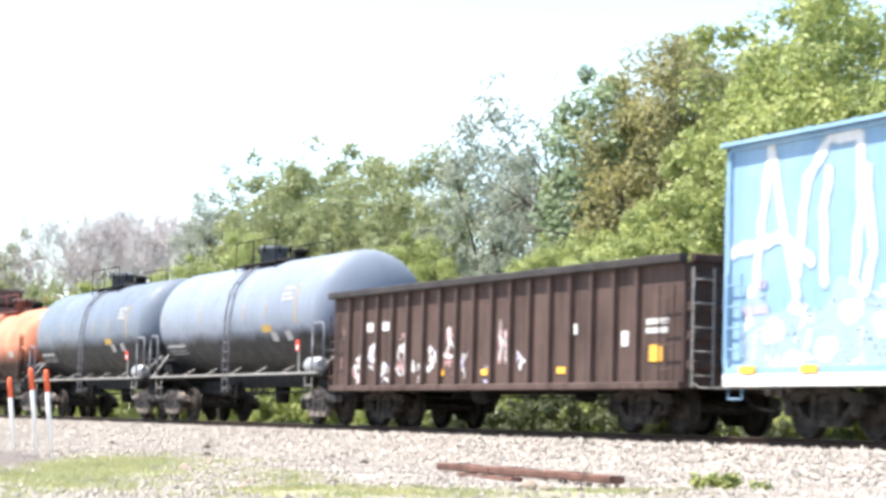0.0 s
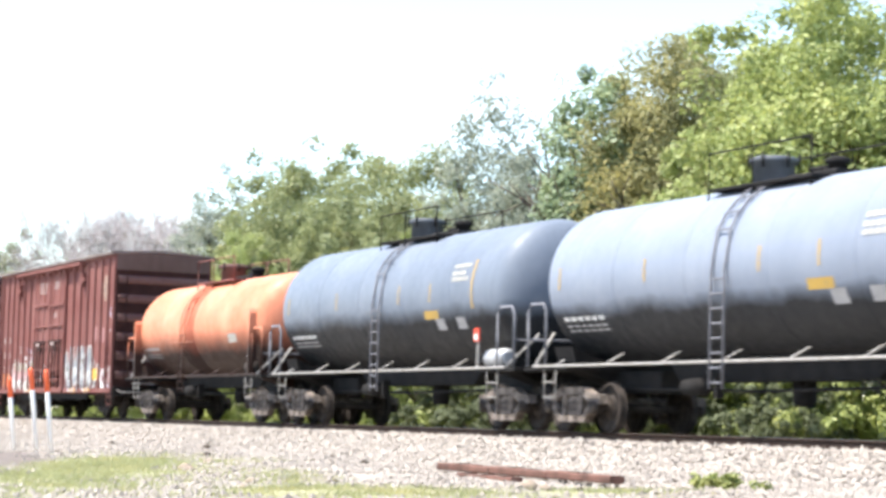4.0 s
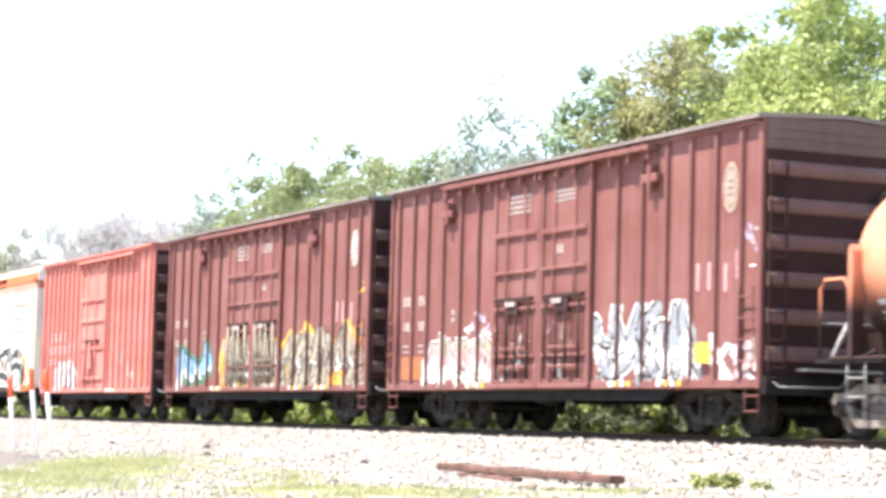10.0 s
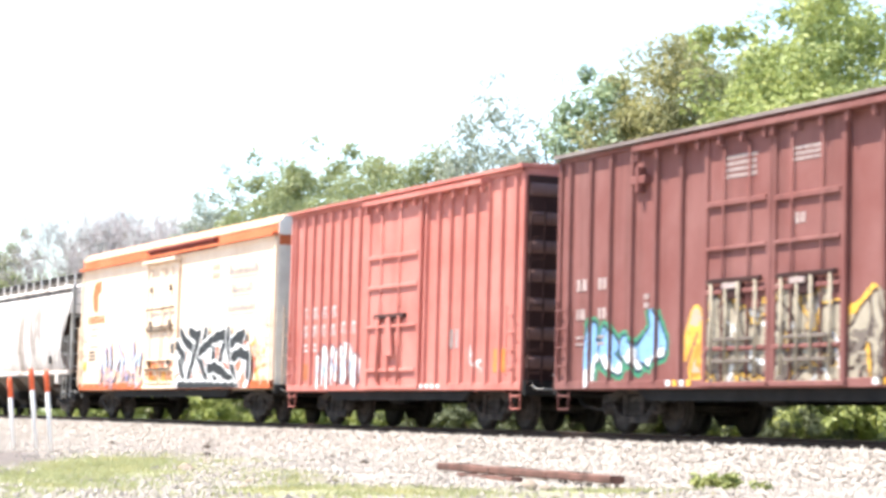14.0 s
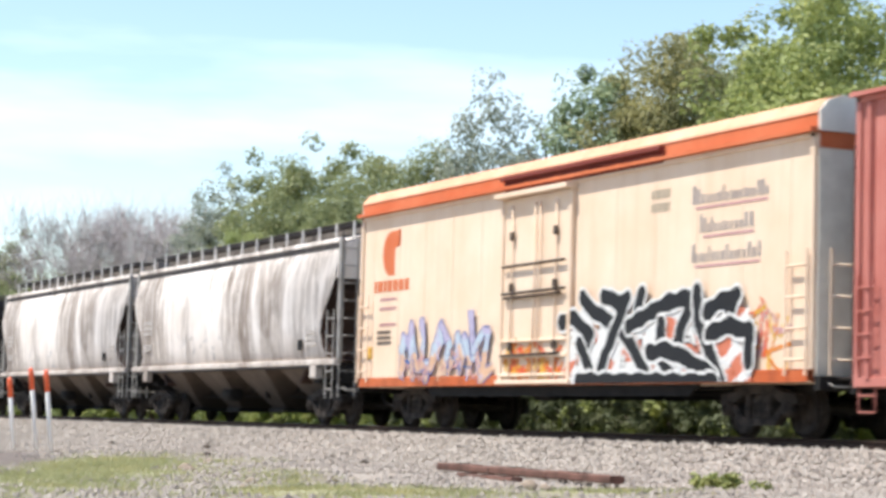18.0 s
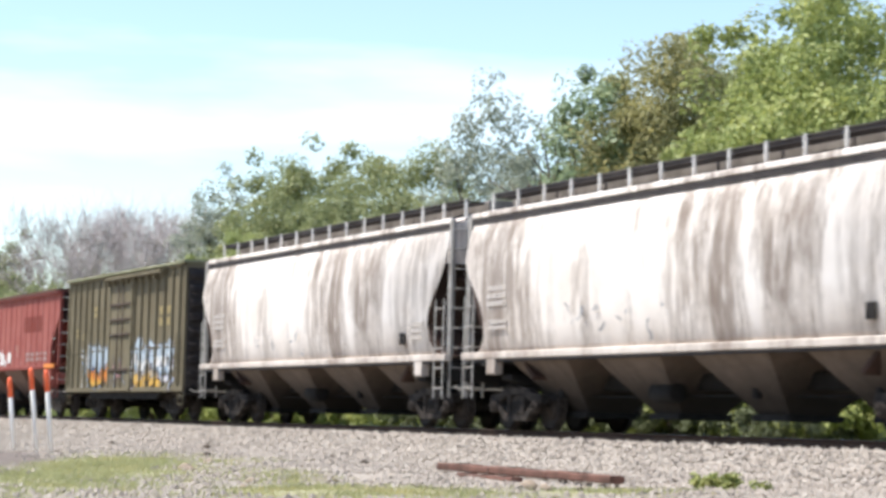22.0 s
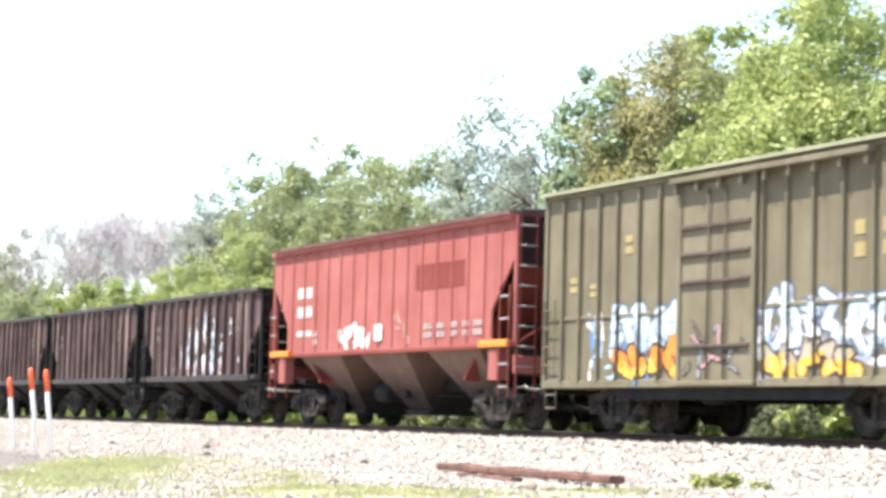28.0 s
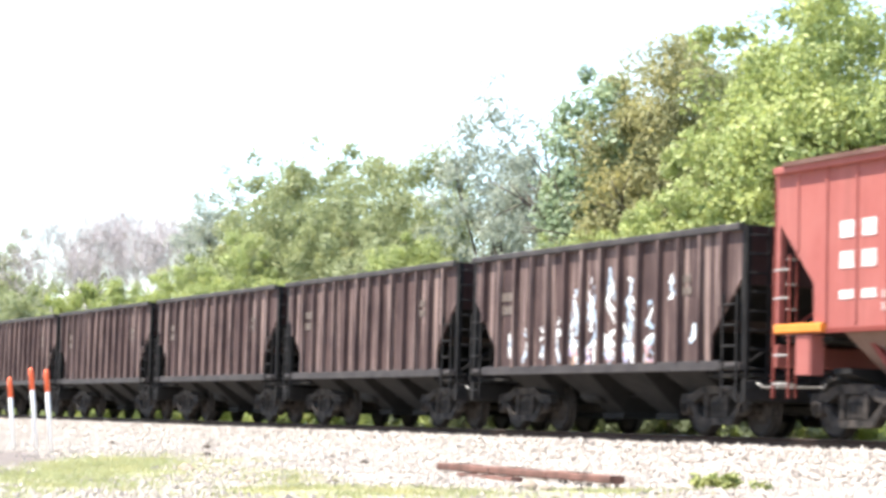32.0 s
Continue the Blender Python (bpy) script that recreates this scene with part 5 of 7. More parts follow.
def tank_car(name, label, xc, half, r, zc, mat, tx, cl, band=None, lx=0.0, deck=True):
    car = thing(name, label, "tank car", "cars of the passing freight train", (xc, 0, 0))
    prof = [(-half + 0.62 * (1 - math.cos(math.pi / 2 * k / 8)), max(0.04, r * math.sin(math.pi / 2 * k / 8))) for k in range(9)]
    prof = prof + [(-t, q) for t, q in prof[::-1]]
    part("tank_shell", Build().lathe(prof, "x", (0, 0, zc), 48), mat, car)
    # weld bands of the shell courses
    for x in (-half * 0.55, -half * 0.18, half * 0.2, half * 0.56):
        part("weld_band", Build().lathe([(x - 0.02, r + 0.001), (x - 0.015, r + 0.006), (x + 0.015, r + 0.006), (x + 0.02, r + 0.001)], "x", (0, 0, zc), 48), mat, car)
    zs = 1.2
    for s in (-1, 1):
        part("side_walkway", Build().box(-cl + 0.6, cl - 0.6, s * 1.38, s * 1.5, zs - 0.03, zs + 0.015, 0, 0.008), LADDER if deck else mat, car, "pale steel side rail")
        for i in range(7):
            x = -cl + 1.3 + i * (2 * cl - 2.6) / 6
            part("walkway_bracket", Build().tube([(x, s * 1.4, zs), (x + 0.14, s * 1.1, zs + 0.2)], 0.02, 5), LADDER if deck else mat, car)
        e = s * cl
        part("end_platform", Build().box(e - s * 1.9, e - s * 0.22, -1.48, 1.48, zs - 0.08, zs - 0.01, 0, 0.01), BLACK, car)
        part("stub_sill", Build().box(e - s * 3.4, e - s * 0.35, -0.34, 0.34, 0.72, zs - 0.08, 0, 0.03), BLACK, car)
        part("saddle", Build().prism([(-1.2, zs - 0.02), (-0.4, 0.9), (0.4, 0.9), (1.2, zs - 0.02), (1.3, zs + 0.35), (0.6, zc - r + 0.02), (-0.6, zc - r + 0.02), (-1.3, zs + 0.35)], "x", s * tx - 0.35, s * tx + 0.35), BLACK if mat in GREYTANKS else mat, car)
        for sy in (-1, 1):
            y = sy * 1.45
            g = Build().tube([(e - s * 1.02, y, zs - 0.02), (e - s * 1.02, y, 2.22), (e - s * 0.9, y, 2.36), (e - s * 0.42, y, 2.36), (e - s * 0.3, y, 2.22), (e - s * 0.3, y, zs - 0.02)], 0.028, 6)
            part("end_handrail", g, TUBE if mat in GREYTANKS else mat, car, "bent tube end handrail")
            part("end_brace", Build().tube([(e - s * 0.62, y, zs), (e - s * 0.3, y * 0.62, 1.85)], 0.03, 6), LADDER, car, "pale diagonal end brace")
            part("safety_rail", Build().tube([(e - s * 0.3, y, 1.72), (e - s * 0.28, 0, 1.72)], 0.018, 5), TUBE, car)
        c = Build().box(e - s * 0.4, e - s * 0.02, -0.11, 0.11, 0.72, 0.92, 0, 0.03).box(e - s * 0.12, e + s * 0.1, -0.17, 0.15, 0.68, 0.96, 0, 0.04)
        part("coupler", c, TRUCK, car, "knuckle coupler")
        part("air_hose", Build().tube([(e - s * 0.4, -0.35, 0.74), (e - s * 0.2, -0.3, 0.5), (e, -0.1, 0.44)], 0.024, 6), BLACK, car, "black rubber air hose")
        add_truck(car, s * tx, True)
        st = Build()
        for zz in (0.9, 0.62):
            st.tube([(e - s * 1.45, -1.45, zz), (e - s * 1.0, -1.45, zz)], 0.014, 5)
        for xx in (e - s * 1.45, e - s * 1.0):
            st.tube([(xx, -1.45, zs), (xx, -1.45, 0.6)], 0.014, 5)
        part("sill_step", st, LADDER, car)
    # bottom outlet and brake rigging, and a made-up block for the belly's shade
    part("belly_shade_block", Build().prism([(-3.4, zc - r + 0.06), (-2.9, 0.92), (2.9, 0.92), (3.4, zc - r + 0.06)], "y", -0.42, 0.42), BLACK, car, "added black block for the shade under the belly")
    part("bottom_outlet", Build().lathe([(0.5, 0.16), (0.62, 0.2), (1.0, 0.2)], "z", (0.3, 0, 0), 14), BLACK, car)
    part("brake_rod", Build().tube([(-tx + 0.9, -0.55, 0.8), (0.0, -0.6, 0.74), (tx - 0.9, -0.55, 0.8)], 0.028, 5), BLACK, car)
    part("brake_cylinder", Build().lathe([(-0.35, 0.14), (0.25, 0.17), (0.35, 0.07)], "x", (-1.9, -0.7, 0.82), 12), BLACK, car)
    part("brake_lever", Build().box(-1.25, -1.15, -0.78, -0.6, 0.62, 1.02, 0, 0.02), BLACK, car)
    # air tank and brake staff on the end platform
    part("air_reservoir", Build().lathe([(-0.42, 0.12), (-0.36, 0.19), (0.36, 0.19), (0.42, 0.12)], "x", (cl - 1.4, -1.2, zs + 0.19), 14), SILVER if mat in GREYTANKS else TRUCK, car, "dull steel air reservoir")
    part("brake_wheel", Build().lathe([(cl - 0.42, 0.24), (cl - 0.4, 0.27), (cl - 0.38, 0.24)], "x", (0, 0.4, 1.9), 16), BLACK, car)
    if deck:
        placard(car, cl, zs)
    # side ladders curving over the shell, both sides
    for sy in (-1, 1):
        L = None
        for dx in (-0.2, 0.2):
            pts = [(lx + dx, sy * 1.5, 0.75), (lx + dx, sy * 1.5, zc - 0.1)]
            for k in range(1, 7):
                a = math.radians(12 + 11 * k)
                pts.append((lx + dx, sy * (r + 0.06) * math.cos(a), zc + (r + 0.06) * math.sin(a)))
            g = part("ladder", Build().tube(pts, 0.024, 5), TUBE if mat in GREYTANKS else mat, car) if L is None else part("stringer", Build().tube(pts, 0.024, 5), TUBE if mat in GREYTANKS else mat, L)
            L = L or g
        rung = Build().tube([(-0.2, 0, 0), (0.2, 0, 0)], 0.016, 5).data("rung", TUBE if mat in GREYTANKS else mat)
        for k in range(8):
            part("rung", rung, None, L, at=(lx, sy * 1.5, 0.85 + k * (zc - 0.95) / 7.5))
        for k in range(1, 6):
            a = math.radians(10 + 13 * k)
            part("rung", rung, None, L, at=(lx, sy * (r + 0.06) * math.cos(a), zc + (r + 0.06) * math.sin(a)))
    # top platform with manway, valve bonnet and handrails
    zt = zc + r
    top_mat = BLACK if mat in GREYTANKS else BROWN
    part("top_platform", Build().box(-1.5, 1.6, -0.8, 0.8, zt - 0.1, zt - 0.05, 0, 0.01), top_mat, car)
    mw = part("manway", Build().lathe([(zt - 0.15, 0.36), (zt + 0.36, 0.36), (zt + 0.37, 0.41), (zt + 0.45, 0.41), (zt + 0.48, 0.33)], "z", (-0.7, 0, 0), 24), MANWAY if mat in GREYTANKS else ENDRIB, car)
    part("hinge", Build().box(-1.2, -1.06, -0.1, 0.1, zt + 0.25, zt + 0.5, 0, 0.02), BLACK, mw)
    for k in range(6):
        a = k * math.pi / 3
        part("lid_bolt", Build().tube([(-0.7 + 0.42 * math.cos(a), 0.42 * math.sin(a), zt + 0.28), (-0.7 + 0.42 * math.cos(a), 0.42 * math.sin(a), zt + 0.52)], 0.025, 6), BLACK, mw)
    part("valve_bonnet", Build().lathe([(zt - 0.1, 0.16), (zt + 0.2, 0.16), (zt + 0.22, 0.22), (zt + 0.3, 0.2), (zt + 0.34, 0.08)], "z", (1.0, 0.1, 0), 14), BLACK, car)
    part("vent_pipe", Build().tube([(0.15, 0.15, zt - 0.1), (0.15, 0.15, zt + 0.2), (0.6, 0.15, zt + 0.2), (0.6, 0.15, zt - 0.1)], 0.05, 7), BLACK, car)
    part("piping_cover", Build().box(0.0, 1.4, -0.2, 0.25, zt - 0.03, zt + 0.1, 0, 0.03), BLACK, car)
    for sy in (-1, 1):
        for x0, x1 in ((-1.5, -0.15), (-0.15, 1.55)):
            hr = Build().tube([(x0, sy * 0.78, zt - 0.25), (x0, sy * 0.78, zt + 0.55), (x1, sy * 0.78, zt + 0.55), (x1, sy * 0.78, zt - 0.25)], 0.02, 5)
            part("top_handrail", hr, top_mat, car)
    if band:
        part("painted_band", Build().lathe([(lx - 0.75, r + 0.002), (lx - 0.73, r + 0.004), (lx + 0.55, r + 0.004), (lx + 0.57, r + 0.002)], "x", (0, 0, zc), 48), band, car, "darker rusty band round the shell")
    return car


def placard(car, cl, zs):
    part("placard", Build().box(cl - 1.95, cl - 1.73, -1.52, -1.49, 1.72, 1.98), REDP, car, "red and white hazard placard")
    part("placard_face", Build().box(cl - 1.91, cl - 1.77, -1.526, -1.52, 1.75, 1.86), WHITE, car)
    part("placard_post", Build().box(cl - 1.86, cl - 1.82, -1.49, -1.45, zs, 1.75), LADDER, car)


def tank_patch(car, name, x0, x1, a0, a1, r, zc, mat, label=""):
    """A patch on the near side of a shell, between two angles above the horizontal."""
    b = Build()
    n = max(1, int(abs(a1 - a0) / 6))
    for i in range(n + 1):
        a = math.radians(a0 + (a1 - a0) * i / n)
        for x in (x0, x1):
            b.v.append((x, -(r + 0.009) * math.cos(a), zc + (r + 0.009) * math.sin(a)))
    for i in range(n):
        b.face((2 * i, 2 * i + 1, 2 * i + 3, 2 * i + 2), 0, True)
    return part(name, b, mat, car, label)


def tank_marks(car, half, r, zc, white=True):
    for x in (-half + 0.95, -half * 0.38, 1.1, half * 0.42):
        tank_patch(car, "orange_stripe", x, x + 0.05, -6, 10, r, zc, DULLY)
    tank_patch(car, "orange_stripe", half - 1.75, half - 1.68, -14, 26, r, zc, DULLY)
    for a in (-30, -35, -39):
        for k in range(6):
            tank_patch(car, "lettering", -half + 0.9 + k * 0.26, -half + 1.1 + k * 0.26, a, a + (3.4 if a == -30 else 1.8), r, zc, WHITE if a == -30 else SILVER)
    for a, n in ((9, 5), (14, 4), (20, 5)):
        for k in range(n):
            tank_patch(car, "lettering", half - 2.7 + k * 0.16, half - 2.58 + k * 0.16, a, a + 3.6, r, zc, DULLP)
    tank_patch(car, "label_plate", 2.4, 3.1, -20, -13, r, zc, DULLY)
    for x in (half - 3.6, half - 2.6):
        tank_patch(car, "lettering", x, x + 0.4, -30, -20, r, zc, SILVER)


def covered_hopper(name, label, xl, xr, seed):
    """Rounded-side covered hopper, open ends with sloping sheets."""
    car, h = new_car(name, label, xl, xr)
    zs, ze, zr = 1.48, 4.2, 4.42
    # near half of the section, with how far each level stops short of the car's end
    side = [(1.42, 0.0, 0.35), (1.45, 0.1, 0.6), (1.48, 0.3, 0.8), (1.53, 0.65, 0.84), (1.55, 0.95, 0.74), (1.56, 1.2, 0.52), (1.56, 1.5, 0.22), (1.55, 1.75, 0.05), (1.54, 1.85, 0.0), (1.50, 2.1, 0.0), (1.44, 2.4, 0.0), (1.33, ze - zs, 0.0), (0.75, zr - zs, 0.0)]
    sec = [(-y, zs + z) for y, z, _ in side] + [(y, zs + z) for y, z, _ in side[::-1]]
    reach = [h - c for _, _, c in side]
    reach += reach[::-1]
    b = Build()
    n = len(sec)
    for s in (-1, 1):
        for i, (y, z) in enumerate(sec):
            b.v.append((s * reach[i], y, z))
    for i in range(n):
        j = (i + 1) % n
        b.face((i, j, n + j, n + i), 0, i < 11 or 13 < i < n - 1)
    b.face(list(range(n))[::-1], 1), b.face(list(range(n, 2 * n)), 1)
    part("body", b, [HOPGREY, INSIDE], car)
    part("roof_edge", Build().box(-h, h, -1.42, -1.32, ze - 0.02, ze + 0.09, 0, 0.02), HOPGREY, car)
    part("roof_edge", Build().box(-h, h, 1.32, 1.42, ze - 0.02, ze + 0.09, 0, 0.02), HOPGREY, car)
    # dark strip along the near eave
    part("eave_band", Build().box(-h, h, -1.40, -1.36, ze - 0.14, ze - 0.03), DARKBAND, car)
    for s in (-1, 1):
        part("side_sill", Build().box(-h - 0.1, h + 0.1, s * 1.36, s * 1.54, zs - 0.12, zs + 0.02, 0, 0.02), HOPGREY, car, "pale side sill")
        rw = part("roof_walk", Build().box(-h + 0.1, h - 0.1, s * 0.62, s * 1.0, zr + 0.2, zr + 0.25), DARKBAND, car)
        part("handrail", Build().tube([(-h + 0.1, s * 1.0, zr + 0.27), (h - 0.1, s * 1.0, zr + 0.27)], 0.025, 5), DARKBAND, car)
        post = Build().box(-0.02, 0.02, s * 1.0, s * 1.05, zr - 0.12, zr + 0.3).data("walk_support", WHITE)
        m = 15
        for i in range(m):
            part("walk_support", post, None, rw, at=(-h + 0.15 + i * (2 * h - 0.3) / (m - 1), 0, 0))
    hatch = Build().box(-0.94, 0.94, -0.55, 0.55, zr, zr + 0.3, 0, 0.05).data("roof_hatch", HATCH)
    for i in range(8):
        part("roof_hatch", hatch, None, car, at=(-h + 1.0 + i * (2 * h - 2.0) / 7, 0, 0))
    for s in (-1, 1):
        part("end_sheet", Build().prism([(-1.5, 3.35), (1.5, 3.35), (1.44, 3.88), (1.3, 4.18), (0.75, 4.4), (-0.75, 4.4), (-1.3, 4.18), (-1.44, 3.88)], "x", s * (h + 0.003), s * (h + 0.03)), HOPGREY, car, "pale end sheet")
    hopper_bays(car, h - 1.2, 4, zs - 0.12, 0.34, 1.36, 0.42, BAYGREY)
    end_frames(car, h, zs, ze + 0.05, LADDER, INSIDE, 1.45)
    running_gear(car, h + 0.1, (-h + 1.5, h - 1.5), 0.75)
    for s in (-1, 1):
        part("jacking_pad", Build().box(s * (h - 1.42), s * (h - 1.05), -1.53, -1.36, zs - 0.42, zs - 0.1, 0, 0.02), HOPGREY, car, "pale jacking plate below the sill")
    # dark strip drawing the shadow line below the sill
    part("sill_shade_strip", Build().box(-h + 0.4, h - 0.4, -1.5, -1.38, zs - 0.17, zs - 0.125), DARKBAND, car)
    bars(car, "lettering", -h + 1.1, zs + 0.9, 0.8, 0.45, 3, -1.565, FAINT)
    bars(car, "lettering", -h + 1.1, zs + 0.45, 0.8, 0.22, 2, -1.54, FAINT)
    wild(car, "graffiti", -3.9, 0.2, zs + 0.1, zs + 1.0, 130 + seed, [SPRAY_GREY, SPRAY_SLATE, SPRAY_GREY], [], -1.575, dense=4.0, size=0.45, edge=0.0, spike=0.5, label="thin dark grey scrawls")
    bars(car, "lettering", h - 1.75, zs + 0.35, 0.7, 0.4, 3, -1.545, FAINT)
    part("label_plate", Build().box(h - 2.2, h - 1.95, -1.56, -1.53, zs + 0.25, zs + 0.5), BLACK, car)
    return car


HATCH = plain("dusty_grey_hatch_paint", (0.20, 0.18, 0.165), (0.12, 0.105, 0.095), 0.8, 3.0)
EMBLEM_DULL = plain("dulled_tan_emblem", (0.38, 0.28, 0.215), (0.29, 0.18, 0.14), 0.6, 5.0)
EMBLEM = plain("faded_cream_emblem", (0.50, 0.41, 0.375), (0.40, 0.31, 0.28), 0.6, 5.0)
FAINT = plain("faint_grey_stencil", (0.40, 0.36, 0.33), (0.55, 0.50, 0.46), 0.7, 7.0)
LETTER2 = plain("worn_white_stencil", (0.56, 0.50, 0.48), (0.42, 0.33, 0.30), 0.6, 9.0)
LETTER = plain("faded_pinkish_lettering", (0.38, 0.31, 0.29), (0.27, 0.19, 0.17), 0.6, 9.0)
HOPRED2 = paint("darker_oxide_patch", (0.145, 0.031, 0.024), (0.17, 0.046, 0.036), (0.11, 0.03, 0.025), streak=0.3, rust=0.1)
ROOFRED = plain("dusty_dark_red_roof", (0.085, 0.04, 0.032), (0.13, 0.075, 0.06), 0.8, 2.0)
# dark towards the gates: sooty, with underside shade set into the paint
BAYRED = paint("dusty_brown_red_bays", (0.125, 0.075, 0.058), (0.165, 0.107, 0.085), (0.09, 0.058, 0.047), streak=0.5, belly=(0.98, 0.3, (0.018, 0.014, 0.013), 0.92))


def hopper_bays(car, half, n, z1, z0, hw, hw0, mat, lower=0.26):
    """Outlet bays below the sill, narrowing downwards, with gates."""
    w = 2 * half / n
    for i in range(n):
        xc = -half + (i + 0.5) * w
        a, c = w * 0.35, w * lower / 2
        b = Build()
        lo = [(xc - c, -hw0, z0), (xc + c, -hw0, z0), (xc + c, hw0, z0), (xc - c, hw0, z0)]
        hi = [(xc - a, -hw, z1), (xc + a, -hw, z1), (xc + a, hw, z1), (xc - a, hw, z1)]
        b.v += lo + hi
        for k in range(4):
            j = (k + 1) % 4
            b.face((k, j, 4 + j, 4 + k))
        b.face((3, 2, 1, 0)), b.face((4, 5, 6, 7))
        bay = part("hopper_bay", b, mat, car)
        part("outlet_gate", Build().box(xc - c - 0.1, xc + c + 0.1, -hw0 - 0.12, hw0 + 0.12, z0 - 0.08, z0 + 0.03, 0, 0.02), BLACK, bay)
        part("gate_latch", Build().box(xc - 0.07, xc + 0.07, -hw0 - 0.42, -hw0 - 0.3, z0 + 0.28, z0 + 0.45, 0, 0.02), BLACK, bay)


def end_frames(car, h, zs, ze, mat, sheet, hw, rungs=None):
    """Corner posts, ladders, sloping end sheets and platforms of a hopper's open ends."""
    for s in (-1, 1):
        for sy in (-1, 1):
            part("corner_post", Build().box(s * (h - 0.02), s * (h + 0.09), sy * (hw - 0.12), sy * hw, zs, ze, 0, 0.015), mat, car)
        part("slope_sheet", Build().prism([(s * (h - 2.6), 0.95), (s * (h - 0.06), zs + 1.55), (s * (h - 0.06), zs + 1.62), (s * (h - 2.65), 1.02)], "y", -1.3, 1.3), sheet, car)
        part("end_platform", Build().box(s * (h - 1.2), s * (h + 0.1), -1.35, 1.35, zs - 0.16, zs - 0.1), BLACK, car)
        part("end_sill", Build().box(s * (h + 0.02), s * (h + 0.14), -hw, hw, zs - 0.55, zs - 0.2, 0, 0.03), mat if mat is not LADDER else BLACK, car)
        ladder(car, -hw + 0.02, -hw + 0.42, s * (h + 0.13), 0.62, ze, 9, rungs or LADDER, axis="y", r=0.018, rung_mat=LADDER if rungs is HOPRED2 else None)
        ladder(car, s * h - s * 0.42, s * h, -hw - 0.08, 0.6, zs + 1.15, 5, rungs or LADDER, r=0.018, rung_mat=LADDER if rungs is HOPRED2 else None)
        part("end_brace", Build().tube([(s * (h - 0.1), -hw + 0.1, zs), (s * (h - 0.1), 0, zs + 0.9)], 0.03, 5), sheet, car)
        part("air_reservoir", Build().lathe([(-0.35, 0.14), (0.35, 0.14)], "y", (s * (h - 0.55), 0, zs + 0.1), 12), BLACK, car)


def ribbed_hopper(name, label, xl, xr, zs, ze, mat, nribs, cut, cut_z, roofed, hw=1.52, bays=3, post_d=0.1, post_w=0.12, sill_mat=None):
    """Hopper with upright posts and side sheets cut away at the lower corners."""
    car, h = new_car(name, label, xl, xr)
    zk = cut_z - cut * 1.02
    poly = [(-h, cut_z), (-h + cut, zk), (-h + cut, zs), (h - cut, zs), (h - cut, zk), (h, cut_z), (h, ze), (-h, ze)]
    b = Build()
    b.prism(poly, "y", -hw, -hw + 0.05).prism(poly, "y", hw - 0.05, hw)
    b.box(-h, -h + 0.05, -hw + 0.05, hw - 0.05, cut_z - 0.1, ze).box(h - 0.05, h, -hw + 0.05, hw - 0.05, cut_z - 0.1, ze)
    part("body", b, [mat], car)
    if roofed:
        part("roof", Build().prism([(-hw - 0.14, ze), (hw + 0.14, ze), (hw + 0.14, ze + 0.07), (0.5, ze + 0.18), (-0.5, ze + 0.18), (-hw - 0.14, ze + 0.07)], "x", -h + 0.25, h + 0.03), ROOFRED, car, "dark dusty roof")
        part("roof_walk", Build().box(-h + 0.2, h - 0.2, -0.35, 0.35, ze + 0.26, ze + 0.29), SILVER, car)
        for i in range(9):
            part("walk_support", Build().box(-0.03, 0.03, -0.3, 0.3, ze + 0.17, ze + 0.26), SILVER, car, at=(-h + 0.4 + i * (2 * h - 0.8) / 8, 0, 0))
    else:
        part("load", Build().prism([(-hw + 0.05, zs + 0.6), (hw - 0.05, zs + 0.6), (hw - 0.05, zs + 1.1), (0.3, zs + 1.5), (-hw + 0.05, zs + 1.1)], "x", -h + 1.2, h - 1.2), INSIDE, car)
    for s in (-1, 1):
        part("top_chord", Build().box(-h - 0.04, h + 0.04, s * (hw - 0.03), s * (hw + 0.1), ze - 0.1, ze + 0.02, 0, 0.02), DARKBAND if not roofed else mat, car)
        part("side_sill", Build().box(-h + cut * 0.6, h - cut * 0.6, s * hw, s * (hw + (0.022 if roofed else 0.08)), zs - 0.06, zs + (0.02 if roofed else 0.1), 0, 0.01), sill_mat or mat, car)
        for e in (-1, 1):
            part("sill_end", Build().box(e * (h - cut * 0.62), e * (h + 0.06), s * (hw - 0.1), s * (hw + 0.06), zs - 0.05, zs + 0.07, 0, 0.02), sill_mat or mat, car)
    xs = [-h + cut * 0.55 + i * (2 * h - cut * 1.1) / (nribs - 1) for i in range(nribs)]
    for x in xs:
        z0 = zs + 0.08
        if abs(x) > h - cut:
            z0 = zk + (abs(x) - (h - cut)) / cut * (cut_z - zk) + 0.08
        for s in (-1, 1):
            y = s * hw
            p = [(-post_w / 2, y), (-post_w * 0.3, y + s * post_d), (post_w * 0.3, y + s * post_d), (post_w / 2, y)]
            part("side_post", Build().prism([(u + x, w) for u, w in (p if s < 0 else p[::-1])], "z", z0, ze - 0.1), mat, car)
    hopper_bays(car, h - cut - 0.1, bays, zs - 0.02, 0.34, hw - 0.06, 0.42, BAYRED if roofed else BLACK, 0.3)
    end_frames(car, h, zs, ze - 0.02, mat if roofed else BLACK, BLACK if not roofed else HOPRED2, hw, HOPRED2 if roofed else BLACK)
    for s in (-1, 1):
        # thin sheet added to darken the shaded end
        part("end_sheet", Build().box(s * h, s * (h + 0.012), -hw + 0.02, hw - 0.02, cut_z - 0.1, ze - 0.02), BROWNEND, car, "end sheet, grimy and darkened for shade")
    running_gear(car, h + 0.1, (-h + 1.4, h - 1.4), 0.75)
    return car, h, xs


# ---------------------------------------------------------------- the train, from its head to its tail
CARS = []


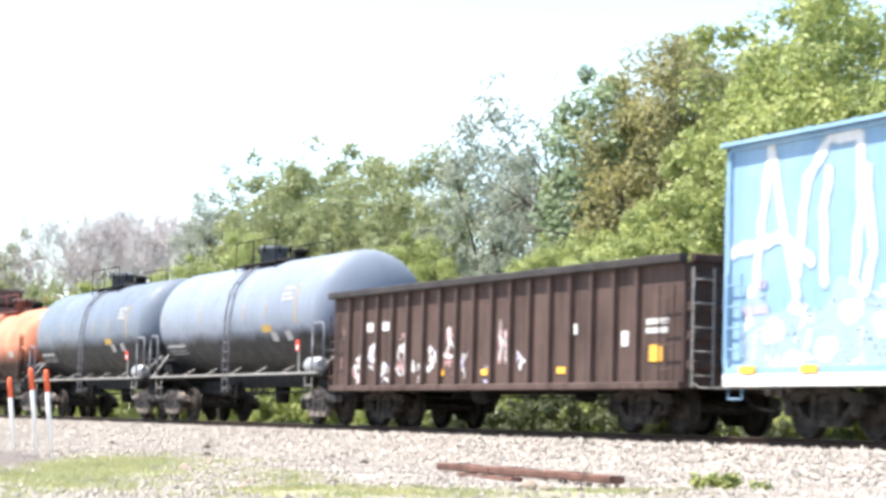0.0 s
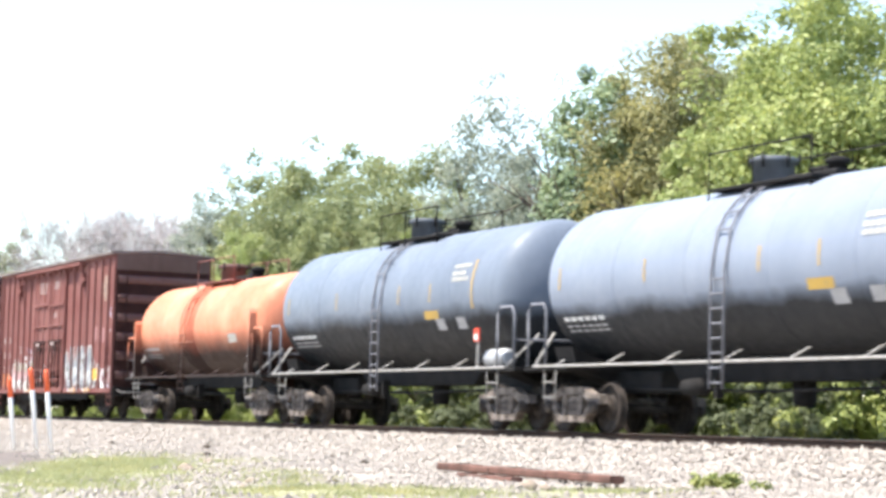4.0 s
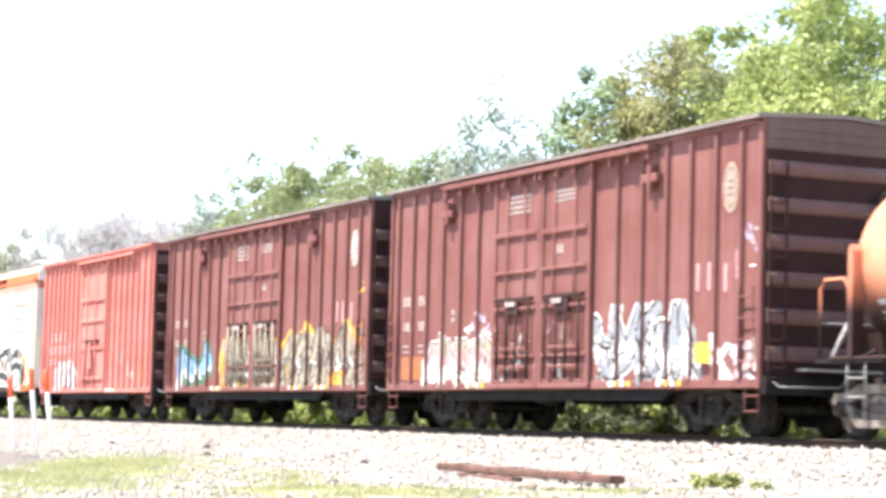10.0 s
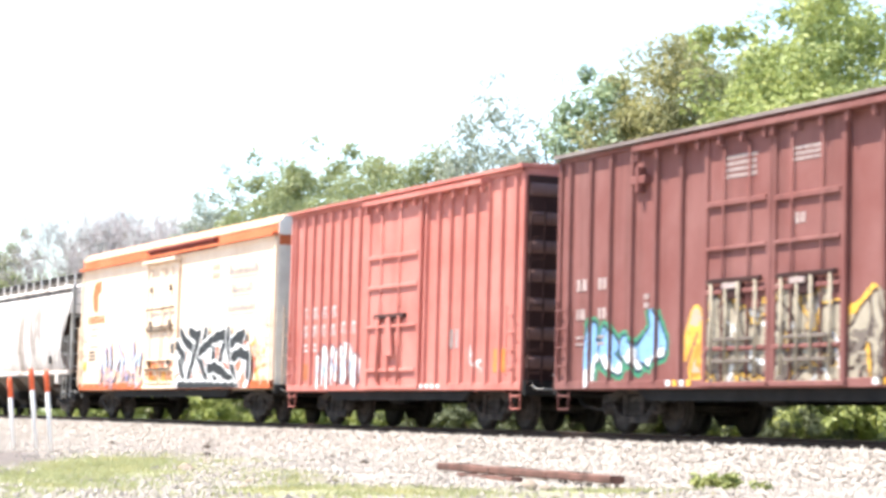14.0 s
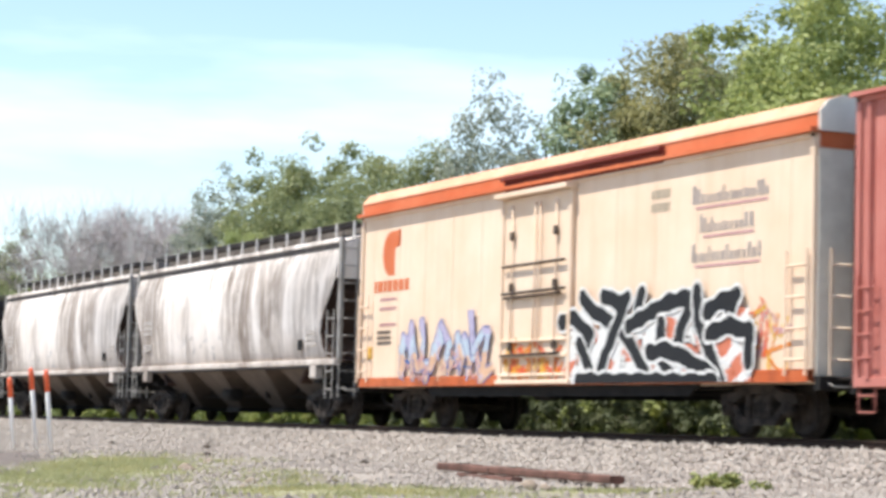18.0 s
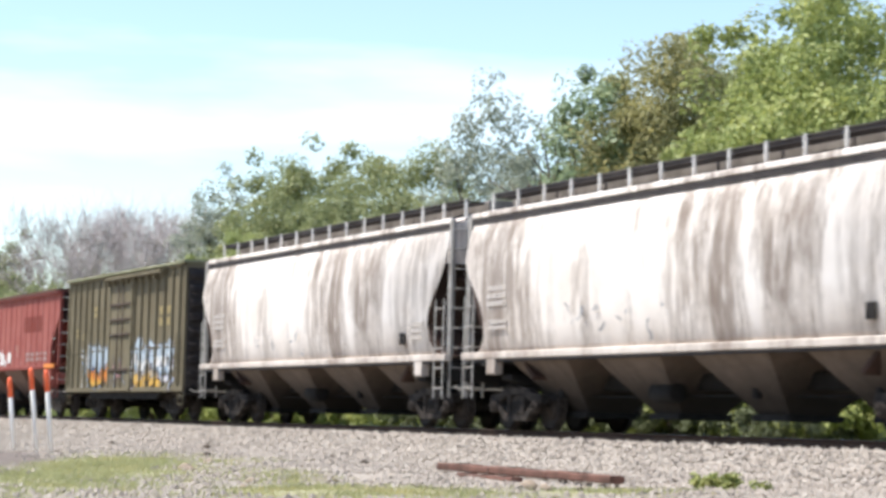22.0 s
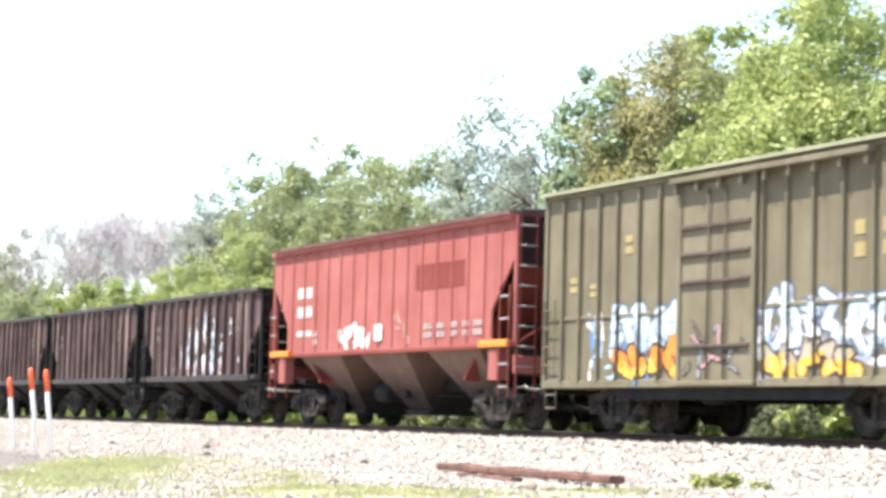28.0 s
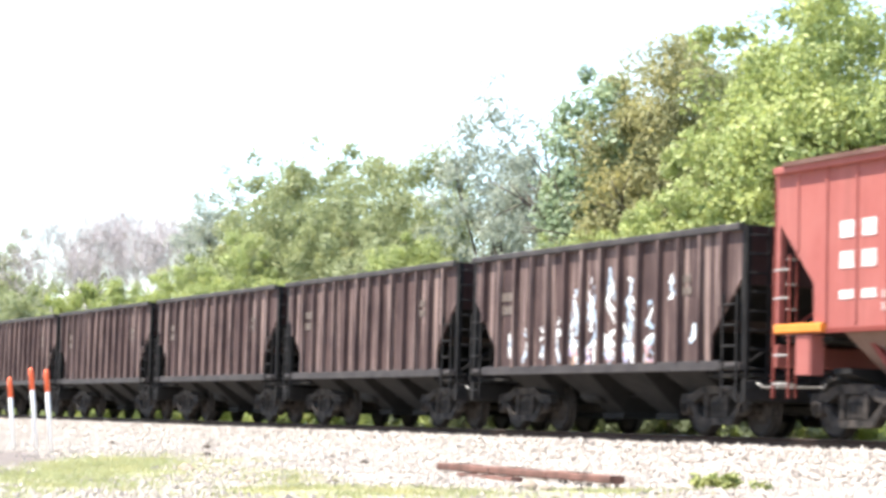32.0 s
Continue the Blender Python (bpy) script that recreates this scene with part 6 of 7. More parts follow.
def put(car):
    CARS.append((car, car.location.x))


def spread(a, b, n):
    return [a + (b - a) * i / (n - 1) for i in range(n)]


def make_train():
    # pale blue boxcar with white tags
    car, h = boxcar("boxcar", "pale blue boxcar covered with white sprayed tags", -30.05, -14.6, BLUE, eave=4.62, sill=0.95, posts=spread(1.7, 7.3, 7), doors=((-1.9, 1.5, ((2.0, 0.1), (3.2, 0.1)), (-0.9, 0.4)),), roof_mat=BLUE)
    tag(car, "graffiti", BLUE_TAG, 0.17, -1.51, [SPRAY_PALE, SPRAY_WHITE], 0.05, -h + 0.1, -2.0, 0.98, 4.55, label="tall white sprayed tag")
    wild(car, "graffiti", -h + 0.5, -2.0, 0.98, 2.5, 32, [SPRAY_PALE, SPRAY_WHITE, SPRAY_PALE, SPRAY_FROST], [], -1.514, back=2, dense=5.0, size=0.9, edge=0.0, spike=0.45, label="white sprayed cloud and scrawl")
    for lx, lz, lw in ((-6.95, 2.3, 0.45), (-7.3, 1.9, 0.8)):
        bars(car, "lettering", lx, lz, lw, 0.22, 1, -1.525, SPRAY_LILAC)
    part("white_skirt", Build().box(-h, h, -1.56, -1.5, 0.78, 0.97, 0, 0.01), WHITE, car, "dirty white bottom edge")
    for x in (-h + 0.5, -h + 2.2):
        part("reflector", Build().box(x, x + 0.45, -1.575, -1.562, 0.98, 1.1), YELLOW, car)
    put(car)
    put(gondola())
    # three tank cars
    a = tank_car("tank_car", "grey tank car, soot and shade painted dark below, with yellow marks", -54.45, 6.55, 1.45, 2.74, TANKGREY, 5.65, 7.1)
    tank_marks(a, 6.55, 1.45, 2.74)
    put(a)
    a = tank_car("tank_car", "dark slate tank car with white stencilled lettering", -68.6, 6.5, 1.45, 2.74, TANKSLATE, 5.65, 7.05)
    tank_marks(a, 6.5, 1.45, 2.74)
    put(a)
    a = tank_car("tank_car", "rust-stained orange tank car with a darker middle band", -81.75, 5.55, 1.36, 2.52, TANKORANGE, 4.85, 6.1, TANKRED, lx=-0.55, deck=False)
    for ang in (-24, -30, -34):
        for k in range(5):
            tank_patch(a, "lettering", -4.6 + k * 0.26, -4.4 + k * 0.26, ang, ang + (3.4 if ang == -24 else 1.6), 1.36, 2.52, SILVER)
    tank_patch(a, "pale_patch", 2.8, 3.45, -20, -10, 1.36, 2.52, DULLP)
    part("side_grab", Build().tube([(-1.7, -1.5, 2.12), (0.35, -1.5, 2.12)], 0.022, 5), TANKORANGE, a)
    for e in (-4.95, 4.95):
        part("jacket_flange", Build().prism([(e - 0.05, 1.2), (e + 0.05, 1.2), (e + 0.05, 2.75), (e, 2.85), (e - 0.05, 2.75)], "y", -1.52, -1.3), TANKORANGE, a, "upright flange plate at the tank end")
    tank_patch(a, "warning_placard", 3.75, 4.0, -50, -36, 1.4, 2.52, WHITE, "white diamond placard")
    put(a)
    # two brown double-door boxcars
    for k, (xl, xr) in enumerate(((-103.7, -89.05), (-119.5, -104.85))):
        label = ("brown boxcar with double doors and grey graffiti along the foot", "brown boxcar with double doors and orange graffiti along the foot")[k]
        posts = [-6.86, -6.08, -5.35, -4.57, -3.74, -2.91, 2.72, 3.58, 4.4, 5.18, 5.97, 6.73]
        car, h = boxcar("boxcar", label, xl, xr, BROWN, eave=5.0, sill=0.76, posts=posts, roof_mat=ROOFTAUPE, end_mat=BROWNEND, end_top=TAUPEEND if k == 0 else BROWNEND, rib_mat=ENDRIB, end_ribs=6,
                        doors=((-2.06, -0.2, ((1.35, 0.07), (2.25, 0.08), (2.95, 0.07), (3.66, 0.1)), (-1.5, -0.75), (-4.3, -0.13)), (-0.06, 1.78, ((1.35, 0.07), (2.25, 0.08), (2.95, 0.07), (3.62, 0.1)), (0.45, 1.25), (-0.12, 4.05))))
        ribs = [(x - 0.045, x + 0.045, 0.07) for x in posts] + [(-2.06, 1.78, 0.065)]
        if k == 0:
            piece(car, "graffiti", -5.45, -1.95, 0.8, 2.0, 51, 5, [SPRAY_TAUPE, SPRAY_WHITE, SPRAY_PINK, SPRAY_CREAM, SPRAY_WHITE], 3, ribs, -1.5, width=0.2, rim=0.03, split=0.4, label="pink and white graffiti")
            wild(car, "graffiti", -3.7, -1.85, 1.6, 2.35, 56, [SPRAY_PINK, SPRAY_PINK, SPRAY_LILAC, SPRAY_WHITE], ribs, -1.506, dense=9.0, size=0.7, edge=0.0, spike=0.15, label="pink scrawled tag")
            piece(car, "graffiti", 1.88, 5.55, 0.8, 2.25, 58, 7, [SPRAY_DARK, SPRAY_GREY, SPRAY_WHITE, SPRAY_GREY, SPRAY_WHITE], 3, ribs, -1.5, width=0.18, ink=0.05, rim=0.05, split=0.25, label="white, grey and black graffiti")
            wild(car, "graffiti", 1.9, 5.6, 0.82, 2.1, 52, [SPRAY_DARK, SPRAY_WHITE, SPRAY_GREY, SPRAY_DARK, SPRAY_GREY, SPRAY_DARK], ribs, -1.506, dense=12.0, edge=0.0, size=0.7, spike=0.3, label="white, grey and black graffiti")
            wild(car, "graffiti", 5.7, 7.2, 0.82, 1.8, 53, [SPRAY_WHITE, SPRAY_WHITE, SPRAY_LILAC, SPRAY_PINK], ribs, -1.506, dense=10.0, size=0.8, spike=0.4)
            part("orange_patch", Build().box(5.46, 5.94, -1.585, -1.57, 1.16, 1.5), SPRAY_YELLOW, car, "orange sprayed patch")
            part("orange_patch", Build().box(-6.62, -5.4, -1.512, -1.504, 0.98, 1.46), SPRAY_RUST, car, "faded orange stencil panel")
            wild(car, "graffiti", -1.7, 1.7, 0.92, 2.3, 54, [SPRAY_DARK, SPRAY_PINK, SPRAY_TAUPE, SPRAY_WHITE], ribs, -1.5, dense=6.0, size=0.65, edge=0.0)
            wild(car, "graffiti", 6.75, 7.25, 2.6, 3.6, 55, [SPRAY_PINK, SPRAY_WHITE, SPRAY_LILAC], ribs, -1.5, dense=14.0, size=0.45, edge=0.0, label="faint pink tag")
        else:
            piece(car, "graffiti", -6.3, -3.3, 0.79, 2.12, 61, 4, [SPRAY_NAVY, SPRAY_WHITE, SPRAY_AZURE, SPRAY_AZURE, SPRAY_GREEN], 3, ribs, -1.5, width=0.3, ink=0.055, rim=0.07, split=0.38, label="blue and white graffiti with green edges")
            piece(car, "graffiti", -2.8, -2.12, 0.84, 2.15, 66, 1, [SPRAY_YELLOW, SPRAY_ORANGE, SPRAY_YELLOW, SPRAY_CREAM], 3, ribs, -1.5, width=0.2, split=0.45, label="orange sprayed form")
            piece(car, "graffiti", -2.1, 1.9, 0.86, 2.3, 67, 6, [SPRAY_DARK, SPRAY_TAUPE, SPRAY_CREAM, SPRAY_CREAM, SPRAY_YELLOW], 3, ribs, -1.505, width=0.2, ink=0.055, rim=0.03, split=0.25, label="cream and grey graffiti")
            wild(car, "graffiti", -2.0, 7.1, 0.8, 2.45, 62, [SPRAY_DARK, SPRAY_CREAM, SPRAY_GREY, SPRAY_CREAM, SPRAY_TAUPE, SPRAY_CREAM, SPRAY_YELLOW], ribs, -1.5, back=3, fringe=6, dense=7.0, spike=0.3, edge=0.03, label="cream and orange graffiti")
            piece(car, "graffiti", 1.85, 6.9, 0.8, 2.3, 69, 10, [SPRAY_DARK, SPRAY_CREAM, SPRAY_TAUPE, SPRAY_CREAM], 3, ribs, -1.505, width=0.19, ink=0.06, split=0.3, label="cream graffiti with dark outlines")
            wild(car, "graffiti", -1.9, 6.8, 0.82, 2.0, 68, [SPRAY_DARK, SPRAY_CREAM, SPRAY_DARK, SPRAY_CREAM, SPRAY_TAUPE, SPRAY_WHITE], ribs, -1.508, dense=11.0, spike=0.4, size=0.7, edge=0.0, label="cream and grey graffiti")
            wild(car, "graffiti", 5.0, 6.15, 0.82, 1.32, 63, [SPRAY_YELLOW, SPRAY_ORANGE, SPRAY_YELLOW, SPRAY_CREAM], ribs, -1.511, back=1, dense=10.0, size=1.0, spike=0.4, label="orange sprayed patch")
            wild(car, "graffiti", 6.0, 7.05, 1.6, 2.5, 64, [SPRAY_ORANGE, SPRAY_ORANGE, SPRAY_YELLOW], ribs, -1.511, dense=12.0, size=0.7, spike=0.3, edge=0.0, label="orange sprayed tag")
        # locking gear on the lower half of the door leaves, and reflective strips along the sill
        for dx in (-1.9, 0.12):
            part("lock_bar", Build().box(dx, dx + 1.55, -1.66, -1.6, 2.42, 2.5, 0, 0.012), BROWNEND, car, "dark locking bar")
            part("lock_box", Build().box(dx + 0.45, dx + 1.0, -1.645, -1.58, 2.16, 2.42, 0, 0.015), BROWNEND, car)
            for rx in (0.12, 0.55, 0.92, 1.42):
                part("lock_rod", Build().tube([(dx + rx, -1.64, 0.95), (dx + rx, -1.64, 2.44)], 0.03, 6), BROWNEND if k == 0 else SPRAY_CREAM, car)
            for rz in (1.15, 1.5):
                part("lock_lever", Build().box(dx + 0.2, dx + 1.35, -1.65, -1.6, rz, rz + 0.06, 0, 0.01), BROWN if k == 0 else SPRAY_TAUPE, car)
        for x0 in (-3.3, -1.85, 0.3, 2.5, 4.2):
            for q in range(4):
                part("reflector", Build().box(x0 + q * 0.22, x0 + q * 0.22 + 0.12, -1.556, -1.546, 0.8, 0.9), (WHITE, YELLOW)[q % 2], car)
        oval = Build().lathe([(-1.512, 0.36), (-1.508, 0.36)], "y", (0, 0, 0), 24)
        o = part("oval_emblem", oval, EMBLEM if k else EMBLEM_DULL, car, "pale oval emblem", at=(6.36, 0, 3.97))
        o.scale = (0.62, 1.0, 1.15)
        ring = Build()
        for q in range(28):
            a0, a1 = 2 * math.pi * q / 28, 2 * math.pi * (q + 1) / 28
            ring.prism([(6.36 + r * 0.62 * math.cos(a), 3.97 + r * 1.15 * math.sin(a)) for r, a in ((0.25, a0), (0.29, a0), (0.29, a1), (0.25, a1))], "y", -1.515, -1.511)
        part("emblem_ring", ring, SPRAY_TAUPE, car, "faint ring inside the oval")
        for q in range(3):
            part("emblem_bar", Build().box(6.29, 6.43, -1.515, -1.511, 3.82 + q * 0.11, 3.88 + q * 0.11), SPRAY_TAUPE, car)
        if k == 1:
            wild(car, "graffiti", 6.62, 7.1, 2.9, 3.35, 133, [SPRAY_ORANGE, SPRAY_YELLOW], ribs, -1.504, dense=9.0, size=0.6, edge=0.0, label="small orange paint splash")
        bars(car, "lettering", -1.5, 4.1, 0.9, 0.4, 4, -1.566, LETTER)
        bars(car, "lettering", 0.4, 4.2, 0.75, 0.25, 3, -1.566, LETTER)
        bars(car, "lettering", 0.5, 3.25, 0.25, 0.25, 1, -1.566, LETTER)
        for lx in (-6.58, -5.78):
            for lz, lh in ((2.52, 0.32), (2.0, 0.3), (1.66, 0.07), (1.54, 0.07)):
                bars(car, "lettering", lx, lz, 0.4, lh, 1, -1.512, LETTER)
        bars(car, "lettering", -4.15, 2.13, 0.16, 0.3, 2, -1.512, LETTER)
        for lx in (-1.5, 0.4):
            part("white_placard", Build().box(lx + 0.1, lx + 0.5, -1.672, -1.662, 2.33, 2.42), LETTER, car)
        for lx, lz in ((5.35, 2.35), (5.7, 2.35), (6.2, 2.3), (6.55, 2.5)):
            part("lettering", Build().box(lx, lx + 0.09, -1.512, -1.504, lz, lz + 0.45), SPRAY_PINK, car)
        for x in (-4.5, 3.7):
            part("door_stop", Build().box(x, x + 0.5, -1.64, -1.5, 4.25, 4.4, 0, 0.02).box(x + 0.18, x + 0.3, -1.66, -1.5, 4.12, 4.55, 0, 0.02), BROWN, car)
        put(car)
    # short red-orange boxcar
    posts = spread(-5.9, -1.35, 9) + spread(1.75, 5.9, 8)
    car, h = boxcar("boxcar", "faded red-orange ribbed boxcar with a single door", -133.4, -120.9, REDBOX, eave=5.0, sill=0.76, posts=posts, doors=((-1.25, 1.5, ((1.15, 0.08), (2.1, 0.07), (2.95, 0.09), (3.6, 0.1)), (-0.5, 0.5), (-1.35, 4.7)),), end_ribs=7, end_mat=BROWNEND, roof_mat=REDBOX, rib_mat=ENDRIB)
    ribs = [(x - 0.045, x + 0.045, 0.07) for x in posts]
    piece(car, "graffiti", -4.35, -1.75, 0.8, 1.85, 73, 5, [SPRAY_SLATE, SPRAY_WHITE, SPRAY_FROST, SPRAY_WHITE], 3, ribs, -1.5, width=0.2, ink=0.055, split=0.35, label="pale blue and white graffiti")
    wild(car, "graffiti", 3.6, 4.6, 1.0, 2.05, 72, [SPRAY_GREY, SPRAY_WHITE, SPRAY_PINK], ribs, -1.5, dense=5.0, size=0.6, edge=0.0, label="faint white tag")
    part("lock_box", Build().box(-0.75, 0.85, -1.64, -1.55, 2.3, 2.4, 0, 0.015), BROWNEND, car, "dark locking bar")
    for dx in (-0.55, 0.05, 0.6):
        part("lock_rod", Build().tube([(dx, -1.63, 0.95), (dx, -1.63, 2.35)], 0.03, 6), REDBOX, car)
    part("lock_lever", Build().prism([(-0.2, 1.5), (0.3, 1.5), (0.15, 2.3), (-0.05, 2.3)], "y", -1.66, -1.6), REDBOX, car)
    for x0, z0 in ((-5.33, 2.44), (-4.7, 2.44), (-4.09, 2.44), (-3.5, 2.44), (-5.28, 2.02), (-4.69, 2.02), (-4.12, 2.02), (-3.53, 2.02), (-2.9, 2.05), (-2.3, 2.05)):
        part("lettering", Build().box(x0, x0 + 0.05, -1.512, -1.504, z0, z0 + 0.27).box(x0 + 0.05, x0 + 0.2, -1.512, -1.504, z0 + 0.2, z0 + 0.27).box(x0 + 0.15, x0 + 0.2, -1.512, -1.504, z0, z0 + 0.16), LETTER2, car)
    for x0 in (-5.25, -4.65):
        part("lettering", Build().box(x0, x0 + 0.2, -1.512, -1.504, 1.68, 1.74).box(x0, x0 + 0.2, -1.512, -1.504, 1.8, 1.86), LETTER2, car)
    part("orange_patch", Build().box(-5.3, -4.9, -1.512, -1.504, 1.02, 1.4), SPRAY_RUST, car, "faded orange stencil panel")
    part("orange_patch", Build().box(5.0, 5.5, -1.51, -1.502, 1.1, 1.55), SPRAY_ORANGE, car)
    for q in range(14):
        part("reflector", Build().box(-1.2 + q * 0.28, -1.06 + q * 0.28, -1.556, -1.546, 0.8, 0.88), WHITE, car)
    bars(car, "lettering", 2.9, 1.6, 0.6, 0.6, 1, -1.512, GREYEND)
    put(car)
    # cream mechanical reefer
    car, h = boxcar("refrigerator_car", "cream refrigerator car with an orange top stripe and large graffiti", -152.2, -134.45, CREAM, eave=4.62, sill=0.84, hw=1.5, posts=(), end_ribs=0,
                    ends=False, roof_mat=ORANGE, sill_mat=ORANGE, doors=((-1.64, 1.16, ((1.0, 0.06), (1.35, 0.08), (1.65, 0.05)), (-1.15, -0.2, 0.0, 0.65)),))
    for z, x0, x1 in ((3.1, -1.5, 1.05), (2.58, -1.5, 1.05), (2.5, -1.45, 0.9), (1.4, -1.5, 0.9)):
        part("lock_bar", Build().tube([(x0, -1.63, z), (x1, -1.63, z + 0.02)], 0.03, 6), LOCKBROWN, car, "dirty brown locking bar")
    for x in (-1.15, 0.65):
        for z in (3.6, 2.62, 1.5):
            part("rod_guide", Build().box(x - 0.07, x + 0.07, -1.64, -1.6, z, z + 0.16, 0, 0.01), LOCKBROWN, car)
    reefer_trim(car, h)
    put(car)
    put(covered_hopper("covered_hopper_car", "streaked pale grey covered hopper with rounded sides", -169.55, -153.75, 1))
    put(covered_hopper("covered_hopper_car", "streaked pale grey covered hopper with rounded sides", -186.1, -170.55, 2))
    # olive boxcar
    posts = [-5.35, -4.7, -4.0, -3.34, -2.58, -1.88, 1.3, 1.97, 2.68, 3.45, 4.22, 4.95, 5.6]
    car, h = boxcar("boxcar", "olive green ribbed boxcar with blue and orange graffiti", -199.8, -187.6, OLIVE, eave=4.33, sill=0.78, posts=posts, post_w=0.1, doors=((-1.15, 1.1, ((1.4, 0.07), (2.45, 0.07), (2.9, 0.07), (3.35, 0.08)), (-0.2, 0.3), (-1.25, 4.3)),), end_ribs=8, end_mat=DARKBAND, roof_mat=OLIVELIGHT)
    ribs = [(x - 0.04, x + 0.04, 0.07) for x in posts]
    wild(car, "graffiti", -4.55, -0.9, 0.82, 2.35, 81, [SPRAY_PALE, SPRAY_SKY, SPRAY_PALE, SPRAY_WHITE, SPRAY_PALE], ribs, -1.5, dense=8.0, size=0.9, spike=0.35, edge=0.0, label="pale blue graffiti cloud")
    piece(car, "graffiti", -3.6, -1.1, 1.3, 2.35, 86, 5, [SPRAY_SLATE, SPRAY_PALE, SPRAY_FROST], 2, ribs, -1.505, width=0.22, ink=0.055, split=0.3, label="white and pale blue graffiti")
    piece(car, "graffiti", -3.5, -0.95, 0.82, 1.68, 84, 4, [SPRAY_DARK, SPRAY_YELLOW, SPRAY_ORANGE, SPRAY_YELLOW], 2, ribs, -1.509, width=0.22, ink=0.055, split=0.4, label="orange graffiti")
    wild(car, "graffiti", 1.15, 5.4, 0.82, 2.4, 82, [SPRAY_LILAC, SPRAY_GREY, SPRAY_PALE, SPRAY_SKY, SPRAY_WHITE], ribs, -1.5, dense=7.0, spike=0.3, edge=0.02, label="grey and lilac graffiti")
    piece(car, "graffiti", 1.25, 5.2, 1.2, 2.4, 87, 7, [SPRAY_SLATE, SPRAY_PALE, SPRAY_WHITE, SPRAY_FROST], 3, ribs, -1.505, width=0.18, ink=0.055, split=0.2, label="white and grey graffiti")
    piece(car, "graffiti", 1.3, 4.0, 0.82, 1.55, 85, 5, [SPRAY_DARK, SPRAY_YELLOW, SPRAY_CREAM], 2, ribs, -1.509, width=0.2, ink=0.055, split=0.55, label="yellow graffiti")
    wild(car, "graffiti", -1.0, 1.0, 0.9, 2.1, 83, [SPRAY_BLACK, SPRAY_GREY, SPRAY_PINK, SPRAY_TAUPE], ribs + [(-1.2, 1.2, 0.065)], -1.5, dense=6.0, size=0.7)
    for a, e in zip([-6.0] + posts, posts + [6.0]):
        if not (a < 0 < e):
            part("belt_rail", Build().box(a + 0.05, e - 0.05, -1.53, -1.5, 2.0, 2.06, 0, 0.01), OLIVE, car)
    for x, z, hh in ((-3.1, 3.1, 0.35), (3.7, 2.65, 0.6), (4.4, 2.65, 0.6), (-5.1, 2.5, 0.3), (-4.35, 2.4, 0.25)):
        for q in range(2):
            part("lettering", Build().box(x, x + 0.26, -1.512, -1.504, z + q * hh * 0.55, z + q * hh * 0.55 + hh * 0.36), SPRAY_TAN, car)
    put(car)
    # oxide-red three-bay hopper
    car, h, xs = ribbed_hopper("hopper_car", "oxide-red ribbed hopper with white lettering and an orange sill end", -214.25, -201.1, 1.62, 4.12, HOPRED, 17, 0.95, 3.28, True, post_d=0.03, post_w=0.07, sill_mat=HOPRED2)
    for r in range(3):
        for k in range(2):
            part("white_block", Build().box(-4.95 + k * 0.55, -4.6 + k * 0.55, -1.532, -1.52, 2.95 - r * 0.45, 3.2 - r * 0.45 - (0.12 if r == 2 else 0)), LETTER2, car)
    part("repainted_panel", Build().box(1.95, 4.35, -1.528, -1.52, 2.85, 3.38), HOPRED2, car, "darker repainted panel")
    ribs = [(x - 0.03, x + 0.03, 0.03) for x in xs]
    wild(car, "graffiti", -2.5, -0.3, 1.7, 2.3, 91, [SPRAY_GREY, SPRAY_WHITE, SPRAY_WHITE], ribs, -1.52, dense=16.0, size=1.1, edge=0.0, spike=0.4, label="small white tag")
    part("white_block", Build().box(-0.15, 0.25, -1.556, -1.548, 1.85, 2.2), WHITE, car)
    wild(car, "graffiti", 0.7, 2.1, 1.75, 2.6, 92, [SPRAY_PINK, SPRAY_PINK, SPRAY_CREAM], ribs, -1.52, dense=4.0, size=0.7, edge=0.0, label="faint pink tag")
    for x, w in ((-3.9, 0.3), (2.45, 0.4), (3.1, 0.35), (3.8, 0.3), (4.35, 0.3), (4.85, 0.4)):
        bars(car, "lettering", x, 1.85, w, 0.36, 2, -1.535, LETTER)
    for s in (-1, 1):
        part("orange_sill_end", Build().box(s * (h - 1.3), s * (h - 0.05), -1.63, -1.5, 1.58, 1.72, 0, 0.02), SPRAY_ORANGE, car, "bright orange sill end")
        part("jacking_pad", Build().box(s * (h - 0.95), s * (h - 0.55), -1.58, -1.3, 0.95, 1.55, 0, 0.03), HOPRED, car)
    put(car)
    # dark coal hoppers
    for k, (xl, xr) in enumerate(((-225.05, -215.3), (-235.55, -226.0), (-246.0, -236.4), (-256.75, -246.9), (-267.2, -257.4), (-277.6, -267.9))):
        car, h, xs = ribbed_hopper("hopper_car", "dark rusty open-top hopper with pale streaks" if k else "dark rusty open-top hopper with white and pink graffiti", xl, xr, 1.1, 3.35, COAL, 14, 0.9, 2.5, False, bays=4, sill_mat=DARKBAND)
        ribs = [(x - 0.036, x + 0.036, 0.1) for x in xs]
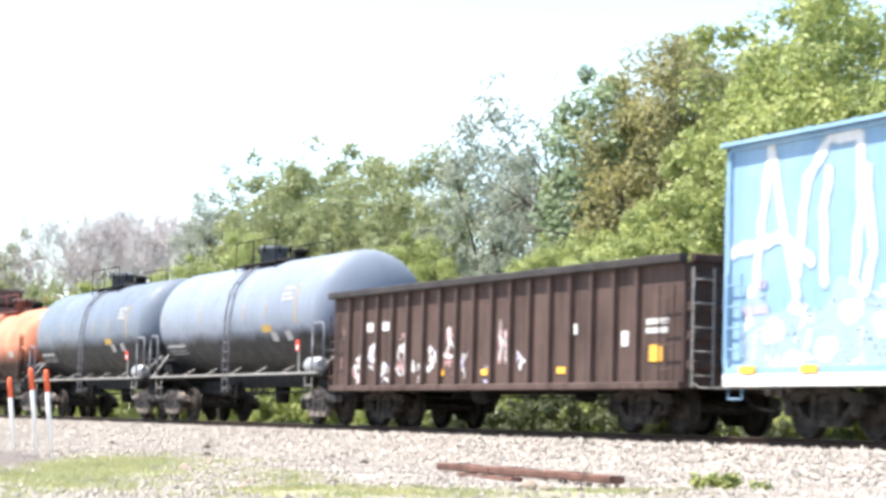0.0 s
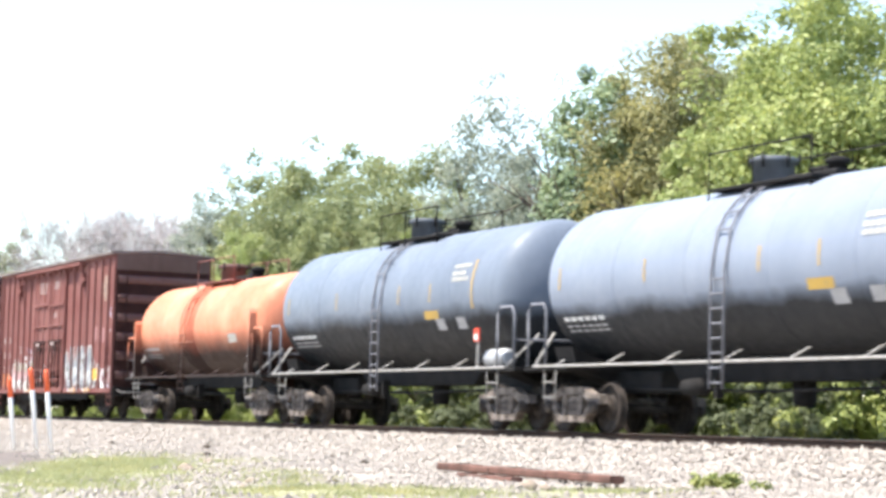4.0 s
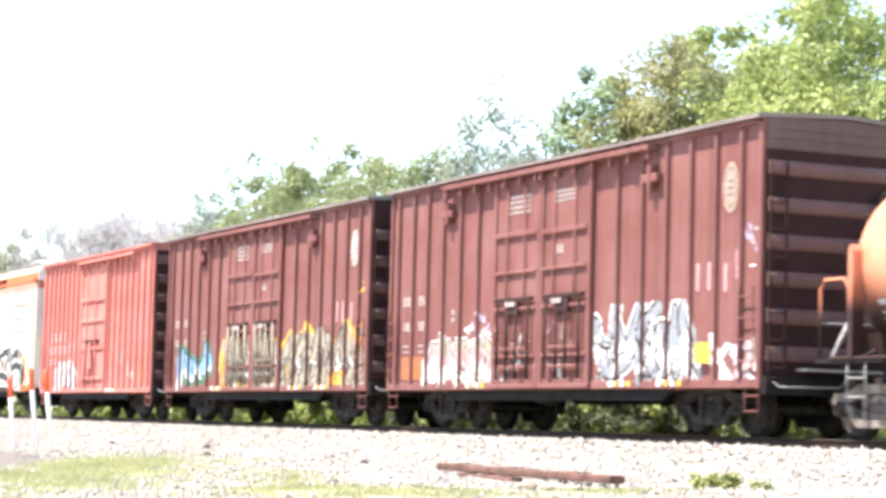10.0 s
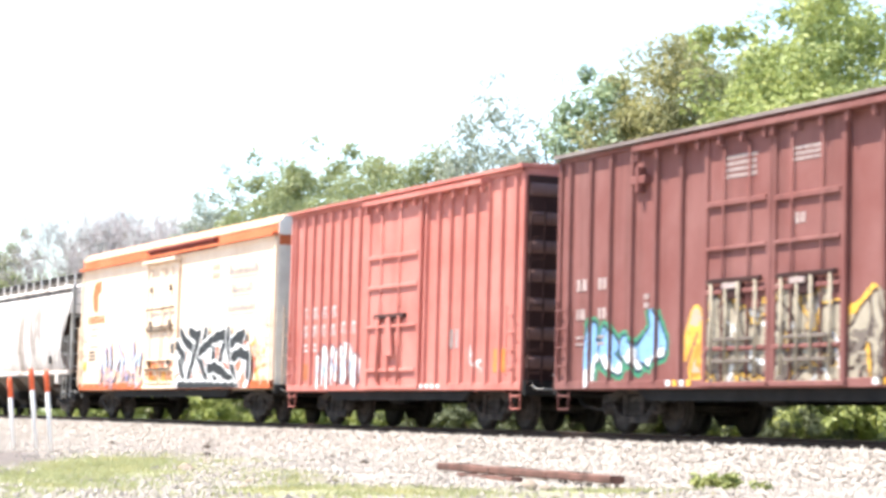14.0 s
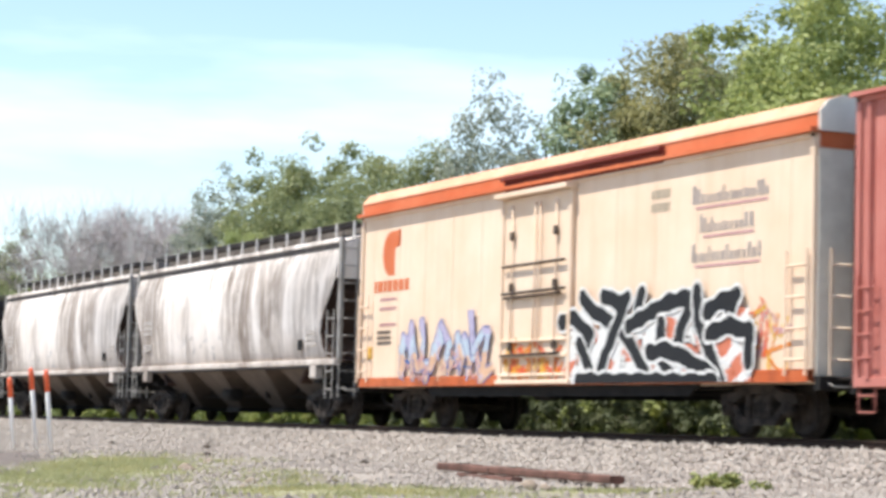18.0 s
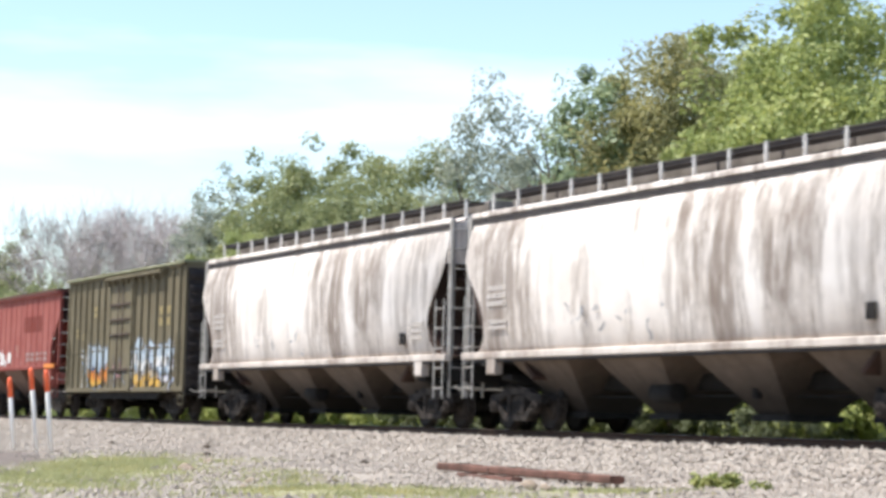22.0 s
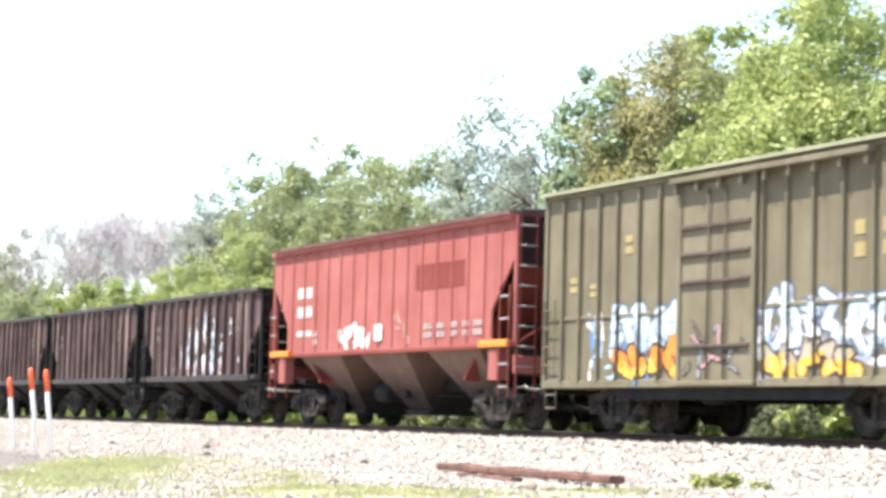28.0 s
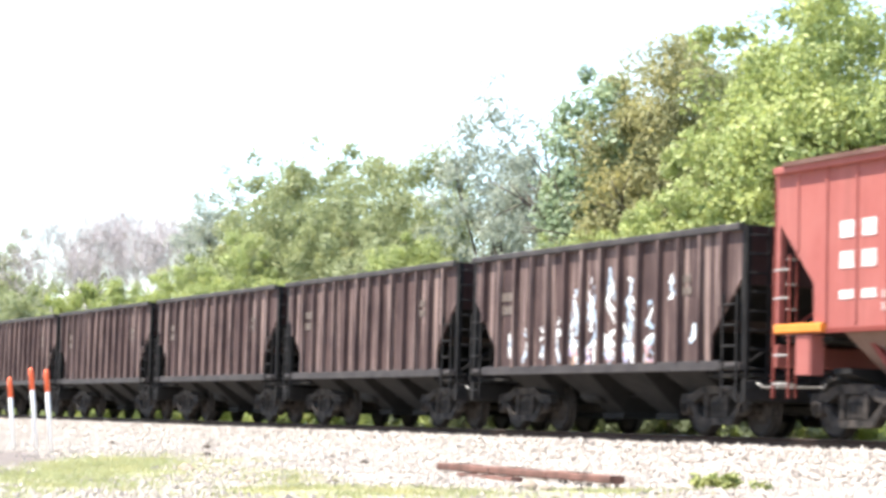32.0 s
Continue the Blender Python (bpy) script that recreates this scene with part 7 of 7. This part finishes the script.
        if k == 0:
            # one strip of paint in each panel, tallest in the middle of the car
            for q, (g0, g1, gw) in enumerate(((1.3, 2.0, 0.22), (1.2, 2.45, 0.28), (1.3, 2.35, 0.2), (1.2, 2.5, 0.24), (1.18, 3.15, 0.36), (1.18, 3.0, 0.4), (1.18, 3.15, 0.4), (1.18, 3.12, 0.4), (1.2, 2.75, 0.34), (2.25, 2.75, 0.26), (1.5, 2.5, 0.22))):
                gx = xs[1 + q] + 0.5 - gw
                wild(car, "graffiti", gx, gx + gw, g0, g1, 101 + q, [SPRAY_PINK, SPRAY_WHITE, SPRAY_WHITE, SPRAY_FROST, SPRAY_PALE], [], -1.52, dense=36.0 if 3 < q < 8 else 22.0, size=0.8, edge=0.0, spike=0.4, label="white and pink worn graffiti")
                if 3 < q < 9:
                    wild(car, "graffiti", gx - 0.06, gx + gw, 1.18, 1.6, 121 + q, [SPRAY_CORAL, SPRAY_PEACH, SPRAY_PINK, SPRAY_LILAC], [], -1.524, dense=16.0, size=0.7, edge=0.0, spike=0.5, label="coral and lilac worn graffiti")
        bars(car, "lettering", -h + 1.2, 2.2, 0.5, 0.5, 2, -1.535, SPRAY_TAUPE)
        bars(car, "lettering", h - 1.9, 2.3, 0.4, 0.4, 2, -1.535, SPRAY_TAUPE)
        put(car)


REEFER_TAG = [[(1.7, 2.38), (2.2, 2.1), (2.9, 1.88), (3.5, 1.5), (4.0, 1.04)], [(0.9, 1.97), (1.4, 2.04), (2.0, 1.71), (1.8, 1.45)], [(2.5, 2.39), (3.0, 2.24), (3.3, 2.31), (2.8, 1.65), (2.4, 1.1)], [(3.8, 2.38), (3.7, 2.09)], [(3.4, 1.84), (4.1, 2.03), (4.8, 2.21), (5.5, 2.24), (5.2, 1.83), (5.0, 1.49)], [(4.5, 1.85), (4.4, 1.36), (4.8, 0.99)], [(5.6, 2.33), (5.7, 1.85), (6.1, 1.29), (6.4, 0.85)], [(5.9, 1.97), (6.3, 2.13), (6.8, 2.22), (6.6, 1.9)], [(6.0, 1.64), (6.6, 1.75), (7.2, 1.65), (7.2, 1.19)], [(4.1, 1.37), (4.7, 1.4), (5.4, 1.22), (6.2, 0.93)], [(1.6, 1.55), (2.0, 1.12)], [(1.6, 0.91), (6.2, 0.85)]]
BLUE_TAG = [[(-7.05, 1.09), (-6.79, 3.02), (-6.51, 4.49), (-5.91, 2.62), (-5.39, 1.11)], [(-7.56, 2.92), (-6.16, 3.09), (-5.38, 2.66)], [(-5.73, 2.53), (-5.52, 3.88), (-4.91, 4.48), (-4.17, 4.43), (-4.09, 3.51), (-4.35, 1.79), (-5.27, 1.11)], [(-5.01, 2.36), (-5.06, 3.42), (-4.93, 3.96)], [(-3.97, 3.91), (-3.81, 2.67), (-4.01, 2.11)], [(-7.15, 1.53), (-5.89, 1.85), (-4.7, 1.56), (-3.86, 1.7)], [(-6.98, 1.22), (-5.43, 1.41), (-3.85, 1.25)], [(-7.29, 0.9), (-3.78, 0.87)]]


def reefer_trim(car, h):
    hw, eave, sill = 1.5, 4.62, 0.84
    # orange roof stripe above the cream side, down to the eave, with a rounded shoulder
    part("stripe", Build().prism([(-hw - 0.012, eave - 0.02), (-hw - 0.012, eave + 0.27), (hw + 0.012, eave + 0.27), (hw + 0.012, eave - 0.02)], "x", -h - 0.02, h + 0.02), ORANGE, car, "orange top stripe")
    # the shoulder's pale orange stands for the sun on its slope
    part("roof_shoulder", Build().prism([(-hw - 0.03, eave + 0.272), (-hw - 0.02, eave + 0.31), (-hw + 0.14, eave + 0.49), (-hw + 0.4, eave + 0.57), (hw - 0.4, eave + 0.57), (hw - 0.14, eave + 0.49), (hw + 0.02, eave + 0.31), (hw + 0.03, eave + 0.272)], "x", -h - 0.02, h + 0.02), ROOFPEACH, car, "orange roof shoulder, lightened as if sunlit")
    part("roof_cap", Build().prism([(-hw + 0.42, eave + 0.56), (0, eave + 0.63), (hw - 0.42, eave + 0.56)], "x", -h, h), SILVER, car)
    part("lower_stripe", Build().box(-h, h, -hw - 0.05, -hw, sill, sill + 0.2, 0, 0.01), STRIPELOW, car, "orange bottom stripe")
    for s in (-1, 1):
        part("end_panel", Build().box(s * h, s * (h + 0.03), -hw + 0.02, hw - 0.02, sill, eave - 0.02), PALEEND, car, "pale grey end wall")
        part("end_cap", Build().prism([(-hw, eave), (-hw, eave + 0.3), (-hw + 0.15, eave + 0.48), (-hw + 0.42, eave + 0.565), (hw - 0.42, eave + 0.565), (hw - 0.15, eave + 0.48), (hw, eave + 0.3), (hw, eave)], "x", s * (h + 0.02), s * (h + 0.07)), PALEEND, car)
        part("end_stripe", Build().box(s * (h + 0.03), s * (h + 0.045), -hw + 0.02, hw - 0.02, eave - 0.25, eave - 0.02), ORANGE, car, "orange stripe across the end")
        ladder(car, -1.35, -0.5, s * (h + 0.2), sill + 0.1, sill + 2.0, 4, CREAM, axis="y", r=0.022)
        ladder(car, s * h - s * 0.65, s * h - s * 0.1, -hw - 0.1, sill + 0.1, sill + 2.0, 4, CREAM, r=0.022)
        part("end_sill", Build().box(s * h, s * (h + 0.15), -hw, hw, sill - 0.12, sill + 0.1, 0, 0.02), BLACK, car)
        part("crossover_platform", Build().box(s * (h + 0.05), s * (h + 0.5), -1.2, 1.2, sill + 0.05, sill + 0.09), TRUCK, car)
    # panel joints
    for i in range(13):
        x = -h + 0.7 + i * (2 * h - 1.4) / 12
        if -1.7 < x < 1.6:
            continue
        part("panel_joint", Build().box(x - 0.02, x + 0.02, -hw - 0.006, -hw + 0.002, sill + 0.2, eave - 0.03), CREAM, car)
    part("door_gear_cover", Build().box(-1.65, 4.4, -hw - 0.16, -hw - 0.02, eave + 0.14, eave + 0.22, 0, 0.02), HOPRED2, car)
    part("door_header", Build().box(-1.65, 4.4, -hw - 0.07, -hw - 0.01, eave - 0.06, eave + 0.14, 0, 0.01), HOPRED2, car, "rust-brown door track")
    # emblem: a disc with a square corner
    em = [(0.45 * math.cos(a) - 0.05, 0.48 * math.sin(a)) for a in [math.pi / 2 + math.pi * k / 14 for k in range(15)]] + [(0.15, -0.48), (0.15, 0.1), (0.45, 0.16), (0.45, 0.5)]
    part("emblem", Build().prism([(x - 7.2, z + 3.72) for x, z in em], "y", -hw - 0.006, -hw + 0.001), ORANGE, car, "orange rounded emblem")
    bars(car, "lettering", -8.12, 2.9, 1.85, 0.27, 1, -hw - 0.005, ORANGE, gap=0.1)
    for lz in (2.7, 2.5, 2.15):
        bars(car, "lettering", -7.8, lz, 0.9, 0.1, 1, -hw - 0.005, SPRAY_PINK)
    for k, (x, z, w) in enumerate(((5.3, 3.78, 2.3), (5.55, 3.3, 1.65), (5.3, 2.82, 2.1))):
        b, cx, rg = Build(), x, random.Random(k)
        while cx < x + w:
            cw, tall = rg.uniform(0.05, 0.1), rg.choice((0.13, 0.13, 0.15, 0.24))
            b.box(cx, cx + cw, -hw - 0.009, -hw - 0.001, z, z + (0.3 if cx == x else tall))
            cx += cw + rg.uniform(0.035, 0.07)
        part("lettering", b, GREYEND, car)
        part("underline", Build().box(x + 0.1, x + w - 0.05, -hw - 0.009, -hw - 0.001, z - 0.09, z - 0.05), SPRAY_PINK, car)
    part("yellow_label", Build().box(-8.5, -8.15, -hw - 0.008, -hw - 0.001, 1.45, 1.72), SPRAY_YELLOW, car, "small yellow stencil square")
    bars(car, "lettering", -7.9, 1.75, 0.75, 0.35, 3, -hw - 0.005, SPRAY_TAUPE)
    bars(car, "lettering", 3.95, 3.75, 0.6, 0.45, 2, -hw - 0.005, SPRAY_CREAM)
    piece(car, "graffiti", -6.65, -2.0, 0.88, 2.35, 111, 8, [SPRAY_DUSK, SPRAY_PEACH, SPRAY_FROST, SPRAY_LILAC], 3, [], -hw - 0.055, width=0.17, ink=0.04, split=0.4, label="small lilac and peach graffiti")
    wild(car, "graffiti", -6.5, -2.3, 0.95, 1.8, 114, [SPRAY_TAUPE, SPRAY_LILAC, SPRAY_BLUE, SPRAY_PEACH, SPRAY_PINK], [], -hw - 0.06, dense=8.0, size=0.7, spike=0.3, edge=0.0, label="small lilac and peach graffiti")
    wild(car, "graffiti", -1.5, 1.0, 0.86, 1.95, 112, [SPRAY_ORANGE, SPRAY_ORANGE, SPRAY_YELLOW, SPRAY_RED], [], -hw - 0.075, dense=30.0, size=0.9, spike=0.6, edge=0.0, label="orange graffiti cloud")
    wild(car, "graffiti", 6.9, 8.3, 0.86, 2.4, 115, [SPRAY_ORANGE, SPRAY_ORANGE, SPRAY_YELLOW, SPRAY_RED, SPRAY_PINK], [], -hw - 0.002, dense=20.0, size=0.8, spike=0.35, edge=0.0, label="orange and red graffiti cloud")
    wild(car, "graffiti", 1.0, 7.3, 0.86, 2.4, 113, [SPRAY_BLACK, SPRAY_WHITE, SPRAY_WHITE, SPRAY_CORAL, SPRAY_ORANGE, SPRAY_CORAL], [], -hw - 0.066, back=1, dense=2.4, spike=0.3, edge=0.025, label="white, coral and black graffiti")
    tag(car, "graffiti", REEFER_TAG, 0.28, -hw - 0.09, [SPRAY_WHITE, SPRAY_BLACK], 0.052, 0.3, 8.0, 0.86, 2.9, label="large black graffiti letters edged in white")


make_train()


def motions():
    times = [i * 0.5 for i in range(65)]
    for car, x0 in CARS:
        walk(car, [(t, pose(x0 + travel(t), 0, 0)) for t in times])
    # wheels turn with the way; alike wheelsets share one turning
    for dx, sets in WHEELSETS.items():
        rows = [(i * 0.1, pose(dx, 0, WHEEL_R, 0, math.degrees(travel(i * 0.1) / WHEEL_R), 0)) for i in range(321)]
        walk(sets[0], rows)
        for o in sets[1:]:
            o.rotation_mode = "QUATERNION"
            o.animation_data_create()
            o.animation_data.action = sets[0].animation_data.action
            o.animation_data.action_slot = sets[0].animation_data.action_slot


motions()
